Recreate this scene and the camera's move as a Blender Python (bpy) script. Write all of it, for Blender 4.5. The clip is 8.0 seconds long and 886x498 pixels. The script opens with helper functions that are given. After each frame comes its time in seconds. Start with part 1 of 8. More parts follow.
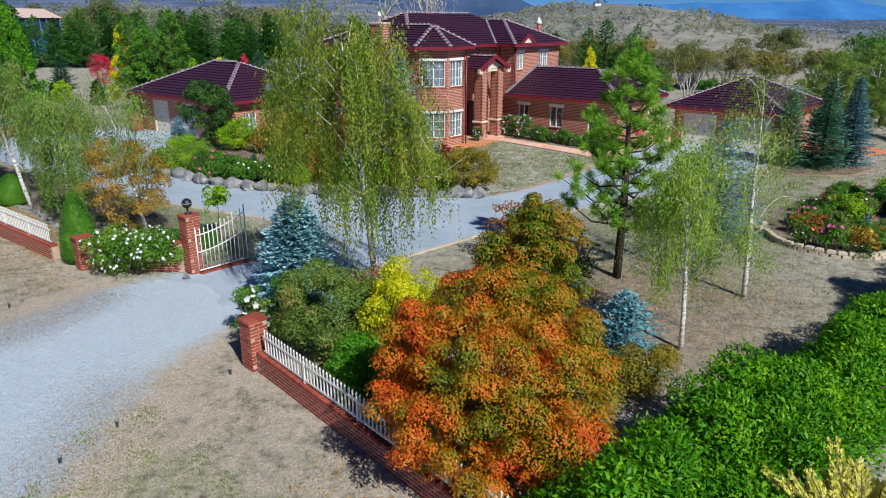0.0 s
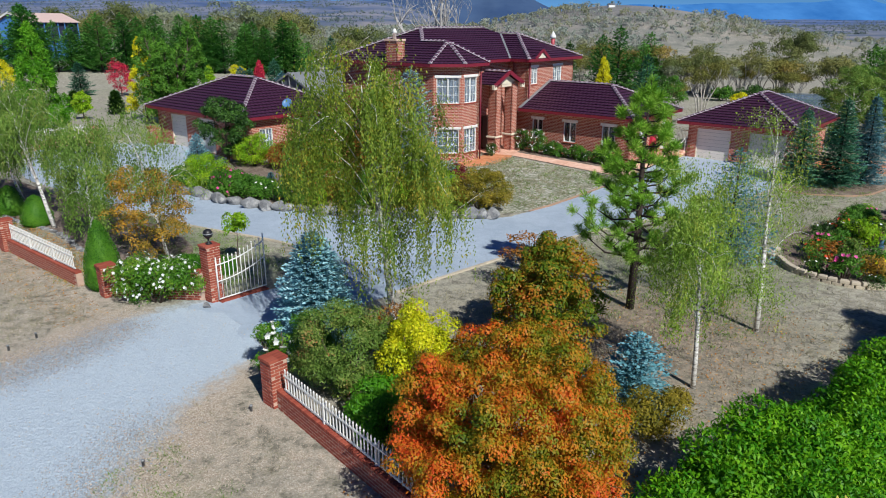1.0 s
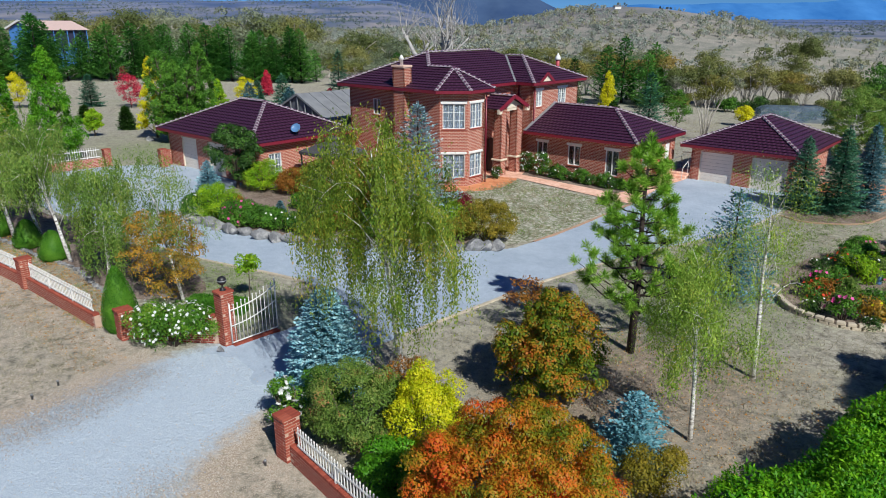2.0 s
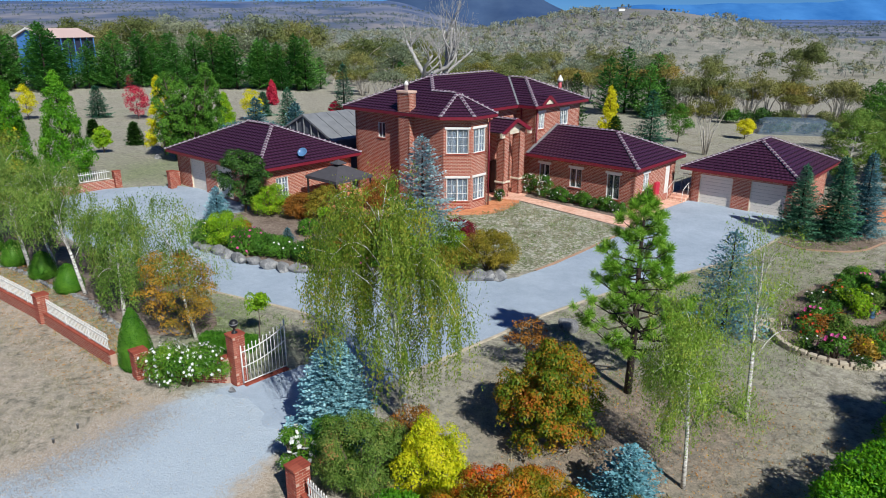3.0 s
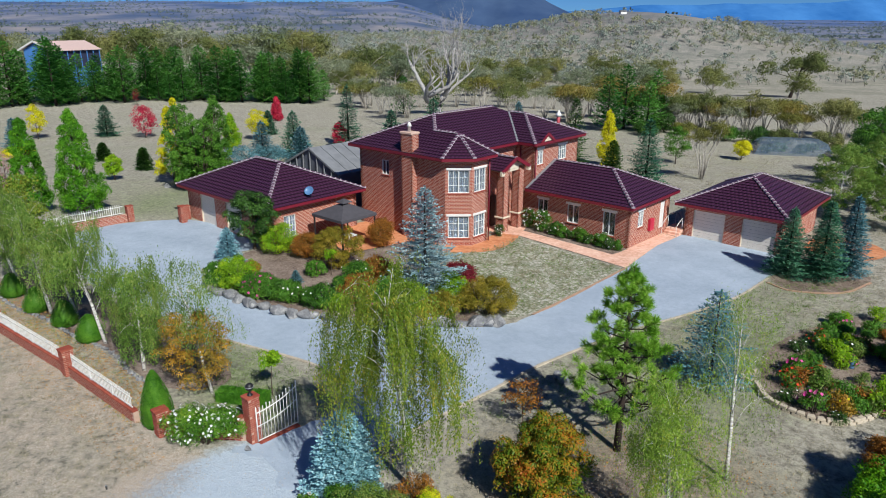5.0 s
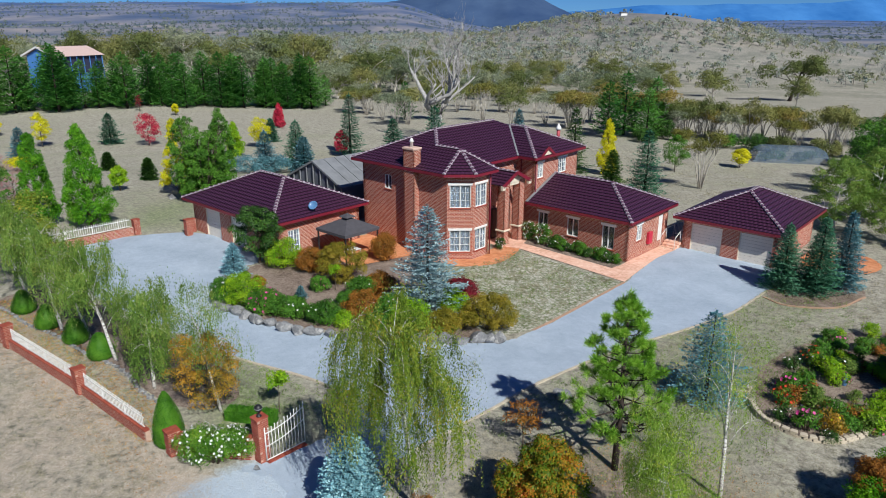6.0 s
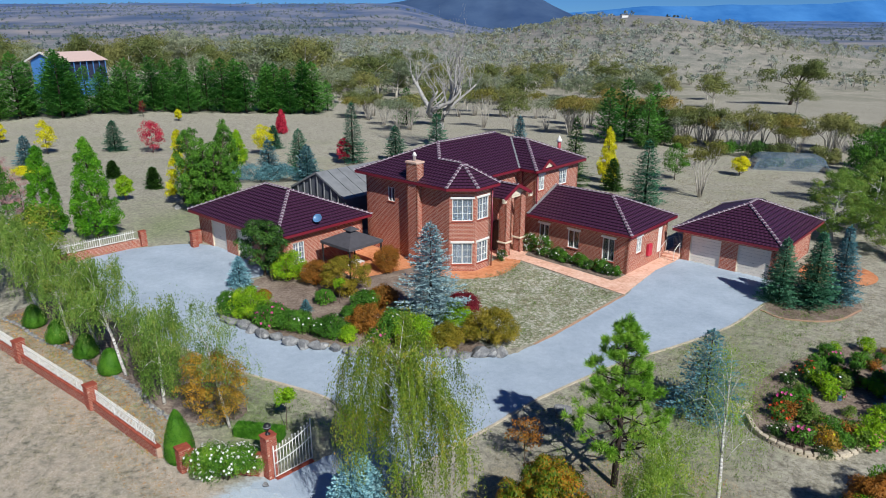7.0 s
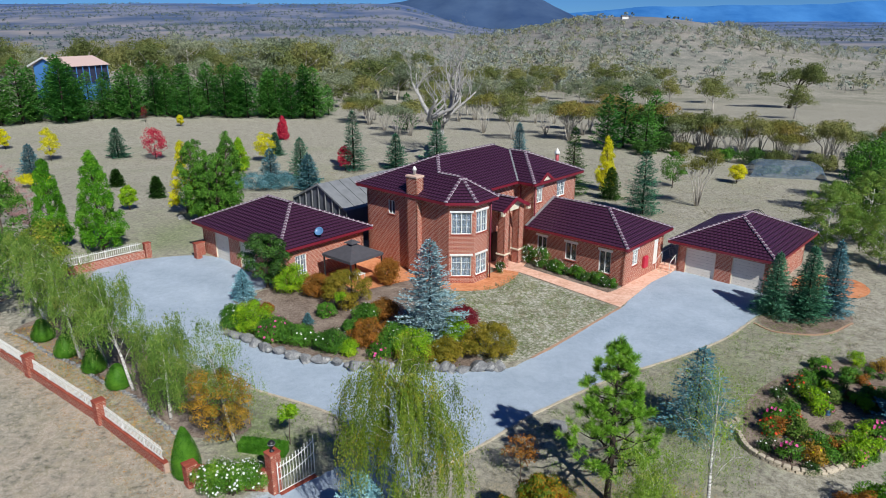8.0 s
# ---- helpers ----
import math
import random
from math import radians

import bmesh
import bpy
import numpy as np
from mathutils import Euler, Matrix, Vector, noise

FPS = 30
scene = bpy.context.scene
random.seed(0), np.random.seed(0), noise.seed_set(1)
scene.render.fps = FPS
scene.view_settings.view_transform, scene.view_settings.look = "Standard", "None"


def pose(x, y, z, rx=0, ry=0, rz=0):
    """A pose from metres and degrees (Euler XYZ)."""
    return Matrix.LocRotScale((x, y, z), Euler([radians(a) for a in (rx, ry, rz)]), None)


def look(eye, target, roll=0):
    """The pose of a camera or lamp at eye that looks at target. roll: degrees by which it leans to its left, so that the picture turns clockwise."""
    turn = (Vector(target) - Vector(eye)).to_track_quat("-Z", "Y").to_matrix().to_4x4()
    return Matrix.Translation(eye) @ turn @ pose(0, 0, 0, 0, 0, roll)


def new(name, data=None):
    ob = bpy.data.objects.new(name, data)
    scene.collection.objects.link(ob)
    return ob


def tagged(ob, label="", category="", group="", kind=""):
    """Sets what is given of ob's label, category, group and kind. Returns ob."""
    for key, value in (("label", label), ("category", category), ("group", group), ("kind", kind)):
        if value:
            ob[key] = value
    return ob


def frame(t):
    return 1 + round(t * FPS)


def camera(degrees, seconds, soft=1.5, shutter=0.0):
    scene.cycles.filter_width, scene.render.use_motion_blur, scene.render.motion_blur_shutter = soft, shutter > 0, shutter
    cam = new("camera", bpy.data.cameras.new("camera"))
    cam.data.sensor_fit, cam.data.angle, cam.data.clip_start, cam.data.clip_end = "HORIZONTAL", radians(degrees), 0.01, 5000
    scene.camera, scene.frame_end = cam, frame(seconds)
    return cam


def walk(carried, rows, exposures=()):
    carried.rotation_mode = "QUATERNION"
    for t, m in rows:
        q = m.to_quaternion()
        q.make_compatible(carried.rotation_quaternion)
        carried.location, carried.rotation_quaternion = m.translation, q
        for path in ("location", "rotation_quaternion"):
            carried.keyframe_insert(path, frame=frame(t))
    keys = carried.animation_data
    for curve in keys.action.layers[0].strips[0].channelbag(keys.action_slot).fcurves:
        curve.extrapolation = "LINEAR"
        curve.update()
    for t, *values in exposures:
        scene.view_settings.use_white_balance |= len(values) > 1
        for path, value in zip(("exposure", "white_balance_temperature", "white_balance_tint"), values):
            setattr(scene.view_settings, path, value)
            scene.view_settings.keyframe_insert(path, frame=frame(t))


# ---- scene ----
cam = camera(65.8, 8.0, soft=1.0)
METRES, EYE, TILT, LEAN, TURN = 11.2, 7.8, -18.2, 0.0, 0.0
ROWS = [
    (0.0, 0.0, 0.0, 0.0, -0.0, -0.0, 0.0),
    (0.5, -0.0063, -0.0104, 0.0369, 0.62, 0.0, -0.27),
    (1.0, -0.0103, -0.0302, 0.0871, 0.98, 0.01, -0.37),
    (1.5, -0.0117, -0.059, 0.1536, 1.22, -0.0, -0.44),
    (3.0, -0.0124, -0.1672, 0.3609, 1.72, -0.02, -0.6),
    (3.5, -0.0126, -0.2039, 0.4216, 1.78, -0.03, -0.66),
    (4.0, -0.0114, -0.2442, 0.4788, 1.82, -0.03, -0.65),
    (4.5, -0.0081, -0.2819, 0.5339, 1.86, -0.04, -0.66),
    (6.0, -0.0148, -0.3912, 0.6713, 1.93, -0.02, -0.63),
    (6.5, -0.022, -0.4248, 0.7052, 1.96, 0.01, -0.62),
    (7.0, -0.0235, -0.4551, 0.7469, 2.01, 0.04, -0.64),
    (7.5, -0.0211, -0.4913, 0.7886, 2.02, 0.05, -0.66),
    (8.0, -0.0146, -0.5359, 0.8302, 2.05, 0.04, -0.67),
]
walk(cam, [(t, pose(0, 0, EYE, TILT, LEAN, TURN) @ pose(METRES * x, METRES * y, METRES * z, 90 + pitch, roll, yaw)) for t, x, y, z, yaw, pitch, roll in ROWS])

# ---------------------------------------------------------------- world and sun
SUN_AZ, SUN_EL = math.atan2(0.498, -0.867), radians(41.5)      # to the sun: right of and behind the first view
to_sun = Vector((0.498 * math.cos(SUN_EL), -0.867 * math.cos(SUN_EL), math.sin(SUN_EL)))
world = bpy.data.worlds.new("sky")
scene.world = world
world.use_nodes = True
wn = world.node_tree
sky = wn.nodes.new("ShaderNodeTexSky")
sky.sky_type, sky.sun_disc = "NISHITA", False
sky.sun_elevation, sky.sun_rotation = SUN_EL, SUN_AZ
sky.altitude, sky.dust_density, sky.air_density, sky.ozone_density = 2500, 0.0, 0.8, 5.0
wn.nodes["Background"].inputs[1].default_value = 0.05
deep = wn.nodes.new("ShaderNodeMix")
deep.data_type, deep.blend_type = "RGBA", "MULTIPLY"
deep.inputs[0].default_value, deep.inputs[7].default_value = 1.0, (0.45, 0.84, 1.38, 1)
wn.links.new(sky.outputs[0], deep.inputs[6])
wn.links.new(deep.outputs[2], wn.nodes["Background"].inputs[0])
sun = new("sun", bpy.data.lights.new("sun", "SUN"))
sun.data.energy, sun.data.angle, sun.data.color = 5.2, radians(0.55), (0.965, 0.975, 0.925)
sun.matrix_world = look(tuple(to_sun * 60), (0, 0, 0))

# ---------------------------------------------------------------- helpers
AX, AY = math.cos(radians(-40)), math.sin(radians(-40))
ORIGIN = (0.0, 46.0)


def W(u, v):
    """Plan of the estate: u along the street fence, v away from it; gives world x, y."""
    return ORIGIN[0] + u * AX - v * AY, ORIGIN[1] + u * AY + v * AX


def smooth(a, b, x):
    t = np.clip((x - a) / (b - a), 0, 1)
    return t * t * (3 - 2 * t)


def wavy(x, y, size, seed=0.0):
    """Smooth cheap relief of about unit height."""
    a = x / size + seed * 7.3
    b = y / size - seed * 3.1
    return (np.sin(a * 2.1 + 1.3 * np.sin(b * 1.7 + 0.6)) + np.sin(b * 2.7 + 1.1 * np.sin(a * 1.3 + 2.0)) + 0.6 * np.sin(a * 4.3 - b * 3.9)) / 2.6


def ground_z(x, y):
    x, y = np.asarray(x, float), np.asarray(y, float)
    near = 0.08 - 0.021 * np.clip(x, -28, 24)
    near = near - 0.3 * np.exp(-(((x - 5) / 8) ** 2 + ((y - 35) / 7) ** 2)) - 0.02 * np.clip(17 - y, 0, 12)
    near = near * (1 - smooth(120, 300, y))
    mid = np.interp(y, [-60, 58, 85, 125, 180, 250, 400, 1000, 2200, 4200], [0, 0, -1.6, -2.1, -4.6, -9.5, -12, -11, 2, 34])
    left = np.interp(y, [-60, 58, 85, 125, 175, 250, 420, 800, 1500, 2700, 4200], [0, 0, -1.5, -1.6, 0.6, -1.5, -8, -4, 22, 92, 100])
    tt = x / np.maximum(y, 60)
    w0 = smooth(10, 90, -x)
    w1 = smooth(0.0, 0.16, -tt + 0.04)
    k = smooth(220, 420, y)
    w = w0 * (1 - k) + w1 * k
    z = near + mid * (1 - w) + left * w
    far = smooth(150, 500, y)
    z = z + far * (2.0 * wavy(x, y, 90) + 5.0 * wavy(x, y, 320, 1.0) * smooth(600, 1500, y))
    z = z + 30 * np.exp(-(((x - 172) / 125) ** 2 + ((y - 690) / 150) ** 2)) + 11 * np.exp(-(((x - 60) / 190) ** 2 + ((y - 640) / 170) ** 2))
    return z


def gz(x, y):
    return float(ground_z(np.array([x]), np.array([y]))[0])


def lin(r, g, b):
    f = lambda c: ((c / 255 + 0.055) / 1.055) ** 2.4 if c > 10 else c / 255 / 12.92
    return (f(r), f(g), f(b), 1.0)


class Mat:
    """A node material in few words."""

    def __init__(self, name, rough=0.8, metal=0.0, spec=0.5):
        self.m = bpy.data.materials.new(name)
        self.m.use_nodes = True
        self.t = self.m.node_tree
        self.b = self.t.nodes["Principled BSDF"]
        self.b.inputs["Roughness"].default_value = rough
        self.b.inputs["Metallic"].default_value = metal
        self.b.inputs["Specular IOR Level"].default_value = spec

    def n(self, kind, **kw):
        node = self.t.nodes.new("ShaderNode" + kind)
        for key, value in kw.items():
            if key == "blend_type":
                node.blend_type = value
            elif key == "data_type":
                node.data_type = value
            elif key == "operation":
                node.operation = value
            else:
                node.inputs[key.replace("_", " ")].default_value = value
        return node

    def l(self, a, b):
        self.t.links.new(a, b)

    def coord(self, kind="Object"):
        return self.n("TexCoord").outputs[kind]

    def noise(self, vec, scale, detail=3.0, rough=0.6):
        node = self.n("TexNoise", Scale=scale, Detail=detail, Roughness=rough)
        self.l(vec, node.inputs["Vector"])
        return node.outputs["Fac"]

    def ramp(self, fac, stops):
        node = self.n("ValToRGB")
        e = node.color_ramp.elements
        while len(e) < len(stops):
            e.new(0.5)
        for el, (p, c) in zip(e, stops):
            el.position, el.color = p, (*c[:3], 1)
        self.l(fac, node.inputs[0])
        return node.outputs[0]

    def mix(self, fac, a, b, how="MIX"):
        node = self.n("Mix", data_type="RGBA", blend_type=how)
        for sock, v in ((node.inputs[0], fac), (node.inputs[6], a), (node.inputs[7], b)):
            if isinstance(v, (int, float)):
                sock.default_value = v
            elif isinstance(v, tuple):
                sock.default_value = (*v[:3], 1)
            else:
                self.l(v, sock)
        return node.outputs[2]

    def math(self, op, a, b=0.0):
        node = self.n("Math", operation=op)
        for sock, v in zip(node.inputs, (a, b)):
            if isinstance(v, (int, float)):
                sock.default_value = v
            else:
                self.l(v, sock)
        return node.outputs[0]

    def col(self, c):
        if isinstance(c, tuple):
            self.b.inputs["Base Color"].default_value = (*c[:3], 1)
        else:
            self.l(c, self.b.inputs["Base Color"])
        return self

    def bump(self, h, strength=0.4, dist=0.02):
        node = self.n("Bump", Strength=strength, Distance=dist)
        self.l(h, node.inputs["Height"])
        self.l(node.outputs[0], self.b.inputs["Normal"])
        return self


def soft_paint(name, c, rough=0.55, dirt=0.25, scale=3.0, metal=0.0):
    m = Mat(name, rough, metal)
    co = m.coord()
    n1, n2 = m.noise(co, scale), m.noise(co, scale * 14, 4)
    d = tuple(x * (1 - dirt) for x in c[:3])
    m.col(m.mix(m.math("MULTIPLY", n2, 0.35), m.ramp(n1, [(0.35, d), (0.65, c)]), d)).bump(n2, 0.12, 0.01)
    return m.m


def leaf_mat(name, stops, clump=1.2, gloss=0.45, through_light=0.3, hue_by_tree=0.0, speck=0.3, patch=0.75):
    """Foliage: colour by leaf and by clump; some light passes through the leaves."""
    m = Mat(name, gloss, 0.0, 0.22)
    geo = m.n("NewGeometry")
    n1 = m.noise(m.coord(), clump, 2.0)
    f = m.math("ADD", m.math("MULTIPLY", geo.outputs["Random Per Island"], speck), m.math("ADD", m.math("MULTIPLY", n1, patch), 0.56 - 0.5 * (speck + patch)))
    if hue_by_tree:
        f = m.math("ADD", f, m.math("MULTIPLY", m.math("SUBTRACT", m.n("ObjectInfo").outputs["Random"], 0.5), hue_by_tree))
    c = m.ramp(f, [(p, tuple(min(0.85, x * 1.25) for x in cc[:3])) for p, cc in stops])
    m.col(c)
    tr = m.n("BsdfTranslucent")
    m.l(c, tr.inputs["Color"])
    mx = m.n("MixShader", Fac=through_light)
    m.l(m.b.outputs[0], mx.inputs[1])
    m.l(tr.outputs[0], mx.inputs[2])
    m.l(mx.outputs[0], m.t.nodes["Material Output"].inputs[0])
    return m.m


# ---------------------------------------------------------------- materials
def brick_wall_mat():
    m = Mat("brickwork", 0.85)
    uv = m.coord("UV")
    br = m.n("TexBrick", Scale=1.0, Mortar_Size=0.014, Mortar_Smooth=0.15, Bias=0.0, Brick_Width=0.24, Row_Height=0.1)
    br.inputs["Color1"].default_value = (*lin(138, 52, 36)[:3], 1)
    br.inputs["Color2"].default_value = (*lin(174, 82, 56)[:3], 1)
    br.inputs["Mortar"].default_value = (*lin(228, 200, 182)[:3], 1)
    m.l(uv, br.inputs["Vector"])
    n1, n2 = m.noise(uv, 0.7), m.noise(uv, 9, 4)
    c = m.mix(m.math("MULTIPLY", n2, 0.45), br.outputs["Color"], lin(112, 46, 36))
    c = m.mix(m.math("MULTIPLY", n1, 0.14), c, lin(180, 104, 76))
    m.col(c).bump(m.math("SUBTRACT", 1.0, br.outputs["Fac"]), 0.6, 0.012)
    return m.m


def roof_mat():
    m = Mat("roof_tile", 0.42, 0.0, 0.35)
    uv = m.coord("UV")
    sep = m.n("SeparateXYZ")
    m.l(uv, sep.inputs[0])
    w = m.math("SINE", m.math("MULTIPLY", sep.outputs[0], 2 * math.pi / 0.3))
    n1, n2 = m.noise(uv, 0.8, 3), m.noise(uv, 7, 4)
    c = m.ramp(n2, [(0.3, lin(52, 24, 46)), (0.7, lin(78, 42, 70))])
    c = m.mix(m.math("MULTIPLY", n1, 0.35), c, lin(84, 54, 76))
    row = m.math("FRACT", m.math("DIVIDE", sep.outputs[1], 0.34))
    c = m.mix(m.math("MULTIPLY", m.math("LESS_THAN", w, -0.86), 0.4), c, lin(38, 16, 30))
    # Dark band on each course: lip shadow painted in, plus grime on tile noses.
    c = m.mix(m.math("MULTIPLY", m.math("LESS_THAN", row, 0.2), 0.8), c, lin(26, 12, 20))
    m.col(c).bump(m.math("ADD", w, m.math("MULTIPLY", n2, 0.4)), 0.5, 0.03)
    return m.m


def pebble_ground(name, stops, size, patch, rough=0.95, mottle=0.3):
    m = Mat(name, rough, 0.0, 0.2)
    co = m.coord("Object")
    vor = m.n("TexVoronoi", Scale=size)
    m.l(co, vor.inputs["Vector"])
    n1, n2, n3 = m.noise(co, patch, 4), m.noise(co, patch * 9, 5), m.noise(co, size * 0.5, 3)
    grain = m.n("SeparateColor")
    m.l(vor.outputs["Color"], grain.inputs[0])
    f = m.math("ADD", m.math("MULTIPLY", n1, 0.85 - mottle), m.math("ADD", m.math("MULTIPLY", n2, mottle), m.math("MULTIPLY", grain.outputs[0], 0.18)))
    m.col(m.ramp(f, stops)).bump(m.math("ADD", vor.outputs["Distance"], n3), 0.5, 0.02)
    return m.m


def ground_mat():
    """Dry paddock: straw, soil and green by place; stones beside the drive; grazing land and scrubby slopes far off,
    the slopes painted blue for haze.
    """
    m = Mat("dry_grass", 0.95, 0.0, 0.15)
    co = m.coord("Object")
    n1, n2, n3, n5 = m.noise(co, 0.16, 4), m.noise(co, 1.1, 5, 0.7), m.noise(co, 12, 5, 0.8), m.noise(co, 3.4, 6, 0.78)
    fine = m.math("ADD", m.math("MULTIPLY", n5, 0.6), m.math("ADD", m.math("MULTIPLY", n2, 0.2), m.math("MULTIPLY", n3, 0.25)))
    straw = m.ramp(fine, [(0.40, lin(104, 100, 88)), (0.50, lin(150, 145, 132)), (0.62, lin(194, 187, 173))])
    grass = m.ramp(fine, [(0.40, lin(74, 88, 54)), (0.51, lin(116, 128, 92)), (0.62, lin(166, 168, 138))])
    soil = m.ramp(fine, [(0.40, lin(92, 79, 69)), (0.51, lin(138, 122, 108)), (0.63, lin(178, 162, 144))])
    vor = m.n("TexVoronoi", Scale=58.0)
    m.l(co, vor.inputs["Vector"])
    pick = m.n("SeparateColor")
    m.l(vor.outputs["Color"], pick.inputs[0])
    stone = m.ramp(pick.outputs[0], [(0.05, lin(150, 134, 118)), (0.3, lin(176, 160, 144)), (0.75, lin(196, 182, 166)), (0.95, lin(222, 212, 200))])

    def share(name, wide=0.35):
        at = m.n("Attribute")
        at.attribute_name = name
        f = m.math("ADD", at.outputs["Fac"], m.math("MULTIPLY", m.math("SUBTRACT", m.math("ADD", m.math("MULTIPLY", n5, 0.5), m.math("ADD", m.math("MULTIPLY", n2, 0.3), m.math("MULTIPLY", n1, 0.25))), 0.52), 2.0))
        return m.ramp(f, [(0.5 - wide / 2, (0, 0, 0)), (0.5 + wide / 2, (1, 1, 1))])

    c = m.mix(share("green"), straw, grass)
    c = m.mix(share("soil"), c, soil)
    c = m.mix(share("stony", 0.3), c, stone)
    c = m.mix(share("grey", 0.4), c, m.ramp(pick.outputs[1], [(0.1, lin(170, 184, 200)), (0.5, lin(184, 198, 212)), (0.9, lin(204, 214, 224))]))
    sep = m.n("SeparateXYZ")
    m.l(co, sep.inputs[0])
    # Beyond 330 m the colour turns bluish grey: haze painted into the slopes.
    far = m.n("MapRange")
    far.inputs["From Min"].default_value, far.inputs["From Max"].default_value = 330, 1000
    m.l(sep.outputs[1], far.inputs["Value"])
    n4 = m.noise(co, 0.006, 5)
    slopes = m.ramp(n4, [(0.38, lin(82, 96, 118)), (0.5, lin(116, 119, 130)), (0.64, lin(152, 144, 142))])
    wild = m.n("MapRange")
    wild.inputs["From Min"].default_value, wild.inputs["From Max"].default_value = 150, 330
    m.l(sep.outputs[1], wild.inputs["Value"])
    n6 = m.noise(co, 0.045, 6, 0.75)
    c = m.mix(m.math("MULTIPLY", wild.outputs[0], m.ramp(n6, [(0.42, (0, 0, 0)), (0.6, (0.75, 0.75, 0.75))])), c, m.ramp(n2, [(0.35, lin(92, 98, 82)), (0.65, lin(128, 128, 112))]))
    # The haze deepens to blue by 3000 m, still in the base colour.
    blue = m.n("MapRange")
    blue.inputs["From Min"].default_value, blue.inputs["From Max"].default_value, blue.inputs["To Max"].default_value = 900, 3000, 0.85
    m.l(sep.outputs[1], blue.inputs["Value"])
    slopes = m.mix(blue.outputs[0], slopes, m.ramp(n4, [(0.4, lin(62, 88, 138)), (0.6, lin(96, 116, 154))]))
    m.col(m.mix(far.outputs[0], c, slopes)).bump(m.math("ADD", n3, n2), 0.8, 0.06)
    return m.m


def range_mat(name, lo, hi, haze_glow):
    """Far wooded range; distance haze painted in as blue colour and a faint glow."""
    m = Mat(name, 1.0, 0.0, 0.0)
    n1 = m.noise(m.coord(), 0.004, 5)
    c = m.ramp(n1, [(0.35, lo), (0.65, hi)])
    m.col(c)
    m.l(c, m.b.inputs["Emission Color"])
    m.b.inputs["Emission Strength"].default_value = haze_glow
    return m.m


M_BRICKWALL = brick_wall_mat()
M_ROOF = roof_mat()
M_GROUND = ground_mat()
M_GRAVEL = pebble_ground("blue_gravel", [(0.3, lin(146, 159, 175)), (0.5, lin(162, 175, 191)), (0.7, lin(182, 194, 208))], 42, 0.35)
M_LAWN = pebble_ground("dry_lawn", [(0.38, lin(98, 106, 74)), (0.47, lin(134, 136, 114)), (0.54, lin(160, 158, 144)), (0.64, lin(194, 190, 180))], 9, 0.45, mottle=0.55)
M_BARK = pebble_ground("bark_mulch", [(0.35, lin(92, 78, 70)), (0.5, lin(128, 112, 102)), (0.68, lin(158, 144, 132))], 14, 0.6)
M_PAVE = pebble_ground("pink_paving", [(0.35, lin(206, 156, 134)), (0.5, lin(226, 180, 158)), (0.68, lin(238, 202, 184))], 5, 0.5, rough=0.8)
M_TERRA = pebble_ground("orange_paving", [(0.35, lin(178, 110, 76)), (0.5, lin(204, 134, 94)), (0.68, lin(216, 154, 116))], 5, 0.5, rough=0.8)
M_ROCK = pebble_ground("field_stone", [(0.3, lin(78, 80, 84)), (0.5, lin(132, 132, 134)), (0.7, lin(186, 184, 180))], 3, 1.6)
M_WHITE = soft_paint("white_paint", lin(232, 230, 226), 0.5, 0.14)
M_CREAM = soft_paint("cream_paint", lin(226, 214, 192), 0.55, 0.12)
M_FASCIA = soft_paint("plum_fascia", lin(128, 34, 52), 0.4, 0.2)
M_CAP = soft_paint("ridge_mortar", lin(184, 172, 182), 0.7, 0.4, 9)
M_CAPTILE = soft_paint("ridge_tile", lin(104, 72, 94), 0.5, 0.4, 9)
M_DOORPANEL = soft_paint("garage_door_cream", lin(224, 216, 206), 0.5, 0.08)
M_DARK = soft_paint("dark_metal", lin(40, 40, 44), 0.45, 0.3)
M_STEEL = soft_paint("grey_steel_roof", lin(150, 152, 156), 0.42, 0.25, 1.2, 0.2)
M_GLAZE = soft_paint("grey_glazing", lin(112, 116, 126), 0.4, 0.3, 0.8)
M_TIMBER = soft_paint("dark_timber", lin(74, 48, 38), 0.7, 0.35)
M_CANVAS = soft_paint("charcoal_canvas", lin(78, 76, 82), 0.9, 0.2)
M_CURTAIN = soft_paint("net_curtain", lin(104, 112, 128), 0.9, 0.4, 6)
M_RED = soft_paint("red_box_paint", lin(196, 44, 70), 0.5, 0.1)
M_REDPIPE = soft_paint("faded_red_pipe", lin(186, 76, 84), 0.5, 0.2)
M_DISH = soft_paint("pale_blue_dish", lin(88, 128, 172), 0.35, 0.15)
M_TRUNK = soft_paint("grey_bark", lin(104, 90, 78), 0.95, 0.5, 5)


def birch_mat():
    m = Mat("white_birch_bark", 0.75)
    co = m.coord()
    mp = m.n("Mapping")
    mp.inputs["Scale"].default_value = (3.0, 3.0, 11.0)
    m.l(co, mp.inputs["Vector"])
    n1, n2 = m.noise(mp.outputs[0], 1.6, 4, 0.7), m.noise(co, 22, 4)
    c = m.ramp(n1, [(0.36, lin(64, 58, 54)), (0.45, lin(186, 180, 174)), (0.6, lin(240, 238, 234))])
    m.col(m.mix(m.math("MULTIPLY", n2, 0.25), c, lin(150, 142, 134))).bump(n1, 0.3, 0.02)
    return m.m


M_BIRCH = birch_mat()
M_PINEBARK = soft_paint("dark_pine_bark", lin(66, 54, 48), 0.95, 0.5, 6)
M_GUMBARK = soft_paint("pale_gum_bark", lin(208, 200, 190), 0.85, 0.45, 3)
M_DEAD = soft_paint("silver_dead_wood", lin(184, 180, 178), 0.85, 0.4, 3)

gm = Mat("window_glass", 0.06, 0.0, 0.6)
gm.col(lin(214, 224, 230))
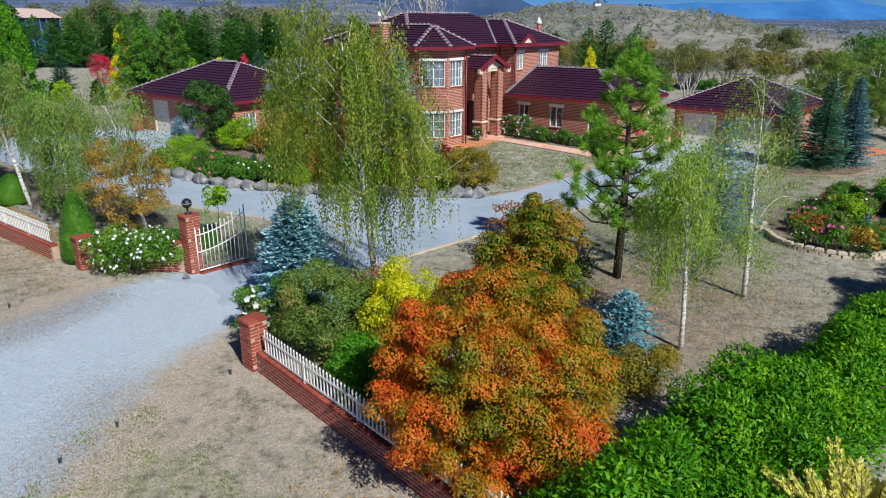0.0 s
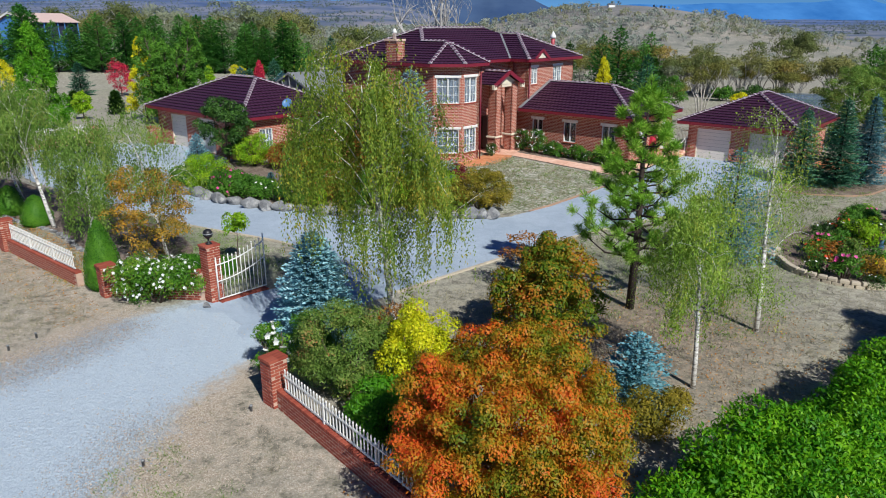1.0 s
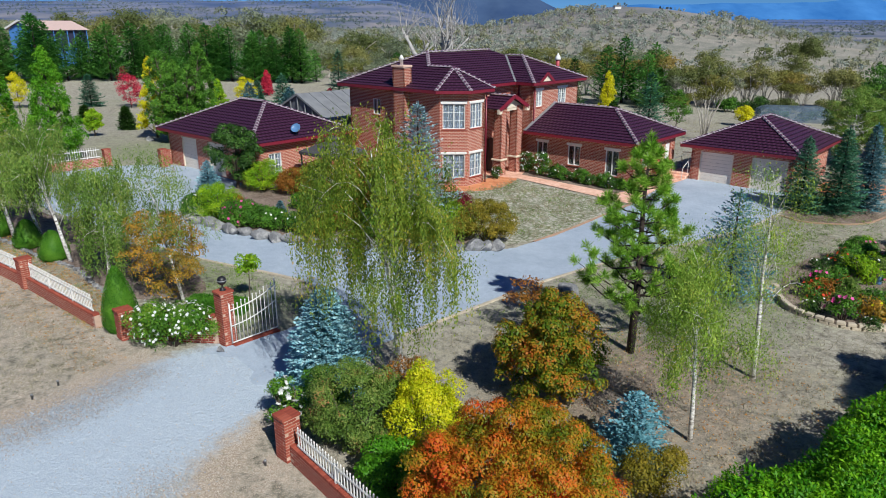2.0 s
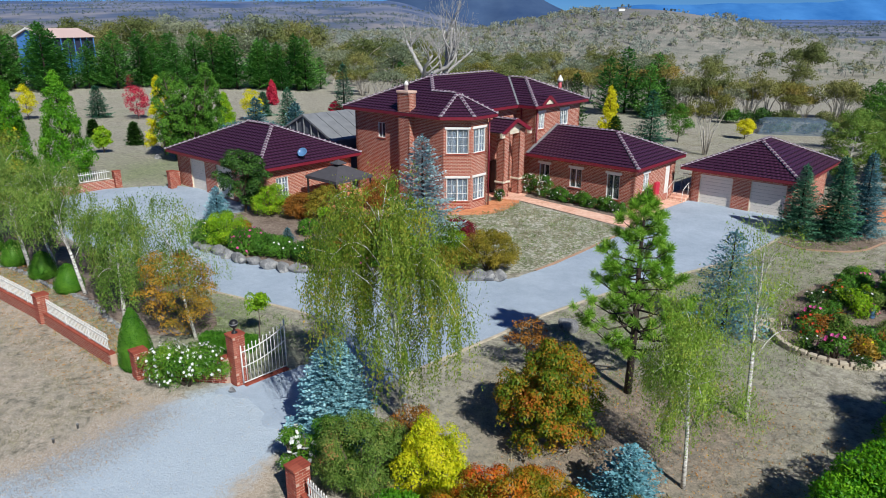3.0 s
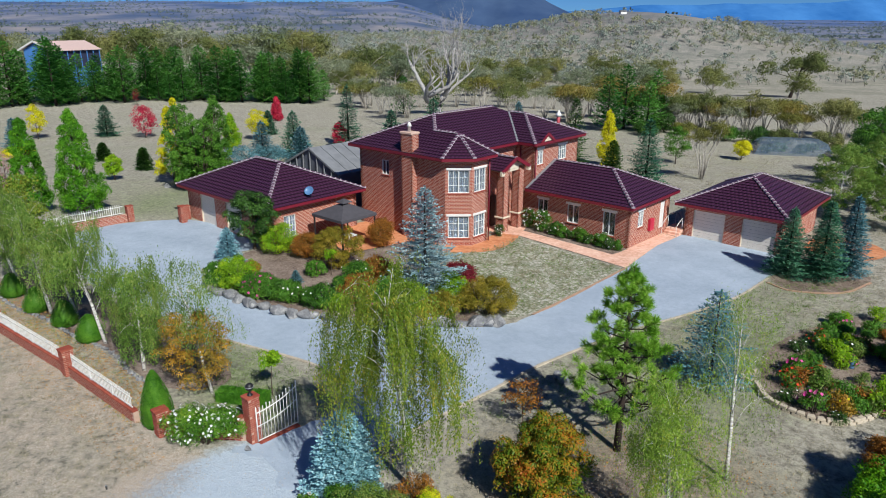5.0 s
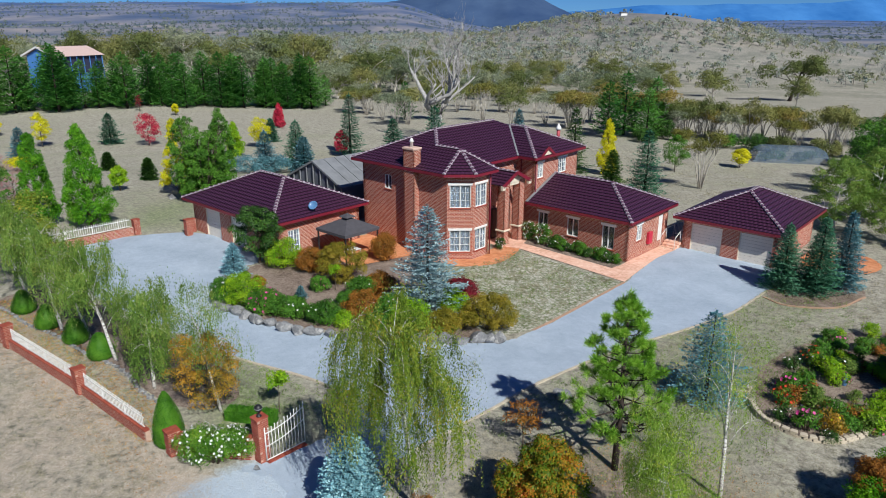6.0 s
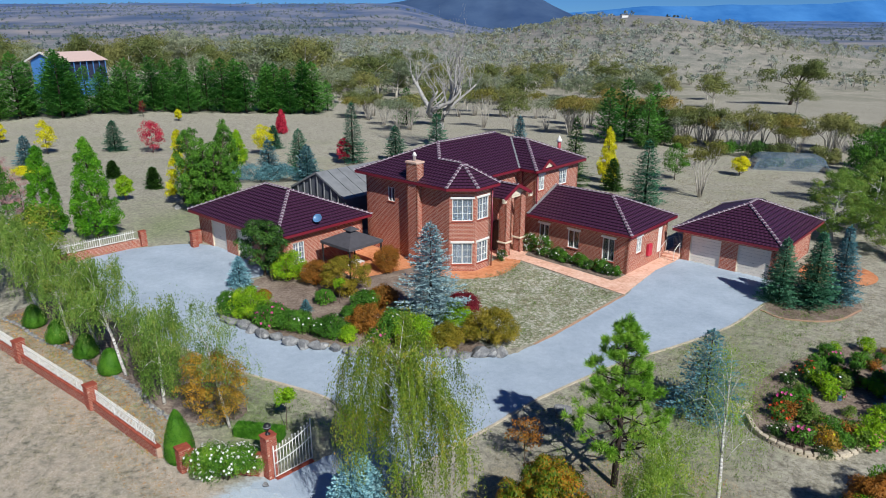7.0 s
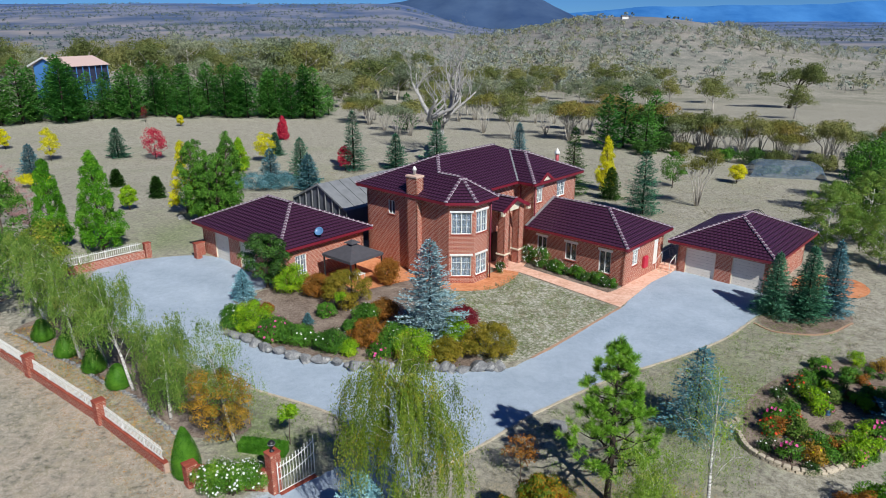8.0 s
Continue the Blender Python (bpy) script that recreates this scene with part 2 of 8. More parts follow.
gm.b.inputs["Transmission Weight"].default_value = 0.95
M_GLASS = gm.m


def brick_piece_mat():
    m = Mat("red_brick", 0.85)
    co = m.coord()
    r = m.n("ObjectInfo").outputs["Random"]
    n2 = m.noise(co, 11, 4)
    c = m.ramp(r, [(0.0, lin(138, 60, 46)), (0.5, lin(154, 72, 54)), (1.0, lin(172, 90, 70))])
    m.col(m.mix(m.math("MULTIPLY", n2, 0.5), c, lin(126, 54, 42))).bump(n2, 0.3, 0.01)
    return m.m


M_BRICK = brick_piece_mat()
M_MORTAR = soft_paint("pale_mortar", lin(196, 166, 148), 0.95, 0.18, 8)

G = lin
L_HEDGE = leaf_mat("laurel_leaf", [(0.25, G(24, 70, 8)), (0.5, G(56, 118, 12)), (0.8, G(122, 172, 30))], 1.3, 0.5, 0.3)
L_ORANGE = leaf_mat("autumn_leaf", [(0.32, G(64, 92, 20)), (0.45, G(118, 120, 26)), (0.55, G(166, 126, 32)), (0.66, G(196, 104, 34)), (0.80, G(190, 64, 32)), (0.92, G(196, 36, 36))], 1.1, 0.5, 0.35, speck=0.18, patch=0.98)
L_POPLAR = leaf_mat("poplar_leaf", [(0.3, G(52, 106, 20)), (0.55, G(88, 148, 32)), (0.8, G(132, 180, 52))], 1.0, 0.5, 0.4, 0.15)
L_COPPER = leaf_mat("copper_leaf", [(0.3, G(52, 84, 20)), (0.5, G(92, 114, 28)), (0.62, G(148, 124, 34)), (0.78, G(172, 92, 34))], 0.9, 0.5, 0.3, speck=0.28, patch=0.8)
L_GREY = leaf_mat("grey_green_leaf", [(0.3, G(60, 86, 34)), (0.55, G(94, 124, 50)), (0.72, G(132, 146, 74)), (0.82, G(176, 104, 76))], 1.0, 0.5, 0.3)
L_YELLOW = leaf_mat("yellow_leaf", [(0.3, G(140, 150, 24)), (0.55, G(204, 196, 30)), (0.8, G(232, 212, 50))], 1.0, 0.5, 0.4)
L_YSHRUB = leaf_mat("yellowing_leaf", [(0.3, G(104, 140, 20)), (0.5, G(172, 180, 24)), (0.75, G(222, 206, 40))], 1.6, 0.5, 0.35)
L_LIME = leaf_mat("lime_leaf", [(0.3, G(74, 118, 20)), (0.55, G(122, 164, 30)), (0.8, G(170, 190, 44))], 1.0, 0.5, 0.35)
L_GREEN = leaf_mat("green_leaf", [(0.3, G(36, 70, 22)), (0.55, G(66, 112, 34)), (0.8, G(104, 150, 52))], 1.0, 0.5, 0.3, 0.15)
L_DARK = leaf_mat("dark_green_leaf", [(0.3, G(24, 46, 18)), (0.55, G(48, 82, 32)), (0.8, G(82, 118, 48))], 1.0, 0.5, 0.25)
L_BLUE = leaf_mat("blue_spruce_needle", [(0.3, G(70, 106, 112)), (0.55, G(122, 168, 180)), (0.8, G(178, 212, 220))], 1.2, 0.55, 0.15)
L_SILVER = leaf_mat("silver_spruce_needle", [(0.3, G(80, 106, 110)), (0.55, G(126, 154, 160)), (0.8, G(182, 202, 206))], 1.2, 0.55, 0.15)
L_DEEP = leaf_mat("deep_spruce_needle", [(0.3, G(28, 64, 48)), (0.55, G(54, 104, 78)), (0.8, G(98, 146, 116))], 1.0, 0.55, 0.15, 0.2)
L_TEAL = leaf_mat("teal_spruce_needle", [(0.3, G(42, 76, 80)), (0.55, G(74, 118, 126)), (0.8, G(122, 162, 170))], 1.0, 0.55, 0.15)
L_PINE = leaf_mat("pine_needle", [(0.3, G(62, 108, 26)), (0.55, G(112, 160, 48)), (0.8, G(168, 198, 84))], 0.9, 0.5, 0.35)
L_WILLOW = leaf_mat("weeping_leaf", [(0.3, G(62, 90, 24)), (0.5, G(100, 126, 40)), (0.68, G(140, 154, 58)), (0.84, G(190, 158, 58))], 0.7, 0.5, 0.4)
L_BIRCH = leaf_mat("birch_leaf", [(0.3, G(80, 112, 36)), (0.52, G(120, 152, 54)), (0.7, G(154, 176, 76)), (0.88, G(196, 180, 64))], 0.7, 0.5, 0.35)
L_AMBER = leaf_mat("amber_leaf", [(0.3, G(92, 98, 38)), (0.5, G(146, 120, 46)), (0.75, G(190, 142, 50))], 0.8, 0.5, 0.35)
L_RUST = leaf_mat("rust_leaf", [(0.3, G(92, 74, 26)), (0.55, G(140, 92, 36)), (0.8, G(170, 112, 48))], 1.0, 0.55, 0.25)
L_OLIVE = leaf_mat("olive_gold_leaf", [(0.3, G(78, 82, 22)), (0.55, G(124, 114, 34)), (0.8, G(158, 136, 50))], 1.0, 0.55, 0.25)
L_WINE = leaf_mat("wine_leaf", [(0.3, G(70, 18, 28)), (0.55, G(116, 30, 44)), (0.8, G(158, 52, 60))], 1.0, 0.5, 0.25)
L_CRIMSON = leaf_mat("crimson_leaf", [(0.3, G(120, 22, 48)), (0.55, G(184, 40, 70)), (0.8, G(216, 84, 100))], 0.9, 0.5, 0.35)
L_GUM = leaf_mat("gum_leaf", [(0.3, G(72, 86, 48)), (0.55, G(106, 114, 66)), (0.8, G(140, 136, 82))], 0.35, 0.8, 0.35, 0.3, speck=0.14, patch=0.6)
L_GUMGREY = leaf_mat("grey_gum_leaf", [(0.3, G(84, 98, 78)), (0.55, G(118, 128, 102)), (0.8, G(152, 154, 128))], 0.35, 0.8, 0.35, 0.3, speck=0.15, patch=0.6)
L_OCHRE = leaf_mat("ochre_gum_leaf", [(0.3, G(88, 98, 48)), (0.55, G(126, 122, 62)), (0.8, G(156, 130, 74))], 0.4, 0.8, 0.35, 0.3, speck=0.14, patch=0.6)
L_BLUEDEEP = leaf_mat("deep_blue_needle", [(0.3, G(52, 92, 98)), (0.55, G(92, 144, 156)), (0.8, G(142, 184, 194))], 1.2, 0.55, 0.15)
L_ROSE = leaf_mat("rose_leaf", [(0.3, G(44, 84, 22)), (0.55, G(78, 124, 34)), (0.8, G(132, 160, 52))], 1.2, 0.5, 0.3)
L_FENCEBIRCH = leaf_mat("fence_birch_leaf", [(0.3, G(70, 98, 38)), (0.52, G(100, 132, 54)), (0.7, G(132, 154, 74)), (0.88, G(164, 148, 80))], 0.7, 0.6, 0.35)
L_FARPINE = leaf_mat("windbreak_pine_needle", [(0.3, G(34, 76, 30)), (0.55, G(62, 118, 48)), (0.8, G(100, 150, 66))], 0.4, 0.7, 0.3, 0.35, speck=0.2)
# Distance haze put into the leaf colours: paler, greyer than the near gums.
L_FARGUM = leaf_mat("hillside_hazed_gum_leaf", [(0.3, G(104, 112, 90)), (0.55, G(134, 138, 112)), (0.8, G(164, 158, 130))], 0.05, 0.9, 0.35, speck=0.2, patch=0.6)
L_FARGREY = leaf_mat("hillside_hazed_grey_leaf", [(0.3, G(108, 118, 110)), (0.55, G(140, 148, 138)), (0.8, G(172, 174, 162))], 0.05, 0.9, 0.35, speck=0.2, patch=0.6)
L_ROSY = leaf_mat("rosy_leaf", [(0.3, G(128, 92, 92)), (0.55, G(164, 122, 122)), (0.8, G(188, 150, 146))], 0.8, 0.7, 0.3)
# Bluish tint of the far scrub is haze put into its colour.
L_FARSCRUB = leaf_mat("far_hazed_scrub_leaf", [(0.3, G(66, 80, 84)), (0.55, G(88, 100, 98)), (0.8, G(112, 120, 110))], 0.02, 0.9, 0.2)
L_GOLDEN = leaf_mat("golden_conifer", [(0.3, G(150, 150, 62)), (0.55, G(206, 198, 92)), (0.8, G(236, 228, 140))], 1.4, 0.5, 0.35)
L_TOPIARY = leaf_mat("clipped_leaf", [(0.3, G(34, 76, 16)), (0.55, G(62, 112, 28)), (0.8, G(92, 138, 42))], 2.0, 0.5, 0.25)
L_PETAL = leaf_mat("white_petal", [(0.2, G(226, 226, 220)), (0.8, G(250, 250, 246))], 2.0, 0.6, 0.3)
L_PINK = leaf_mat("pink_petal", [(0.2, G(206, 56, 132)), (0.8, G(240, 110, 170))], 2.0, 0.6, 0.3)
L_SCARLET = leaf_mat("scarlet_petal", [(0.2, G(196, 50, 30)), (0.8, G(236, 96, 60))], 2.0, 0.6, 0.3)


# ---------------------------------------------------------------- mesh tools
def link_mesh(name, me, material, parent=None, label="", kind=""):
    if material is not None and not me.materials:
        me.materials.append(material)
    ob = new(name, me)
    if parent is not None:
        ob.parent = parent
    return tagged(ob, label, kind=kind)


def part(name, bm, material, parent, label=""):
    me = bpy.data.meshes.new(name)
    bm.to_mesh(me)
    bm.free()
    return link_mesh(name, me, material, parent, label)


def thing(name, x, y, z, label, category, rz=0.0, group="", kind=""):
    ob = new(name)
    ob.empty_display_size = 0.2
    ob.matrix_world = pose(x, y, z, 0, 0, rz)
    return tagged(ob, label, category, group, kind)


def box(bm, x0, x1, y0, y1, z0, z1, bevel=0.0):
    vs = [bm.verts.new(c) for c in ((x0, y0, z0), (x1, y0, z0), (x1, y1, z0), (x0, y1, z0), (x0, y0, z1), (x1, y0, z1), (x1, y1, z1), (x0, y1, z1))]
    fs = [bm.faces.new([vs[i] for i in f]) for f in ((3, 2, 1, 0), (4, 5, 6, 7), (0, 1, 5, 4), (1, 2, 6, 5), (2, 3, 7, 6), (3, 0, 4, 7))]
    if bevel:
        bmesh.ops.bevel(bm, geom=list({e for f in fs for e in f.edges}), offset=bevel, segments=1, affect="EDGES")
    return vs


def beam(bm, a, b, w, h, up=(0, 0, 1)):
    """A square bar from a to b."""
    a, b = Vector(a), Vector(b)
    d = (b - a).normalized()
    s = d.cross(Vector(up))
    s = s.normalized() if s.length > 1e-4 else Vector((1, 0, 0))
    t = s.cross(d).normalized()
    vs = []
    for p in (a, b):
        for i, j in ((-1, -1), (1, -1), (1, 1), (-1, 1)):
            vs.append(bm.verts.new(p + s * (i * w / 2) + t * (j * h / 2)))
    for f in ((0, 1, 2, 3), (7, 6, 5, 4), (0, 4, 5, 1), (1, 5, 6, 2), (2, 6, 7, 3), (3, 7, 4, 0)):
        bm.faces.new([vs[i] for i in f])


def tube(bm, pts, radii, sides=7):
    """A tapered tube along a line of points."""
    rings = []
    for i, p in enumerate(pts):
        p = Vector(p)
        d = Vector(pts[min(i + 1, len(pts) - 1)]) - Vector(pts[max(i - 1, 0)])
        d = d.normalized() if d.length > 1e-6 else Vector((0, 0, 1))
        s = d.cross(Vector((0.13, 0.21, 0.97)) if abs(d.z) < 0.9 else Vector((1, 0.1, 0))).normalized()
        t = d.cross(s)
        rings.append([bm.verts.new(p + (s * math.cos(k * 2 * math.pi / sides) + t * math.sin(k * 2 * math.pi / sides)) * radii[i]) for k in range(sides)])
    for r0, r1 in zip(rings, rings[1:]):
        for k in range(sides):
            bm.faces.new((r0[k], r0[(k + 1) % sides], r1[(k + 1) % sides], r1[k])).smooth = True
    bm.faces.new(rings[-1])
    bm.faces.new(rings[0][::-1])


def lathe(bm, profile, cx=0.0, cy=0.0, sides=16):
    rings = [[bm.verts.new((cx + r * math.cos(k * 2 * math.pi / sides), cy + r * math.sin(k * 2 * math.pi / sides), z)) for k in range(sides)] for r, z in profile]
    for r0, r1 in zip(rings, rings[1:]):
        for k in range(sides):
            bm.faces.new((r0[k], r0[(k + 1) % sides], r1[(k + 1) % sides], r1[k])).smooth = True
    bm.faces.new(rings[-1])
    bm.faces.new(rings[0][::-1])


def quads_mesh(name, quads, material):
    """One mesh of loose four-cornered leaves; quads: N x 4 x 3."""
    q = np.ascontiguousarray(quads, np.float32)
    n = len(q)
    me = bpy.data.meshes.new(name)
    me.vertices.add(n * 4)
    me.vertices.foreach_set("co", q.reshape(-1))
    me.loops.add(n * 4)
    me.loops.foreach_set("vertex_index", np.arange(n * 4, dtype=np.int32))
    me.polygons.add(n)
    me.polygons.foreach_set("loop_start", np.arange(0, n * 4, 4, dtype=np.int32))
    me.polygons.foreach_set("loop_total", np.full(n, 4, np.int32))
    me.update(calc_edges=True)
    me.materials.append(material)
    return me


def unit(a):
    return a / np.maximum(np.linalg.norm(a, axis=-1, keepdims=True), 1e-9)


def kites(rng, p, axis, normal, length, width, fold=0.15):
    """Leaves at p that point along axis and face normal."""
    axis = unit(axis)
    side = unit(np.cross(axis, normal))
    nn = np.cross(side, axis)
    L, Wd = np.asarray(length).reshape(-1, 1), np.asarray(width).reshape(-1, 1)
    mid = p + axis * L * 0.5
    return np.stack([p, mid + side * Wd * 0.5 + nn * Wd * fold, p + axis * L, mid - side * Wd * 0.5 + nn * Wd * fold], 1)


def rand_dirs(rng, n):
    return unit(rng.normal(size=(n, 3)))


def clump_leaves(rng, centres, radii, n, size, squash=0.8, aspect=0.55, droop=0.0, inner=0.35, out=0.22):
    """Leaves on the skins of many clumps: dense outside, thin within."""
    k = rng.choice(len(centres), n, p=radii ** 2 / np.sum(radii ** 2))
    d = rand_dirs(rng, n)
    d[:, 2] = np.where(d[:, 2] < -0.4, -d[:, 2], d[:, 2])
    rr = radii[k][:, None] * (1 - inner * rng.random((n, 1)) ** 1.5) * rng.normal(1, 0.07, (n, 1))
    p = centres[k] + d * rr * np.array([1, 1, squash])
    axis = rand_dirs(rng, n)
    axis = axis - d * np.sum(axis * d, 1, keepdims=True) * 0.8 + d * out + np.array([0, 0, -droop])
    nrm = unit(d * 1.1 + rand_dirs(rng, n) * 0.5 + np.array([0, 0, 0.4]))
    s = size * rng.uniform(0.65, 1.35, n)
    return kites(rng, p, axis, nrm, s, s * aspect)


def blob_clumps(rng, n, rx, ry, z0, z1, cr, shell=0.55, top_heavy=1.0):
    """Centres of clumps that fill an egg between z0 and z1."""
    d = rand_dirs(rng, n)
    r = shell + (1 - shell) * rng.random(n) ** 0.6
    h = (z1 - z0) / 2
    c = np.stack([d[:, 0] * rx * r, d[:, 1] * ry * r, (z0 + z1) / 2 + d[:, 2] * h * r], 1)
    c[:, :2] *= (1 - 0.22 * top_heavy * (c[:, 2:3] - z0) / (z1 - z0))
    return c, cr * rng.uniform(0.7, 1.3, n)


def limbs(bm, rng, base, height, r0, n, spread, lean=(0, 0), sides=7, first=0.35, rise=0.6, forks=2):
    """A trunk with limbs that fork; returns the tips."""
    tips = []
    pts, rad = [], []
    m = 6
    for i in range(m):
        f = i / (m - 1)
        pts.append((base[0] + lean[0] * f + rng.normal(0, 0.025 * height) * f * 0.6, base[1] + lean[1] * f + rng.normal(0, 0.025 * height) * f * 0.6, base[2] + height * f))
        rad.append(r0 * (1.25 if i == 0 else 1 - 0.8 * f))
    tube(bm, pts, rad, sides)
    for j in range(n):
        f = first + (0.95 - first) * (j + rng.random()) / n
        i = min(int(f * (m - 1)), m - 2)
        g = f * (m - 1) - i
        s = [pts[i][a] * (1 - g) + pts[i + 1][a] * g for a in range(3)]
        az = j * 2.4 + rng.uniform(-0.5, 0.5)
        ln = spread * (1.15 - 0.6 * f) * rng.uniform(0.7, 1.15)
        e = [s[0] + math.cos(az) * ln, s[1] + math.sin(az) * ln, s[2] + ln * rise * rng.uniform(0.6, 1.3)]
        mid = [(s[a] + e[a]) / 2 + rng.normal(0, 0.06) * ln for a in range(3)]
        rr = r0 * (1 - 0.75 * f) * 0.55
        tube(bm, [s, mid, e], [rr, rr * 0.7, rr * 0.22], 5)
        tips.append(e)
        for _ in range(forks):
            q = [mid[0] + rng.normal(0, 0.4) * ln, mid[1] + rng.normal(0, 0.4) * ln, mid[2] + ln * rng.uniform(0.15, 0.6)]
            tube(bm, [mid, q], [rr * 0.55, rr * 0.15], 4)
            tips.append(q)
    tips.append(list(pts[-1]))
    return tips


def place(proto_parts, name, x, y, z, label, category, rz=0.0, scale=1.0, group=""):
    """A plant of given parts: [(part name, mesh)]."""
    root = thing(name, x, y, z, label, category, rz, group)
    root.scale = (scale, scale, scale) if isinstance(scale, (int, float)) else scale
    for pn, me in proto_parts:
        ob = new(pn, me)
        ob.parent = root
    return root


def bm_mesh(name, bm, material):
    me = bpy.data.meshes.new(name)
    bm.to_mesh(me)
    bm.free()
    me.materials.append(material)
    return me


# ---------------------------------------------------------------- kinds of plant
def broadleaf(seed, rx, ry, z0, z1, trunk_r, n_clump, clump_r, n_leaf, leaf, mat, bark=None, squash=0.8, aspect=0.55, droop=0.2, n_limb=7, shell=0.55, top_heavy=1.0, inner=0.35):
    rng = np.random.default_rng(seed)
    c, r = blob_clumps(rng, n_clump, rx - clump_r * 0.6, ry - clump_r * 0.6, z0 + clump_r * 0.4, z1 - clump_r * 0.6, clump_r, shell, top_heavy)
    bm = bmesh.new()
    limbs(bm, rng, (0, 0, -0.15), z0 + (z1 - z0) * 0.72, trunk_r, n_limb, rx * 0.75, first=min(0.8, max(0.15, z0 / z1)), rise=0.5)
    q = clump_leaves(rng, c, r, n_leaf, leaf, squash, aspect, droop, inner)
    return [("trunk", bm_mesh("trunk", bm, bark or M_TRUNK)), ("crown", quads_mesh("crown", q, mat))]


def bush(seed, rx, ry, h, n_clump, clump_r, n_leaf, leaf, mat, aspect=0.5, droop=0.1, flowers=None, split=False):
    """A shrub that reaches the ground; flowers: (material, count, size)."""
    rng = np.random.default_rng(seed)
    c, r = blob_clumps(rng, n_clump, rx - clump_r * 0.5, ry - clump_r * 0.5, clump_r * 0.3, h - clump_r * 0.6, clump_r, 0.5, 0.6)
    bm, out = bmesh.new(), []
    for j in range(6):
        if split and j:
            out.append(("stem", bm_mesh("stem", bm, M_TRUNK)))
            bm = bmesh.new()
        az = j * 1.05 + rng.random()
        tube(bm, [(0.05 * math.cos(az), 0.05 * math.sin(az), -0.1), (rx * 0.3 * math.cos(az), ry * 0.3 * math.sin(az), h * 0.4), (rx * 0.5 * math.cos(az), ry * 0.5 * math.sin(az), h * 0.75)], [0.035, 0.025, 0.01], 5)
    out += [("stem", bm_mesh("stem", bm, M_TRUNK)), ("foliage", quads_mesh("foliage", clump_leaves(rng, c, r, n_leaf, leaf, 0.85, aspect, droop), mat))]
    if flowers:
        fm, count, fs = flowers
        k = rng.choice(len(c), count)
        d = rand_dirs(rng, count)
        d[:, 2] = np.abs(d[:, 2])
        p = c[k] + d * (r[k][:, None] * 1.04)
        q = []
        for a in range(5):
            ang = a * 2 * math.pi / 5
            s = unit(np.cross(d, np.array([0.3, 0.2, 0.93])))
            t = np.cross(d, s)
            ax = s * math.cos(ang) + t * math.sin(ang) + d * 0.5
            q.append(kites(rng, p, ax, d, np.full(count, fs), np.full(count, fs * 0.9)))
        out.append(("blossom", quads_mesh("blossom", np.concatenate(q), fm)))
    return out


def spruce(seed, h, r, mat, n_branch=150, twigs=9, needle=0.11, skirt=0.05, power=0.9, dens=1.0, bark=None, droop=0.18, ragged=0.0):
    """A conifer: whorls of level or drooping boughs, each with side twigs in needles."""
    rng = np.random.default_rng(seed)
    bm = bmesh.new()
    tube(bm, [(0, 0, -0.15), (0, 0, h * 0.5), (0, 0, h * 0.97)], [0.02 * h + 0.03, 0.012 * h + 0.01, 0.01], 7)
    P, A, N, S = [], [], [], []
    for i in range(n_branch):
        f = ((i + rng.random()) / n_branch) ** 0.85
        z = h * (skirt + (0.97 - skirt) * f)
        ln = r * (1 - f) ** power * rng.uniform(0.78 - ragged, 1.12 + 0.5 * ragged) + 0.03 * r
        az = i * 2.399963 + rng.normal(0, 0.15)
        d = np.array([math.cos(az), math.sin(az), 0.0])
        side = np.array([-d[1], d[0], 0.0])
        lift = 0.28 * f - droop * (1 - f)
        m = max(3, int(twigs * (0.35 + ln / r)))
        for j in range(m):
            s = (j + 0.6) / m
            b = np.array([0, 0, z]) + d * ln * s + np.array([0, 0, ln * (lift * s + 0.16 * s * s)])
            tw = ln * 0.42 * (1 - 0.75 * s) + needle
            for sg in (-1, 1):
                k = max(2, int(dens * tw / needle * 1.5))
                for q in range(k):
                    w = (q + rng.random()) / k
                    P.append(b + (side * sg * 0.85 + d * 0.55) * tw * w + np.array([0, 0, -0.10 * tw * w + rng.normal(0, 0.015)]))
                    A.append(side * sg * rng.uniform(0.2, 1) + d * rng.uniform(0.3, 1.0) + np.array([0, 0, rng.uniform(-0.15, 0.55)]))
                    S.append(needle * rng.uniform(0.8, 1.5))
    for q in range(24):
        P.append(np.array([0, 0, h * (0.93 + 0.07 * q / 24)]))
        A.append(np.array([rng.normal(), rng.normal(), 1.3]))
        S.append(needle)
    P, A, S = np.array(P), np.array(A), np.array(S)
    N = unit(rand_dirs(rng, len(P)) * 0.5 + np.array([0, 0, 1.0]))
    return [("trunk", bm_mesh("trunk", bm, bark or M_PINEBARK)), ("crown", quads_mesh("crown", kites(rng, P, A, N, S, S * 0.72), mat))]


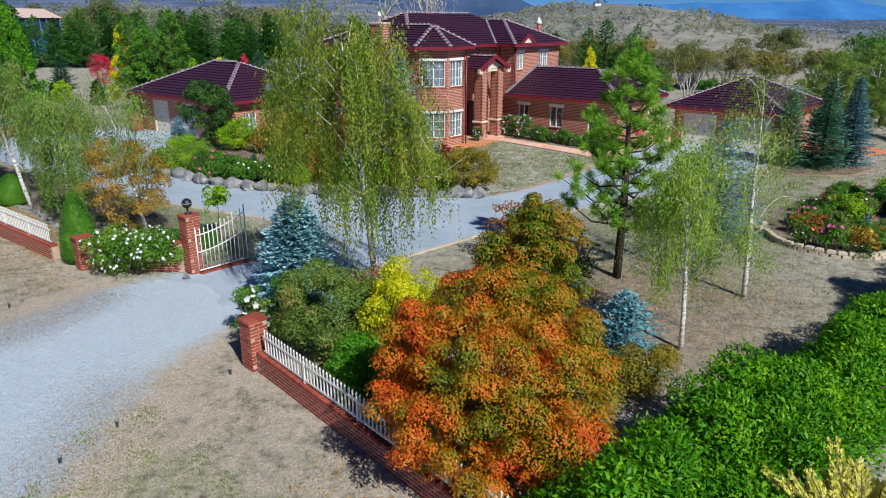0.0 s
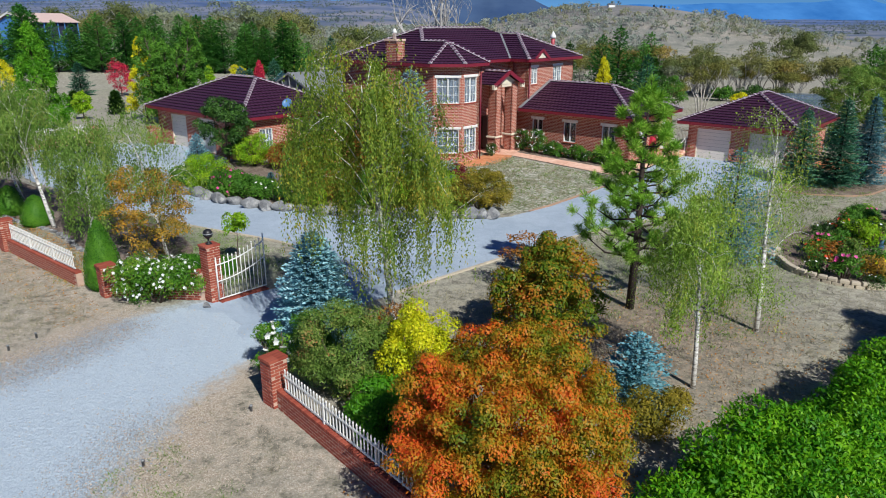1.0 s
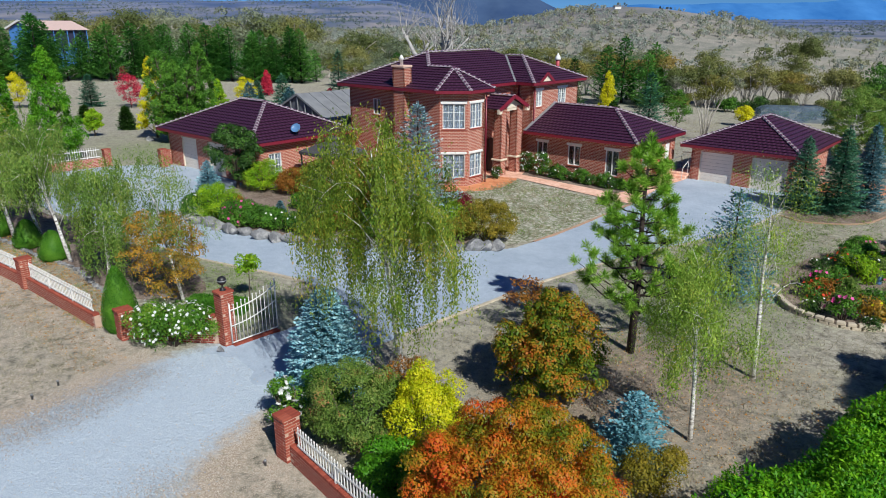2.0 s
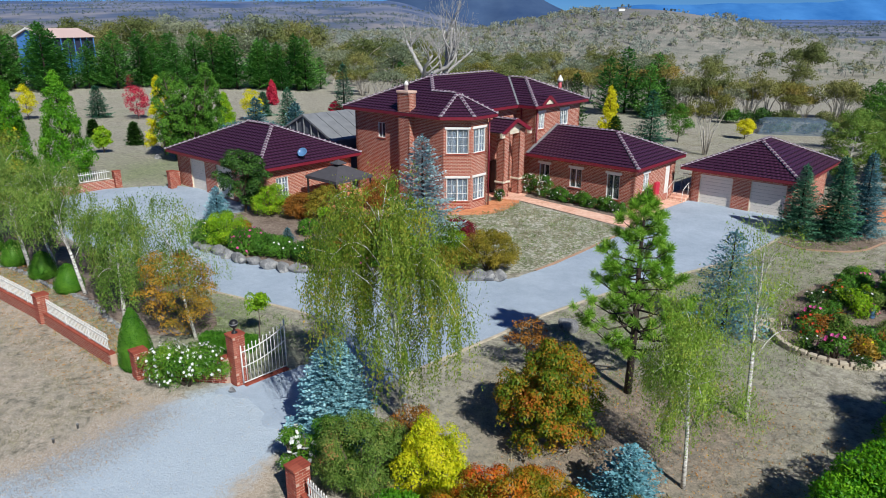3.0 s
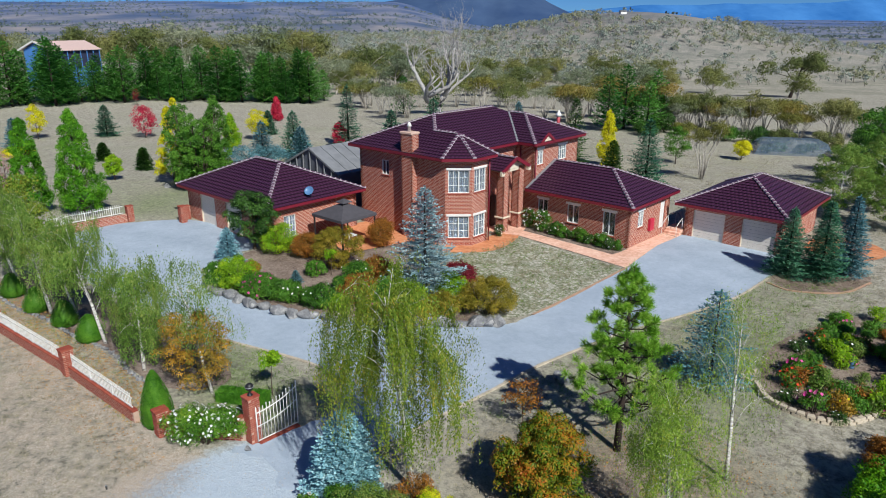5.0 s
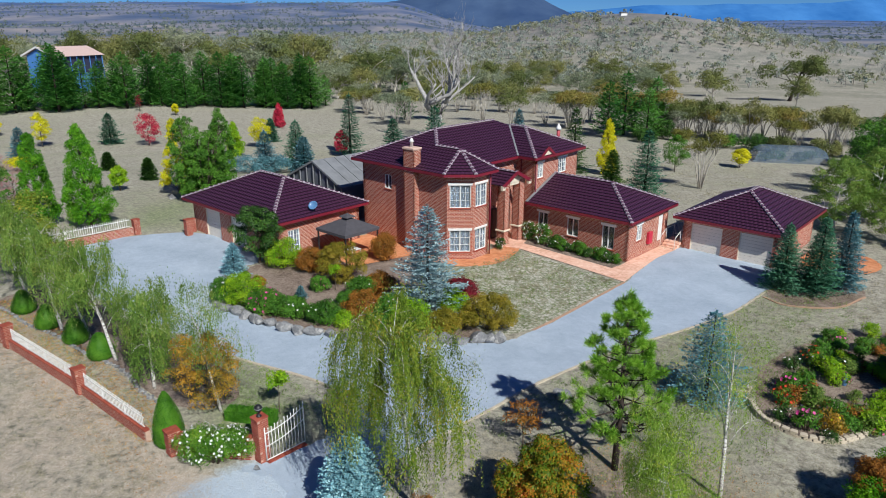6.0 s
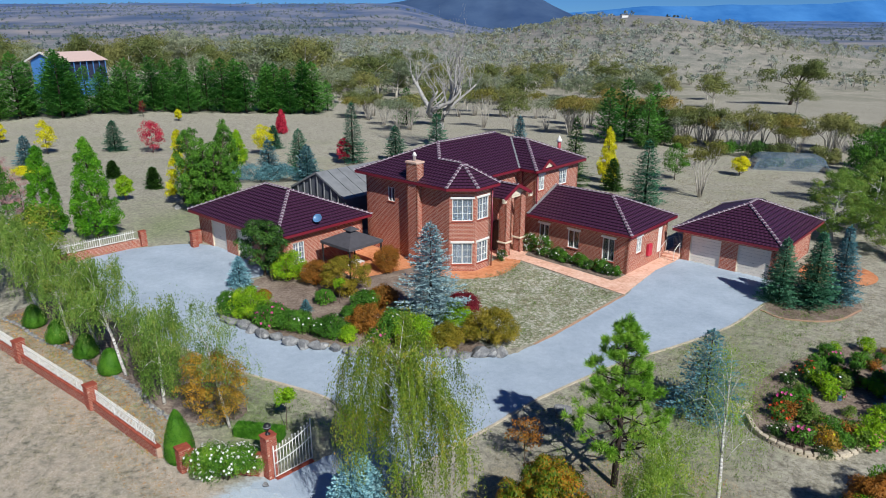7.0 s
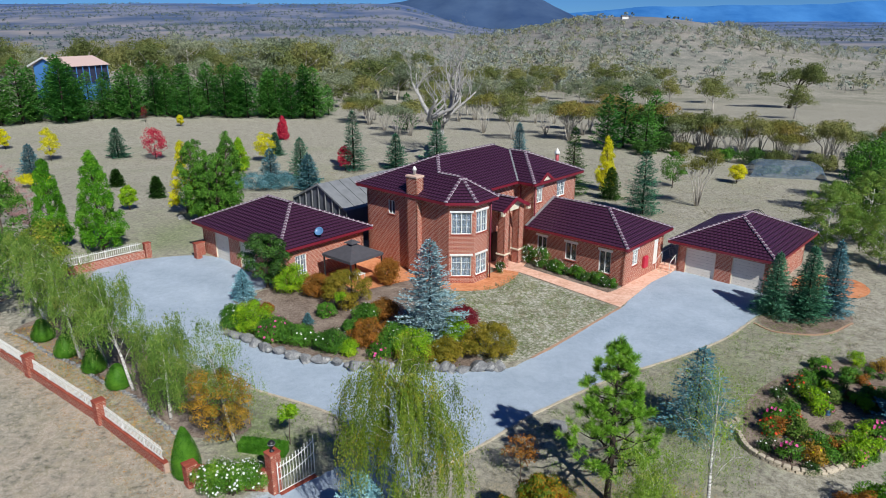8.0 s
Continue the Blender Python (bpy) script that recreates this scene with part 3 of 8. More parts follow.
def tuft_pine(seed, h, r, mat, n_branch=52, first=0.22, tuft=0.42, per=70):
    """An open pine: bare limbs that turn up, with brushes of long needles."""
    rng = np.random.default_rng(seed)
    bm = bmesh.new()
    tube(bm, [(0, 0, -0.15), (0.05, 0.03, h * 0.35), (0.0, 0.06, h * 0.7), (0.04, 0, h)], [0.15, 0.12, 0.07, 0.02], 8)
    heads, dirs = [], []
    for i in range(n_branch):
        f = (i + rng.random()) / n_branch
        z = h * (first + (0.96 - first) * f)
        ln = r * (1 - f) ** 0.75 * rng.uniform(0.65, 1.15) * (0.75 + 0.25 * min(1, f / 0.15)) + 0.12
        az = i * 2.399963 + rng.normal(0, 0.25)
        d = np.array([math.cos(az), math.sin(az), 0])
        s = np.array([0, 0, z])
        mid = s + d * ln * 0.55 + np.array([0, 0, ln * (-0.02 + 0.15 * f)])
        e = s + d * ln + np.array([0, 0, ln * (0.25 + 0.3 * f)])
        tube(bm, [tuple(s), tuple(mid), tuple(e)], [0.035 * (1 - f) + 0.014, 0.022 * (1 - f) + 0.01, 0.008], 5)
        heads.append(e)
        dirs.append(unit(e - mid + np.array([0, 0, 0.35 * ln])))
        for _ in range(2 + int(ln > r * 0.45) * 2):
            w = rng.uniform(0.4, 0.95)
            b = s + (mid - s) * min(1, w * 2) if w < 0.5 else mid + (e - mid) * (w * 2 - 1)
            sd = np.array([-d[1], d[0], 0]) * rng.choice([-1, 1])
            t = b + (sd * 0.7 + d * 0.5) * ln * rng.uniform(0.2, 0.4) + np.array([0, 0, ln * 0.2])
            tube(bm, [tuple(b), tuple(t)], [0.014, 0.006], 4)
            heads.append(t)
            dirs.append(unit(t - b + np.array([0, 0, 0.3])))
    heads.append(np.array([0.04, 0, h]))
    dirs.append(np.array([0, 0, 1.0]))
    H, D = np.repeat(np.array(heads), per, 0), np.repeat(np.array(dirs), per, 0)
    n = len(H)
    back = rng.random((n, 1)) ** 1.2
    P = H - D * back * tuft * 0.75
    A = unit(D * 0.75 + rand_dirs(rng, n) * 0.85)
    S = tuft * rng.uniform(0.6, 1.05, n)
    q = kites(rng, P, A, rand_dirs(rng, n), S, S * 0.07, 0.0)
    return [("trunk", bm_mesh("trunk", bm, M_PINEBARK)), ("crown", quads_mesh("crown", q, mat))]


def arching(seed, h, r, mat, bark, n_limb=14, n_hang=110, bundle=7, per=44, leaf=0.085, trunk_r=0.12, hang=0.55, low=0.5, skirt=0.9, rise=0.5, first=0.34, wisp=0.5, lean=None):
    """A weeping birch: pale limbs that rise and arch over, curtains of thin leafy strings with gaps between."""
    rng = np.random.default_rng(seed)
    bm = bmesh.new()
    lean = rng.normal(0, 0.25, 2) if lean is None else lean
    spine = [np.array([lean[0] * f + rng.normal(0, 0.06) * f, lean[1] * f + rng.normal(0, 0.06) * f, -0.15 + h * 0.84 * f]) for f in (0, 0.2, 0.4, 0.6, 0.8, 1.0)]
    tube(bm, [tuple(p) for p in spine], [trunk_r * k for k in (1.25, 1.0, 0.85, 0.62, 0.4, 0.12)], 8)
    hooks = []
    for j in range(n_limb):
        f = first + (0.97 - first) * (j + rng.random()) / n_limb
        i = min(int(f * 5), 4)
        s = spine[i] * (1 - f * 5 + i) + spine[i + 1] * (f * 5 - i)
        az = j * 2.4 + rng.uniform(-0.5, 0.5)
        d = np.array([math.cos(az), math.sin(az), 0])
        ln = r * (1.12 - 0.45 * f) * rng.uniform(0.62, 1.08)
        up = min(ln * rise * rng.uniform(0.7, 1.4), h - s[2] - 0.1)
        m = s + d * ln * 0.42 + np.array([0, 0, up * 1.25]) + rng.normal(0, 0.07 * ln, 3)
        e = s + d * ln + np.array([0, 0, up * rng.uniform(0.45, 0.9)])
        arc = [s * (1 - t) ** 2 + m * 2 * t * (1 - t) + e * t * t for t in np.linspace(0, 1, 7)]
        rr = trunk_r * (1 - 0.7 * f) * 0.32
        tube(bm, [tuple(p) for p in arc], [rr * (1 - 0.13 * k) for k in range(7)], 5)
        hooks += [(p, d) for p in arc[2:]] + [(arc[-1], d)]
        for k in (2, 3, 4, 5):
            q = arc[k] + np.array([rng.normal(0, 0.22), rng.normal(0, 0.22), rng.uniform(0.02, 0.26)]) * ln
            tube(bm, [tuple(arc[k]), tuple((arc[k] + q) / 2 + rng.normal(0, 0.03, 3)), tuple(q)], [rr * 0.4, rr * 0.28, rr * 0.1], 4)
            hooks += [(q, d), ((arc[k] + q) / 2, d)]
    hooks.append((spine[-1], np.array([0.3, 0.3, 0])))
    P, N = [], []
    for i in range(n_hang):
        c, d = hooks[rng.integers(len(hooks))]
        c = c + rng.normal(0, 0.12, 3)
        whole = hang * h * rng.uniform(0.25, 1.05) * rng.uniform(0.6, 1.0)
        sway = rng.normal(0, 0.07, 3) + d * rng.uniform(-0.05, 0.12)
        for _ in range(rng.integers(3, bundle + 4)):
            t = c + rng.normal(0, 0.1, 3)
            rad = math.hypot(t[0], t[1])
            ln = min(whole * rng.uniform(0.45, 1.1), t[2] - low * rng.uniform(0.8, 1.5) - skirt * rad * rng.uniform(0.6, 1.0))
            ln = max(ln, rng.uniform(0.25, 0.6))
            m = max(5, int(per * ln / (hang * h)))
            s = (np.arange(m) + rng.random(m)) / m
            p = t + (d * 0.1 * ln)[None] * np.sin(s * 2.4)[:, None] + (sway + rng.normal(0, 0.04, 3)) * s[:, None] * ln
            p[:, 2] -= ln * s ** 1.15 - 0.06 * ln * np.sin(s * math.pi)
            P.append(p + rng.normal(0, 0.028, p.shape))
            N.append(np.repeat((d * 0.8 + np.array([0, 0, 0.45]))[None], m, 0))
    for c, d in hooks:
        m = int(wisp * 40 * rng.uniform(0.2, 1.2))
        if m:
            P.append(c + rng.normal(0, 0.2, (m, 3)))
            N.append(np.repeat(np.array([[0, 0, 1.0]]), m, 0))
    P, N = np.concatenate(P), np.concatenate(N)
    n = len(P)
    S = leaf * rng.uniform(0.6, 1.4, n)
    q = kites(rng, P, rand_dirs(rng, n) * 0.6 + np.array([0, 0, -1.0]), unit(rand_dirs(rng, n) * 0.5 + N), S, S * 0.48)
    return [("trunk", bm_mesh("trunk", bm, bark)), ("crown", quads_mesh("crown", q, mat))]


def gum(seed, h, r, mat, n_leaf=1500, leaf=0.5, bark=None, n_clump=16):
    """A gum tree far off: bare forked limbs, leaves in flat clumps at the ends."""
    rng = np.random.default_rng(seed)
    bm = bmesh.new()
    tips = np.array(limbs(bm, rng, (0, 0, -0.4), h * 0.72, 0.035 * h, 7, r * 0.85, (rng.normal(0, 0.06 * h), rng.normal(0, 0.06 * h)), 6, 0.3, 0.7, 1))
    k = rng.choice(len(tips), n_clump)
    c = tips[k] + rng.normal(0, r * 0.16, (n_clump, 3))
    c[:, 2] = np.minimum(c[:, 2], h * 0.93)
    q = clump_leaves(rng, c, r * rng.uniform(0.22, 0.44, n_clump), n_leaf, leaf, 0.6, 0.6, 0.2, 0.6)
    return [("trunk", bm_mesh("trunk", bm, bark or M_GUMBARK)), ("crown", quads_mesh("crown", q, mat))]


def dead_tree(seed, h, r):
    """A bare old tree: crooked limbs that fork again and again into upturned twigs."""
    rng = np.random.default_rng(seed)
    bm = bmesh.new()

    def branch(p, d, ln, rad, depth):
        pts, cur = [p], p
        for _ in range(5):
            d = unit(d + rng.normal(0, 0.2, 3) + np.array([0, 0, 0.2]))
            cur = cur + d * ln / 5
            pts.append(cur)
        tube(bm, [tuple(q) for q in pts], [rad * (1 - 0.13 * k) for k in range(6)], 7 if depth == 0 else 5 if depth < 3 else 3)
        if depth >= 4:
            return
        for k in range(4 if depth < 3 else 3):
            i = 5 if k == 0 else int(rng.integers(2, 5))
            az = rng.random() * 6.283
            side = np.array([math.cos(az), math.sin(az), rng.uniform(0.0, 0.7)])
            branch(pts[i], unit(d * 0.75 + side * (0.4 if k == 0 else 0.85)), ln * rng.uniform(0.5, 0.72), rad * (1 - 0.13 * i) * rng.uniform(0.5, 0.72), depth + 1)

    base = np.array([0, 0, -0.3])
    branch(base, np.array([0.08, 0, 1.0]), h * 0.42, 0.032 * h, 0)
    for az in (0.3, 2.5, 4.4):
        branch(np.array([0, 0, h * rng.uniform(0.14, 0.26)]), unit(np.array([math.cos(az), math.sin(az), 0.75])), r * 0.62, 0.016 * h, 1)
    return [("trunk", bm_mesh("trunk", bm, M_DEAD))]


def shaped(seed, profile, n_leaf, leaf, mat):
    """Clipped topiary: leaves close on a turned solid. profile: radius, height."""
    rng = np.random.default_rng(seed)
    pr = np.array(profile)
    f = rng.random(n_leaf) * (len(pr) - 1)
    i = np.minimum(f.astype(int), len(pr) - 2)
    g = (f - i)[:, None]
    rz = pr[i] * (1 - g) + pr[i + 1] * g
    a = rng.random(n_leaf) * 2 * math.pi
    d = np.stack([np.cos(a), np.sin(a), np.full(n_leaf, 0.35)], 1)
    p = np.stack([rz[:, 0] * np.cos(a), rz[:, 0] * np.sin(a), rz[:, 1]], 1) + rng.normal(0, 0.015, (n_leaf, 3))
    q = kites(rng, p, rand_dirs(rng, n_leaf) + d * 0.4, unit(d + rand_dirs(rng, n_leaf) * 0.5), leaf * rng.uniform(0.7, 1.3, n_leaf), leaf * 0.6 * np.ones(n_leaf))
    bm = bmesh.new()
    lathe(bm, [(max(0.02, r * 0.93), z * 0.985 - 0.02) for r, z in profile], sides=14)
    return [("core", bm_mesh("core", bm, mat)), ("foliage", quads_mesh("foliage", q, mat))]


# ---------------------------------------------------------------- ground
def grown(start, stop, step, rate):
    out, x = [], start
    while x < stop:
        out.append(x)
        x += step
        step *= rate
    return out + [stop]


DRIVE = [(10.1, -27.2), (10.8, -29.5), (10.8, -31.6), (9.0, -37.0), (11.0, -45.0), (20.5, -39.0), (17.6, -32.3), (15.3, -29.4), (14.3, -27.2), (13.7, -24.8), (14.0, -21.0), (14.3, -15.0), (14.4, -12.0), (15.3, -6.0), (16.9, -1.0), (18.0, 3.2),
         (18.3, 8.0), (18.2, 13.3), (10.4, 13.3), (10.2, 9.0), (10.9, 3.3), (10.6, -6.9), (10.0, -9.9), (7.0, -12.9), (3.4, -15.4), (-0.8, -17.4), (-5.0, -17.3), (-7.2, -15.5), (-9.5, -14.2), (-10.0, -10.9),
         (-18.2, -10.9), (-21.4, -15.4), (-21.6, -18.6), (-17.3, -20.9), (-12.9, -22.2), (-7.2, -21.8), (-2.7, -21.4), (1.8, -20.7), (6.2, -19.4), (8.2, -19.3), (10.0, -20.1), (10.8, -21.8), (10.5, -24.4)]


def near_line(U, V, pts):
    """Distance in plan from a closed line of points."""
    best = np.full(U.shape, 1e9)
    for (u0, v0), (u1, v1) in zip(pts, pts[1:] + pts[:1]):
        du, dv = u1 - u0, v1 - v0
        t = np.clip(((U - u0) * du + (V - v0) * dv) / (du * du + dv * dv), 0, 1)
        best = np.minimum(best, np.hypot(U - u0 - t * du, V - v0 - t * dv))
    return best


def inside(x, y, poly):
    """Which places lie within a closed outline."""
    r = np.zeros(len(x), bool)
    for (x0, y0), (x1, y1) in zip(poly, poly[1:] + poly[:1]):
        cut = ((y0 > y) != (y1 > y)) & (x < (x1 - x0) * (y - y0) / (y1 - y0 + 1e-12) + x0)
        r ^= cut
    return r


def spot(U, V, u, v, ru, rv):
    return np.clip(1.25 - np.hypot((U - u) / ru, (V - v) / rv), 0, 1)


def build_ground():
    right = grown(46, 3600, 1.4, 1.075)
    xs = np.array([-v for v in right[::-1]] + list(np.arange(-45, 45.1, 0.75)) + right)
    ys = np.array([-v for v in grown(11, 500, 2, 1.3)[::-1]] + list(np.arange(-10, 75.1, 0.75)) + grown(76.3, 4600, 1.4, 1.055))
    X, Y = np.meshgrid(xs, ys)
    Z = ground_z(X, Y)
    nx, ny = len(xs), len(ys)
    i = np.arange(nx * ny).reshape(ny, nx)
    faces = np.stack([i[:-1, :-1], i[:-1, 1:], i[1:, 1:], i[1:, :-1]], -1).reshape(-1, 4)
    me = bpy.data.meshes.new("ground")
    me.from_pydata(np.stack([X, Y, Z], -1).reshape(-1, 3).tolist(), [], faces.tolist())
    me.polygons.foreach_set("use_smooth", np.ones(len(faces), bool))
    U = X * AX + (Y - ORIGIN[1]) * AY
    V = -X * AY + (Y - ORIGIN[1]) * AX
    d = near_line(U, V, DRIVE)
    street = smooth(0, 1.5, -25.5 - V)
    stony = street * np.clip(1.15 - d / 2.4, 0.5, 1)
    green = 0.30 - 0.1 * street + 0.3 * spot(U, V, 4, -22.5, 9, 2.5) + 0.24 * spot(U, V, 20.0, -5, 5, 15) + 0.45 * spot(U, V, 18.4, -33, 2.2, 3.5) + 0.2 * spot(U, V, 24, -31, 8, 3) + 0.25 * spot(U, V, -26, -6, 9, 12) + 0.2 * spot(U, V, 5.5, -28.5, 2.5, 1.5)
    green = green + 0.04 * smooth(58, 90, Y) - 0.16 * smooth(100, 160, Y)
    apron = DRIVE[:9] + [(13.7, -24.0), (10.5, -24.0)]
    within = inside(U.ravel(), V.ravel(), apron).reshape(U.shape)
    grey = smooth(0, 0.5, -24.0 - V) * np.where(within, np.clip(0.75 + 0.5 * near_line(U, V, apron), 0, 1.4), np.clip(0.75 - near_line(U, V, apron) / 1.6, 0, 1))
    soil = 0.12 + 0.4 * np.exp(-(((X - 120) / 170) ** 2 + ((Y - 670) / 190) ** 2)) + 0.42 * spot(U, V, 23, -18, 4.5, 8) + 0.35 * spot(U, V, 18.5, -18, 4, 6) + 0.3 * spot(U, V, 2, -30, 8, 3) + 0.3 * spot(U, V, 21, -25, 5, 2)
    for name, arr in (("stony", stony), ("green", green), ("soil", soil), ("grey", grey)):
        at = me.attributes.new(name, "FLOAT", "POINT")
        at.data.foreach_set("value", arr.reshape(-1).astype(np.float32))
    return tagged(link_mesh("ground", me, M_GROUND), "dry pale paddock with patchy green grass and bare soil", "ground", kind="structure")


def rounded(points, steps=5):
    """A closed smooth outline through the points."""
    out, n = [], len(points)
    for i in range(n):
        p0, p1, p2, p3 = (np.array(points[(i + k) % n], float) for k in (-1, 0, 1, 2))
        for s in range(steps):
            t = s / steps
            out.append(tuple(0.5 * (2 * p1 + (p2 - p0) * t + (2 * p0 - 5 * p1 + 4 * p2 - p3) * t * t + (3 * p1 - p0 - 3 * p2 + p3) * t ** 3)))
    return out


def draped(name, outline, lift, material, label, category, cell=1.5, uneven=0.0, tuck=None):
    """A sheet on the ground within an outline in the world's x, y."""
    bm = bmesh.new()
    rng = np.random.default_rng(len(outline))
    vs = [bm.verts.new((x + rng.normal(0, uneven), y + rng.normal(0, uneven), 0)) for x, y in outline]
    f = bm.faces.new(vs)
    f.normal_update()
    bmesh.ops.triangulate(bm, faces=[f])
    x0, x1 = min(p[0] for p in outline), max(p[0] for p in outline)
    y0, y1 = min(p[1] for p in outline), max(p[1] for p in outline)
    for k in range(1, int((x1 - x0) / cell) + 1):
        bmesh.ops.bisect_plane(bm, geom=bm.verts[:] + bm.edges[:] + bm.faces[:], plane_co=(x0 + k * cell, 0, 0), plane_no=(1, 0, 0))
    for k in range(1, int((y1 - y0) / cell) + 1):
        bmesh.ops.bisect_plane(bm, geom=bm.verts[:] + bm.edges[:] + bm.faces[:], plane_co=(0, y0 + k * cell, 0), plane_no=(0, 1, 0))
    bm.verts.ensure_lookup_table()
    co = np.array([v.co for v in bm.verts])
    for v, z in zip(bm.verts, ground_z(co[:, 0], co[:, 1])):
        v.co.z = z + (lift if tuck is None or -v.co.x * AY + (v.co.y - ORIGIN[1]) * AX > tuck else -0.04)
    bmesh.ops.recalc_face_normals(bm, faces=bm.faces[:])
    for fc in bm.faces:
        if fc.normal.z < 0:
            fc.normal_flip()
        fc.smooth = True
    me = bpy.data.meshes.new(name)
    bm.to_mesh(me)
    bm.free()
    return tagged(link_mesh(name, me, material), label, category, kind="structure")


def plan(*uv):
    return [W(u, v) for u, v in uv]


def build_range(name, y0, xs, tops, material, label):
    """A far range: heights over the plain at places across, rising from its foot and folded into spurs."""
    n, m = 120, 7
    X = np.linspace(xs[0], xs[-1], n)
    H = np.interp(X, xs, tops)
    H = H + 0.05 * np.abs(H) * wavy(X, X * 0 + 3, (xs[-1] - xs[0]) / 26)
    verts = []
    for j in range(m):
        f = j / (m - 1)
        verts.append(np.stack([X, y0 + f * 420 + 60 * wavy(X, X * 0 + j, 130) * (1 - f), -60 + (H + 60) * f ** 0.8], 1))
    v = np.concatenate(verts)
    faces = [(j * n + i, j * n + i + 1, (j + 1) * n + i + 1, (j + 1) * n + i) for j in range(m - 1) for i in range(n - 1)]
    me = bpy.data.meshes.new(name)
    me.from_pydata(v.tolist(), [], faces)
    me.polygons.foreach_set("use_smooth", np.ones(len(faces), bool))
    return tagged(link_mesh(name, me, material), label, "mountains", kind="structure")


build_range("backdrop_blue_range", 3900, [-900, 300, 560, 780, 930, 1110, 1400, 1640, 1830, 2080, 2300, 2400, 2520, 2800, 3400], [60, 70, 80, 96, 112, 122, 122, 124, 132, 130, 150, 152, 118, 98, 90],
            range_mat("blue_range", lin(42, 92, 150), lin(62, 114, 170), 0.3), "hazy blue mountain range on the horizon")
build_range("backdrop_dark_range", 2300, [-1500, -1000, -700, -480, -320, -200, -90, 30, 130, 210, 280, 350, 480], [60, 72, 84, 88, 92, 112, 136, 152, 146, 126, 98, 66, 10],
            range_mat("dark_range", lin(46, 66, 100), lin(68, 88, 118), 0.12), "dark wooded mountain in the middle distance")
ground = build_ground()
# gravel drive: street apron, gate, sweep past the rockery to both garages
draped("driveway", rounded([W(*p) for p in [(10.25, -25.9), (13.95, -25.9)] + DRIVE[9:]], 9), 0.022, M_GRAVEL, "pale blue-grey gravel driveway sweeping from gate to garages", "driveway", uneven=0.045, tuck=-25.4)
draped("lawn", plan((10.55, -6.7), (10.75, 3.2), (1.9, 3.75), (2.3, -0.2), (0.6, -2.6), (-1.5, -3.0), (2.0, -7.0), (6.5, -8.5), (9.6, -9.4)), 0.02, M_LAWN, "patchy dry front lawn with pale straw tufts", "lawn")
draped("garden_bed", rounded(plan((-8.2, -14.6), (-4.6, -17.0), (-0.5, -16.9), (3.2, -15.1), (6.7, -12.6), (9.3, -9.9), (9.5, -9.0), (6.0, -8.2), (2.0, -6.6), (-2.0, -2.4), (-7.0, -3.5), (-7.6, -10), (-9.0, -11.5)), 4), 0.016, M_BARK, "brown mulched island bed above the rockery", "garden bed")
draped("rose_bed", rounded(plan((23.4, -7.7), (25.0, -8.0), (26.6, -6.8), (28.2, -3.0), (29.5, 2.5), (27, 6.5), (24.4, 5.6), (22.5, 1.5), (21.8, -2.5), (22.4, -5.5)), 4), 0.016, M_BARK, "mulched rose bed edged with concrete blocks", "garden bed")
draped("birch_bed", rounded(plan((-14.0, -26.8), (-8.8, -26.1), (-5.0, -25.7), (-1.6, -25.2), (3.1, -25.2), (5.0, -24.4), (5.5, -22.6), (1.5, -21.6), (-6, -22.4), (-14, -23.2)), 3), 0.014, M_BARK, "mulched strip under the birches", "garden bed")

# ---------------------------------------------------------------- walls, roofs, windows
FLOOR = 0.1


def wall(bm, p0, p1, z0, z1, thick, openings=()):
    """Adds an upright wall from p0 to p1 (outside on its right) with openings (s0, s1, za, zb); UV in metres along and up."""
    uv = bm.loops.layers.uv.verify()
    a, b = Vector((*p0, 0)), Vector((*p1, 0))
    d = (b - a).normalized()
    n = Vector((-d.y, d.x, 0))
    total = (b - a).length
    cuts = sorted({0.0, total, *(s for o in openings for s in o[:2])})
    for s0, s1 in zip(cuts, cuts[1:]):
        spans, z = [], z0
        for o in sorted((o for o in openings if o[0] <= s0 + 1e-6 and o[1] >= s1 - 1e-6), key=lambda o: o[2]):
            if o[2] > z + 1e-6:
                spans.append((z, o[2]))
            z = o[3]
        if z < z1 - 1e-6:
            spans.append((z, z1))
        for za, zb in spans:
            vs = [bm.verts.new(a + d * s + n * t + Vector((0, 0, z))) for z in (za, zb) for s, t in ((s0, 0), (s1, 0), (s1, thick), (s0, thick))]
            for f in ((3, 2, 1, 0), (4, 5, 6, 7), (0, 1, 5, 4), (1, 2, 6, 5), (2, 3, 7, 6), (3, 0, 4, 7)):
                fc = bm.faces.new([vs[i] for i in f])
                for lp in fc.loops:
                    r = lp.vert.co - a
                    lp[uv].uv = (r.dot(d) + r.dot(n) + p0[0] * 0.7, lp.vert.co.z)
    bmesh.ops.remove_doubles(bm, verts=bm.verts[:], dist=0.0005)


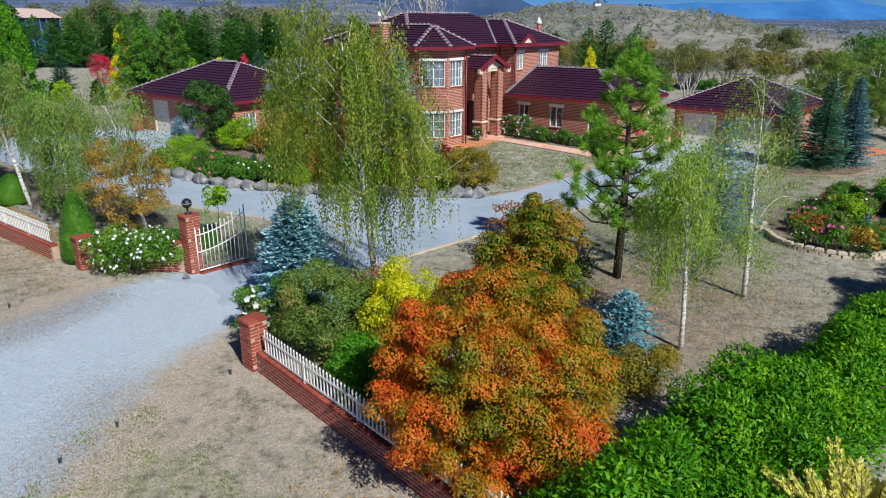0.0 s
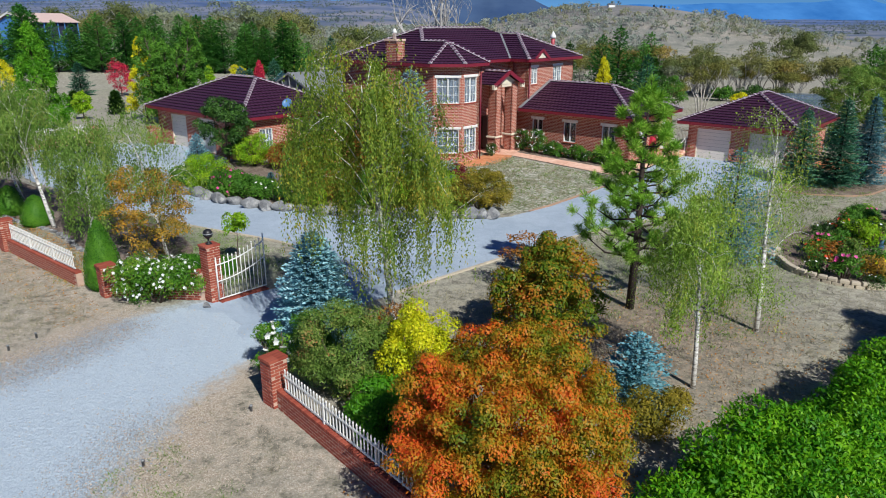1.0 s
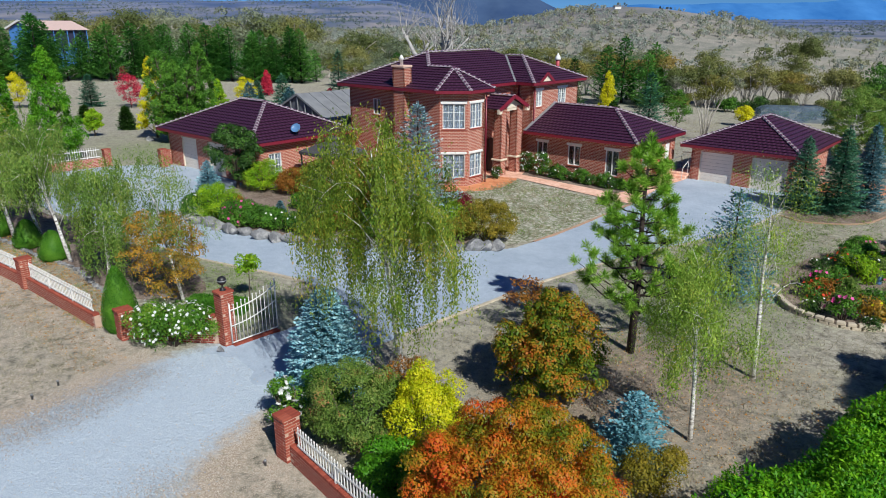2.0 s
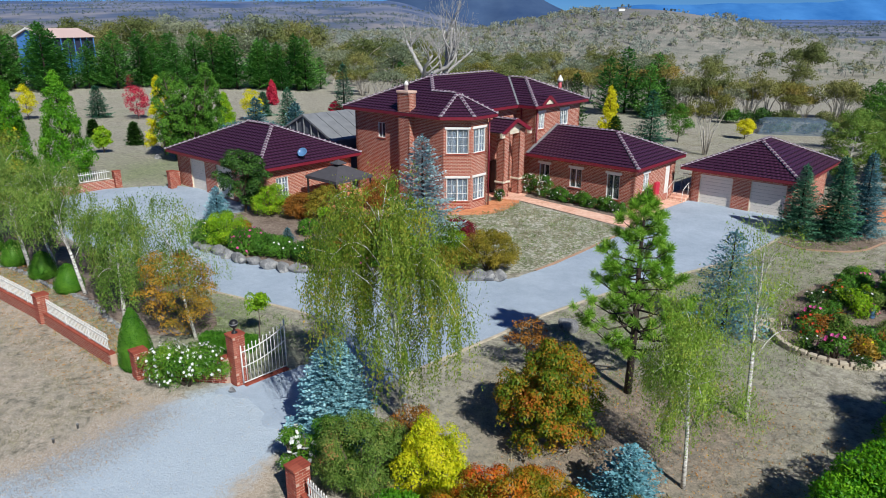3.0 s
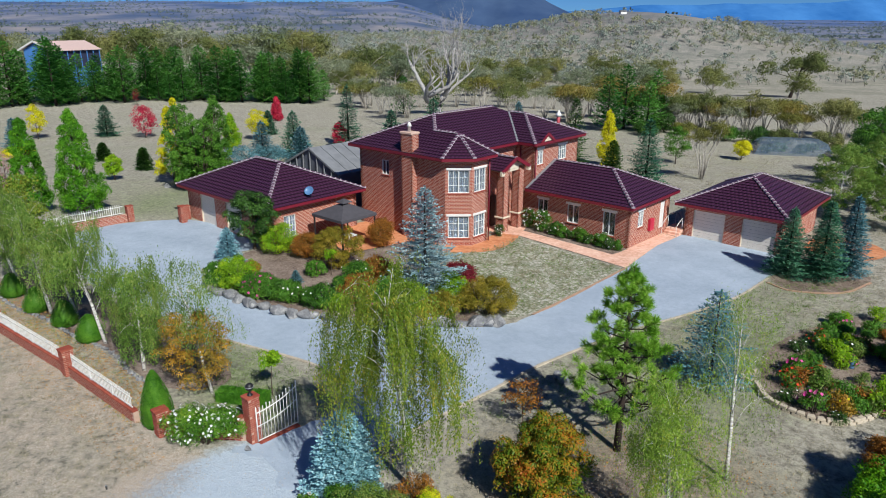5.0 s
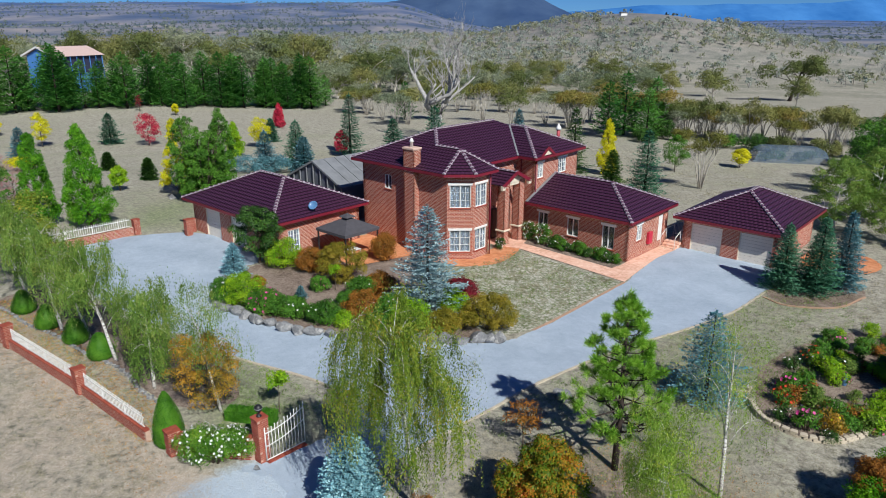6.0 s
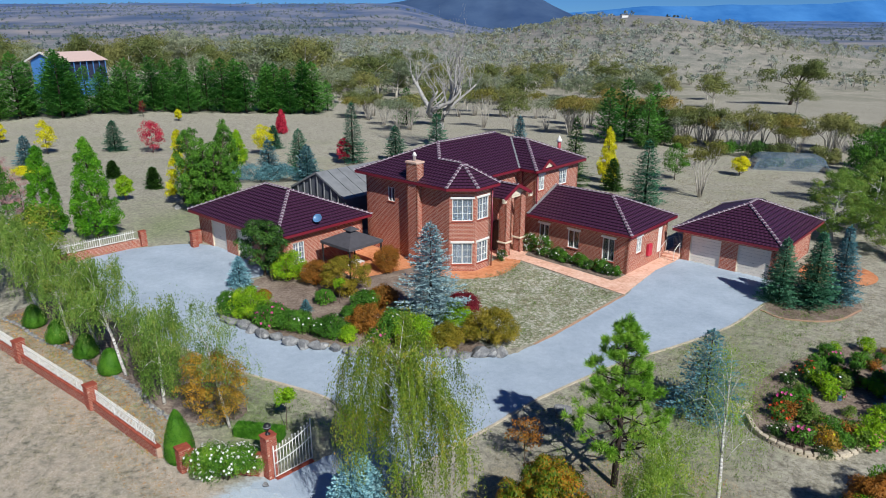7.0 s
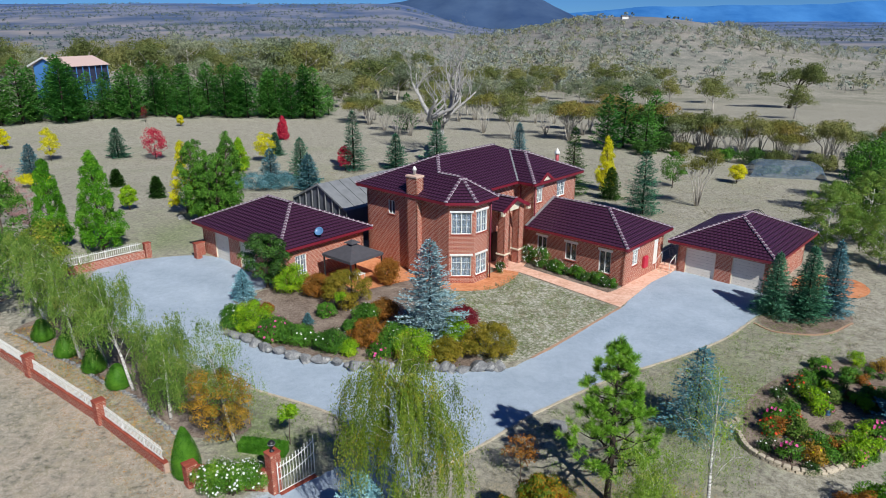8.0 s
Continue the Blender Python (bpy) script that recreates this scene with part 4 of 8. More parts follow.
def roof_slope(name, poly, parent, course=0.34, step=0.045, label=""):
    """One tiled slope: poly in plan with heights, its first edge the eave; each course of tiles overlaps the one below."""
    P = [Vector(p) for p in poly]
    e = (P[1] - P[0]).normalized()
    nrm = e.cross(P[2] - P[0]).normalized()
    if nrm.z < 0:
        nrm = -nrm
    up = nrm.cross(e).normalized()
    if up.z < 0:
        up = -up
    q = [((p - P[0]).dot(e), (p - P[0]).dot(up)) for p in P]
    top = max(t for _, t in q)
    bm = bmesh.new()
    uv = bm.loops.layers.uv.verify()

    def clip(pts, lim, keep_above):
        out = []
        for (s0, t0), (s1, t1) in zip(pts, pts[1:] + pts[:1]):
            in0, in1 = (t0 >= lim, t1 >= lim) if keep_above else (t0 <= lim, t1 <= lim)
            if in0:
                out.append((s0, t0))
            if in0 != in1:
                f = (lim - t0) / (t1 - t0)
                out.append((s0 + f * (s1 - s0), lim))
        return out

    k = 0
    while k * course < top - 0.02:
        t0, t1 = k * course, min((k + 1) * course, top)
        s = clip(clip(q, t0, True), t1, False)
        if len(s) > 2:
            at = lambda a, t, h: P[0] + e * a + up * t + nrm * h
            vs = [bm.verts.new(at(a, t, step * (1 - (t - t0) / course))) for a, t in s]
            fc = bm.faces.new(vs)
            for lp, (a, t) in zip(fc.loops, s):
                lp[uv].uv = (a + (k % 2) * 0.15, t)
            low = [a for a, t in s if abs(t - t0) < 1e-5]
            if len(low) >= 2:
                a0, a1 = min(low), max(low)
                r = [bm.verts.new(at(a, t0, h)) for a, h in ((a0, 0.0), (a1, 0.0), (a1, step), (a0, step))]
                fc = bm.faces.new(r)
                for lp, (a, t) in zip(fc.loops, ((a0, t0), (a1, t0), (a1, t0), (a0, t0))):
                    lp[uv].uv = (a, t)
        k += 1
    bmesh.ops.remove_doubles(bm, verts=bm.verts[:], dist=0.001)
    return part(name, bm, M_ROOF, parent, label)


def cap_mesh(length=0.42, r=0.11):
    bm = bmesh.new()
    rings = []
    for y, k in ((-0.03, 1.3), (0.07, 1.3), (0.075, 1.0), (length, 0.86)):
        rings.append([bm.verts.new((math.cos(a) * r * k, y, math.sin(a) * r * 0.75 * k)) for a in (i * math.pi / 6 for i in range(7))])
    for r0, r1 in zip(rings, rings[1:]):
        for i in range(6):
            bm.faces.new((r0[i], r0[i + 1], r1[i + 1], r1[i]))
    bm.faces.new(rings[0])
    me = bm_mesh("ridge_cap", bm, M_CAP)
    me.materials.append(M_CAPTILE)
    for i in range(13, 17):
        me.polygons[i].material_index = 1
    return me


CAP = cap_mesh()


def cap_line(parent, a, b):
    """Ridge caps from a up to b, in the parent's own frame."""
    a, b = Vector(a), Vector(b)
    d = b - a
    n = max(1, round(d.length / 0.40))
    turn = d.to_track_quat("Y", "Z").to_matrix().to_4x4()
    for i in range(n):
        ob = new("ridge_cap", CAP)
        ob.parent = parent
        ob.matrix_local = Matrix.Translation(a + d * (i / n) + Vector((0, 0, 0.05))) @ turn


def fascia(parent, pts, z, closed=False, h=0.2):
    bm = bmesh.new()
    seq = list(zip(pts, pts[1:] + pts[:1])) if closed else list(zip(pts, pts[1:]))
    for a, b in seq:
        beam(bm, (*a, z - h / 2 + 0.02), (*b, z - h / 2 + 0.02), 0.05, h)
    part("fascia", bm, M_FASCIA, parent, "plum-red painted fascia and gutter")


def soffit(parent, poly, z):
    bm = bmesh.new()
    bm.faces.new([bm.verts.new((*p, z)) for p in poly])
    bm.faces.new([bm.verts.new((*p, z - 0.02)) for p in poly[::-1]])
    part("soffit", bm, M_CREAM, parent, "cream eave lining")


def window(parent, p0, p1, s0, s1, za, zb, cols=2, rows=2, lintel=True, curtain=True, muntin=True, arch=False):
    """A framed window in the wall p0-p1 (outside on its right)."""
    a, b = Vector((*p0, 0)), Vector((*p1, 0))
    d = (b - a).normalized()
    n = Vector((-d.y, d.x, 0))
    ang = math.degrees(math.atan2(d.y, d.x))
    root = new("window")
    root.parent = parent
    root.matrix_local = Matrix.Translation(a + d * s0 + Vector((0, 0, za))) @ pose(0, 0, 0, 0, 0, ang)
    w, h = s1 - s0, zb - za
    bm = bmesh.new()
    f = 0.05
    for x0, x1, z0, z1 in ((0, w, 0, f), (0, w, h - f, h), (0, f, f, h - f), (w - f, w, f, h - f)):
        box(bm, x0, x1, 0.03, 0.13, z0, z1)
    for i in range(1, cols):
        box(bm, w * i / cols - 0.035, w * i / cols + 0.035, 0.04, 0.12, f, h - f)
    part("window_frame", bm, M_WHITE, root, "white painted frame")
    if muntin:
        bm = bmesh.new()
        for i in range(cols):
            x0, x1 = w * i / cols, w * (i + 1) / cols
            box(bm, (x0 + x1) / 2 - 0.011, (x0 + x1) / 2 + 0.011, 0.06, 0.09, f, h - f)
        for j in range(1, rows + 1):
            z = h * j / (rows + 1)
            box(bm, f, w - f, 0.062, 0.088, z - 0.011, z + 0.011)
        part("glazing_bar", bm, M_WHITE, root)
    for i in range(cols):
        bm = bmesh.new()
        box(bm, w * i / cols + 0.03, w * (i + 1) / cols - 0.03, 0.072, 0.078, f, h - f)
        ob = part("pane", bm, M_GLASS, root)
        ob.visible_shadow = False
    bm = bmesh.new()
    m = max(8, int(w / 0.05))
    prev = None
    for i in range(m + 1):
        x = w * i / m
        y = 0.17 + 0.02 * math.sin(i * 1.9) + (0.3 if not curtain else 0)
        v = (bm.verts.new((x, y, 0)), bm.verts.new((x, y, h)))
        if prev:
            bm.faces.new((prev[0], v[0], v[1], prev[1])).smooth = True
        prev = v
    # Where no curtain hangs, a dark sheet stands in for the unlit room.
    part("curtain", bm, M_CURTAIN if curtain else M_DARK, root, "gathered net curtain" if curtain else "")
    bm = bmesh.new()
    box(bm, -0.06, w + 0.06, -0.05, 0.13, -0.09, -0.002, 0.008)
    part("window_sill", bm, M_BRICK, root, "sloping brick sill")
    if lintel:
        bm = bmesh.new()
        box(bm, -0.12, w + 0.12, -0.045, 0.12, h + 0.002, h + 0.17, 0.01)
        part("lintel", bm, M_WHITE, root, "white painted head")
    return root


def hole(s0, s1, za, zb):
    return (s0, s1, za, zb)


def garage_door(parent, x0, x1, y, z0, h):
    root = new("garage_door")
    root.parent = parent
    root.matrix_local = pose(x0, y, z0)
    w = x1 - x0
    n = 9
    for i in range(n):
        bm = bmesh.new()
        box(bm, 0.02, w - 0.02, 0.12, 0.15, h * i / n + 0.006, h * (i + 1) / n - 0.006, 0.006)
        part("panel", bm, M_DOORPANEL, root)
    for x in (0, w - 0.05):
        bm = bmesh.new()
        box(bm, x, x + 0.05, 0.05, 0.18, 0, h)
        part("door_jamb", bm, M_CREAM, root)
    bm = bmesh.new()
    tube(bm, [(w / 2 - 0.07, 0.1, h * 0.45), (w / 2 + 0.07, 0.1, h * 0.45)], [0.012, 0.012], 6)
    part("handle", bm, M_DARK, root, "dark metal handle")
    bm = bmesh.new()
    box(bm, 0.02, w - 0.02, 0.151, 0.16, 0, h)
    part("backing", bm, M_DARK, root)


def estate(name, label, category):
    return thing(name, ORIGIN[0], ORIGIN[1], 0.0, label, category, -40.0)


TAN = math.tan(radians(24.5))


def hip_roof(parent, u0, u1, v0, v1, z):
    """A full hip over a rectangle in plan; returns the ridge ends."""
    half = min(u1 - u0, v1 - v0) / 2
    zr = z + half * TAN
    if u1 - u0 >= v1 - v0:
        a, b = (u0 + half, (v0 + v1) / 2, zr), (u1 - half, (v0 + v1) / 2, zr)
        c = [(u0, v0, z), (u1, v0, z), (u1, v1, z), (u0, v1, z)]
        roof_slope("roof_slope", [c[0], c[1], b, a], parent)
        roof_slope("roof_slope", [c[1], c[2], b], parent)
        roof_slope("roof_slope", [c[2], c[3], a, b], parent)
        roof_slope("roof_slope", [c[3], c[0], a], parent)
        for s, e in ((c[0], a), (c[1], b), (c[2], b), (c[3], a), (a, b)):
            cap_line(parent, s, e)
    else:
        a, b = ((u0 + u1) / 2, v0 + half, zr), ((u0 + u1) / 2, v1 - half, zr)
        c = [(u0, v0, z), (u1, v0, z), (u1, v1, z), (u0, v1, z)]
        roof_slope("roof_slope", [c[0], c[1], a], parent)
        roof_slope("roof_slope", [c[1], c[2], b, a], parent)
        roof_slope("roof_slope", [c[2], c[3], b], parent)
        roof_slope("roof_slope", [c[3], c[0], a, b], parent)
        for s, e in ((c[0], a), (c[1], a), (c[2], b), (c[3], b), (a, b)):
            cap_line(parent, s, e)
    return a, b


def build_main_house():
    h = estate("house", "two-storey red brick house with purple tiled hip roofs", "house")
    ZE = 6.42            # eave height
    S1, H1, S2, H2 = 0.66, 2.25, 3.92, 5.55
    p = [(-9.4, -1.7), (-0.6, -1.7), (0.75, -0.42), (0.75, 1.35), (-1.4, 1.35), (-1.4, 7.6), (0.35, 7.6), (0.35, 13.9), (-9.4, 13.9)]
    ops = {0: [hole(2.45, 3.2, 4.4, 5.5)], 1: [hole(0.2, 1.68, S1, H1), hole(0.2, 1.68, S2, H2)], 2: [hole(0.25, 1.5, S1, H1), hole(0.25, 1.5, S2, H2)],
           4: [hole(0.6, 1.5, 3.3, 5.1), hole(3.0, 4.1, FLOOR, 2.5)], 6: [hole(0.45, 1.25, 4.6, 5.8), hole(3.4, 4.6, 4.6, 5.8)]}
    for i, (a, b) in enumerate(zip(p, p[1:] + p[:1])):
        bm = bmesh.new()
        wall(bm, a, b, -0.5, ZE - 0.12, 0.25, ops.get(i, ()))
        part("wall", bm, M_BRICKWALL, h, "red-orange brickwork with pale mortar")
    for i, o in ((0, ops[0][0]),):
        window(h, p[0], p[1], *o, cols=2, rows=1, lintel=False, curtain=False, muntin=False)
    for i in (1, 2):
        for o in ops[i]:
            window(h, p[i], p[i + 1], *o, cols=2, rows=2)
    window(h, p[4], p[5], *ops[4][0], cols=2, rows=4, lintel=False, curtain=False)
    for o in ops[6]:
        window(h, p[6], p[7], *o, cols=2, rows=2)
    # front door in the porch recess
    bm = bmesh.new()
    box(bm, -1.32, -1.25, 4.35, 5.45, FLOOR, 2.5, 0.01)
    part("front_door", bm, M_TIMBER, h, "dark timber double front door")
    # roofs
    e0, e1, v0, v1 = -10.1, -0.8, -2.25, 14.35
    zr = ZE + 4.65 * TAN
    ra, rb = (-5.45, v0 + 4.65, zr), (-5.45, v1 - 4.65, zr)
    vb = 0.55
    zb = ZE + (vb - v0) * TAN
    hb = (e1 - (vb - v0), vb, zb)          # where the bay's ridge meets the hip
    apex = (-1.3, vb, zb)
    bay = [(-0.4, v0, ZE), (1.25, -0.75, ZE), (1.25, 1.75, ZE)]
    roof_slope("roof_slope", [(e0, v0, ZE), bay[0], apex, hb, ra], h)
    roof_slope("roof_slope", [bay[0], bay[1], apex], h)
    roof_slope("roof_slope", [bay[1], bay[2], apex], h)
    roof_slope("roof_slope", [bay[2], (e1, 2 * vb - v0, ZE), hb, apex], h)
    roof_slope("roof_slope", [(e1, v0, ZE), (e1, v1, ZE), rb, ra], h)
    roof_slope("roof_slope", [(e1, v1, ZE), (e0, v1, ZE), rb], h)
    roof_slope("roof_slope", [(e0, v1, ZE), (e0, v0, ZE), ra, rb], h)
    for s, e in ((hb, ra), (hb, apex), (bay[0], apex), (bay[1], apex), (bay[2], apex), ((e0, v0, ZE), ra), ((e0, v1, ZE), rb), (ra, rb)):
        cap_line(h, s, e)
    # right-hand projection
    r0, r1, ru = 6.95, 14.35, 0.85
    half = (r1 - r0) / 2
    zt = ZE + half * TAN
    ta, tb = (ru - half, (r0 + r1) / 2, zt), (e1 - half, (r0 + r1) / 2, zt)
    roof_slope("roof_slope", [(ru, r0, ZE), (ru, r1, ZE), ta], h)
    roof_slope("roof_slope", [(e1, r0, ZE), (ru, r0, ZE), ta, tb], h)
    roof_slope("roof_slope", [(ru, r1, ZE), (e1, r1, ZE), tb, ta], h)
    for s, e in (((ru, r0, ZE), ta), ((ru, r1, ZE), ta), (ta, tb)):
        cap_line(h, s, e)
    bm = bmesh.new()
    beam(bm, (e1, r0, ZE + 0.04), (*tb[:2], zt + 0.05), 0.16, 0.03)
    part("valley", bm, M_STEEL, h, "pale metal valley flashing")
    fascia(h, [(e0, v1), (e0, v0), bay[0][:2], bay[1][:2], bay[2][:2], (e1, 2 * vb - v0), (e1, r0), (ru, r0), (ru, r1), (e0, v1)], ZE)
    soffit(h, [(e0, v0), bay[0][:2], bay[1][:2], bay[2][:2], (e1, 2 * vb - v0), (e1, r0), (ru, r0), (ru, r1), (e0, r1)], ZE - 0.14)
    # small gablet over the upper window
    g = 8.7
    for sgn in (-1, 1):
        bm = bmesh.new()
        beam(bm, (ru + 0.02, g + sgn * 0.95, ZE - 0.02), (ru + 0.02, g, ZE + 0.62), 0.05, 0.22)
        part("barge_board", bm, M_FASCIA, h)
        roof_slope("roof_slope", [(ru, g + sgn * 0.98, ZE + 0.02), (ru - 1.7, g + sgn * 0.98, ZE + 0.05), (ru - 1.7, g, ZE + 0.68), (ru, g, ZE + 0.68)], h)
    bm = bmesh.new()
    bm.faces.new([bm.verts.new(c) for c in ((ru - 0.05, g - 0.9, ZE - 0.02), (ru - 0.05, g + 0.9, ZE - 0.02), (ru - 0.05, g, ZE + 0.58))])
    part("gable_panel", bm, M_CREAM, h)
    # chimney with breast and metal cowl
    bm = bmesh.new()
    c0, c1, cv = -4.4, -3.35, -2.2
    for a, b in (((c0, cv), (c1, cv)), ((c1, cv), (c1, -1.45)), ((c1, -1.45), (c0, -1.45)), ((c0, -1.45), (c0, cv))):
        wall(bm, a, b, -0.5, 7.75, 0.12)
    box(bm, c0 - 0.06, c1 + 0.06, cv - 0.06, -1.39, 7.75, 7.9, 0.02)
    part("chimney", bm, M_BRICKWALL, h, "square brick chimney on a projecting breast")
    bm = bmesh.new()
    lathe(bm, [(0.12, 7.9), (0.11, 8.25), (0.2, 8.27), (0.05, 8.55)], -3.9, -1.82, 12)
    part("cowl", bm, M_WHITE, h, "white metal chimney cowl")
    bm = bmesh.new()
    lathe(bm, [(0.15, 6.4), (0.15, 7.75), (0.13, 7.76)], -1.2, 13.2, 12)
    flue = part("flue", bm, M_REDPIPE, h, "red flue pipe with a pale cap")
    bm = bmesh.new()
    lathe(bm, [(0.15, 7.77), (0.24, 7.79), (0.24, 7.92), (0.12, 8.12), (0.03, 8.3)], -1.2, 13.2, 12)
    part("cap", bm, M_WHITE, flue, "pale metal cap")
    for x, y in ((-4.55, -1.77), (0.83, 1.42), (-0.9, 7.52), (0.44, 7.7)):
        bm = bmesh.new()
        tube(bm, [(x, y, 0), (x, y, ZE - 0.2)], [0.05, 0.05], 8)
        part("downpipe", bm, M_FASCIA, h, "plum-red downpipe")
    # porch: two brick columns, gabled tile roof
    PZ = 4.85
    for cu, cv in ((0.1, 4.0), (0.1, 5.9)):
        bm = bmesh.new()
        for a, b in (((-.33, -.33), (.33, -.33)), ((.33, -.33), (.33, .33)), ((.33, .33), (-.33, .33)), ((-.33, .33), (-.33, -.33))):
            wall(bm, (cu + a[0], cv + a[1]), (cu + b[0], cv + b[1]), -0.3, PZ + 0.1, 0.1)
        part("porch_column", bm, M_BRICKWALL, h, "tall square brick porch column")
        bm = bmesh.new()
        box(bm, cu - 0.42, cu + 0.42, cv - 0.42, cv + 0.42, 1.15, 1.27, 0.02)
        part("column_band", bm, M_CREAM, h, "cream band round the column")
    g0, g1, gm = 3.1, 6.4, 4.75
    zg = PZ + 0.8
    for a, sgn in ((g0, 1), (g1, -1)):
        roof_slope("roof_slope", [(0.75, a, PZ), (-1.5, a, PZ), (-1.5, gm, zg), (0.75, gm, zg)], h)
        bm = bmesh.new()
        beam(bm, (0.78, a - 0.1 * sgn, PZ - 0.04), (0.78, gm, zg + 0.02), 0.06, 0.26)
        part("barge_board", bm, M_FASCIA, h)
        bm = bmesh.new()
        box(bm, 0.6, 0.81, a - 0.16, a + 0.16, PZ - 0.3, PZ + 0.02)
        part("eave_box", bm, M_CREAM, h)
    cap_line(h, (0.75, gm, zg), (-1.4, gm, zg))
    bm = bmesh.new()
    bm.faces.new([bm.verts.new(c) for c in ((0.4, g0, PZ - 0.03), (0.4, g1, PZ - 0.03), (0.4, gm, zg - 0.1))])
    bm.faces.new([bm.verts.new(c) for c in ((-1.4, g0, PZ - 0.03), (-1.4, g1, PZ - 0.03), (0.4, g1, PZ - 0.03), (0.4, g0, PZ - 0.03))])
    part("porch_lining", bm, M_CREAM, h, "cream porch gable and lining")
    bm = bmesh.new()
    box(bm, 0.1, 0.36, 3.6, 6.3, PZ - 0.22, PZ - 0.032, 0.01)
    part("porch_beam", bm, M_CREAM, h)
    # single-storey wing
    ZW = 2.98
    q = [(0.36, 7.0), (9.05, 7.0), (9.05, 13.5), (0.36, 13.5)]
    wo = {0: [hole(0.95, 1.85, 0.9, 2.3), hole(3.6, 4.6, 0.9, 2.3), hole(6.6, 7.6, 0.55, 2.3)], 1: [hole(1.35, 2.2, 1.1, 2.3), hole(4.9, 5.8, 0.25, 2.35)]}
    for i in range(3):
        bm = bmesh.new()
        wall(bm, q[i], q[i + 1], -0.7, ZW - 0.1, 0.25, wo.get(i, ()))
        part("wall", bm, M_BRICKWALL, h)
        for o in wo.get(i, ()):
            if o[2] > 0.3:
                window(h, q[i], q[i + 1], *o, cols=2, rows=2, muntin=i == 1, curtain=i == 1)
    bm = bmesh.new()
    box(bm, 8.9, 8.96, 11.93, 12.77, 0.25, 2.32, 0.01)
    part("side_door", bm, M_WHITE, h, "white side door")
    w0, w1, wu = 6.5, 14.1, 9.5
    wh = (w1 - w0) / 2
    zw = ZW + wh * TAN
    wa, wb = (wu - wh, (w0 + w1) / 2, zw), (0.55, (w0 + w1) / 2, zw)
    roof_slope("roof_slope", [(0.38, w0, ZW), (wu, w0, ZW), wa, wb], h)
    roof_slope("roof_slope", [(wu, w0, ZW), (wu, w1, ZW), wa], h)
    roof_slope("roof_slope", [(wu, w1, ZW), (0.4, w1, ZW), wb, wa], h)
    for s, e in (((wu, w0, ZW), wa), ((wu, w1, ZW), wa), (wb, wa)):
        cap_line(h, s, e)
    bm = bmesh.new()
    beam(bm, (0.46, w0, ZW + 0.07), (0.56, (w0 + w1) / 2, zw + 0.07), 0.24, 0.03)
    part("valley", bm, M_STEEL, h, "pale metal flashing")
    fascia(h, [(0.38, w0), (wu, w0), (wu, w1), (0.4, w1)], ZW)
    soffit(h, [(0.38, w0), (wu, w0), (wu, w1), (0.38, w1)], ZW - 0.13)
    bm = bmesh.new()
    box(bm, 9.06, 9.28, 10.0, 10.6, 0.55, 1.45, 0.02)
    part("meter_box", bm, M_RED, h, "red wall-mounted meter box")
    return h


def build_garage(name, u0, u1, v0, v1, z0, ze, doors, eave, label, wins=()):
    g = estate(name, label, "garage")
    c = [(u0, v0), (u1, v0), (u1, v1), (u0, v1)]
    ops = {0: [hole(a - u0, b - u0, z0, z0 + hh) for a, b, hh in doors], 1: [hole(*o) for o in wins]}
    for i in range(4):
        bm = bmesh.new()
        wall(bm, c[i], c[(i + 1) % 4], z0 - 0.6, ze - 0.1, 0.24, ops.get(i, ()))
        part("wall", bm, M_BRICKWALL, g, "red-orange brickwork with pale mortar")
    for a, b, hh in doors:
        garage_door(g, a, b, v0, z0, hh)
    for o in wins:
        window(g, c[1], c[2], *o, cols=2, rows=3, lintel=False)
    e0, e1, f0, f1 = eave
    hip_roof(g, e0, e1, f0, f1, ze)
    fascia(g, [(e0, f0), (e1, f0), (e1, f1), (e0, f1)], ze, True)
    soffit(g, [(e0, f0), (e1, f0), (e1, f1), (e0, f1)], ze - 0.13)
    return g


house = build_main_house()
garage_r = build_garage("garage", 10.4, 17.3, 13.4, 22.4, -0.37, 2.28, [(11.05, 13.4, 2.2), (14.65, 17.0, 2.2)], (9.75, 17.95, 12.85, 22.95), "detached brick double garage with cream doors and purple tiled roof")
garage_l = build_garage("garage", -19.6, -8.7, -10.75, -2.9, 0.5, 3.2, [(-17.8, -15.7, 2.25), (-14.2, -12.1, 2.25)], (-20.2, -8.15, -11.3, -2.35), "brick garage with white doors and purple hip roof", [(1.2, 2.2, 0.75, 2.35)])


# ---------------------------------------------------------------- plants near the drive
def plant(parts, name, x, y, label, category="tree", rz=0.0, scale=1.0, group="", sink=0.0):
    return place(parts, name, x, y, gz(x, y) - sink, label, category, rz, scale, group)


plant(broadleaf(11, 2.5, 2.4, 0.2, 4.15, 0.11, 500, 0.25, 160000, 0.056, L_ORANGE, droop=0.6, aspect=0.5, squash=0.75, top_heavy=0.9, inner=0.3, shell=0.5), "autumn_tree", 0.85, 10.45, "dense round tree in orange, red and green autumn leaf")
plant(bush(12, 1.5, 1.25, 2.6, 130, 0.25, 34000, 0.062, L_GREY, 0.4), "grey_shrub", -2.75, 14.9, "tall grey-green twiggy shrub by the brick pillar", "shrub")
plant(bush(13, 1.1, 1.0, 2.75, 90, 0.24, 20000, 0.07, L_YSHRUB, 0.42), "yellow_shrub", -0.9, 14.5, "bright yellow autumn shrub", "shrub")
plant(bush(14, 0.85, 0.85, 1.6, 50, 0.25, 9000, 0.085, L_POPLAR, 0.45), "green_shrub", -1.75, 13.05, "fresh green shrub spilling over the fence", "shrub")
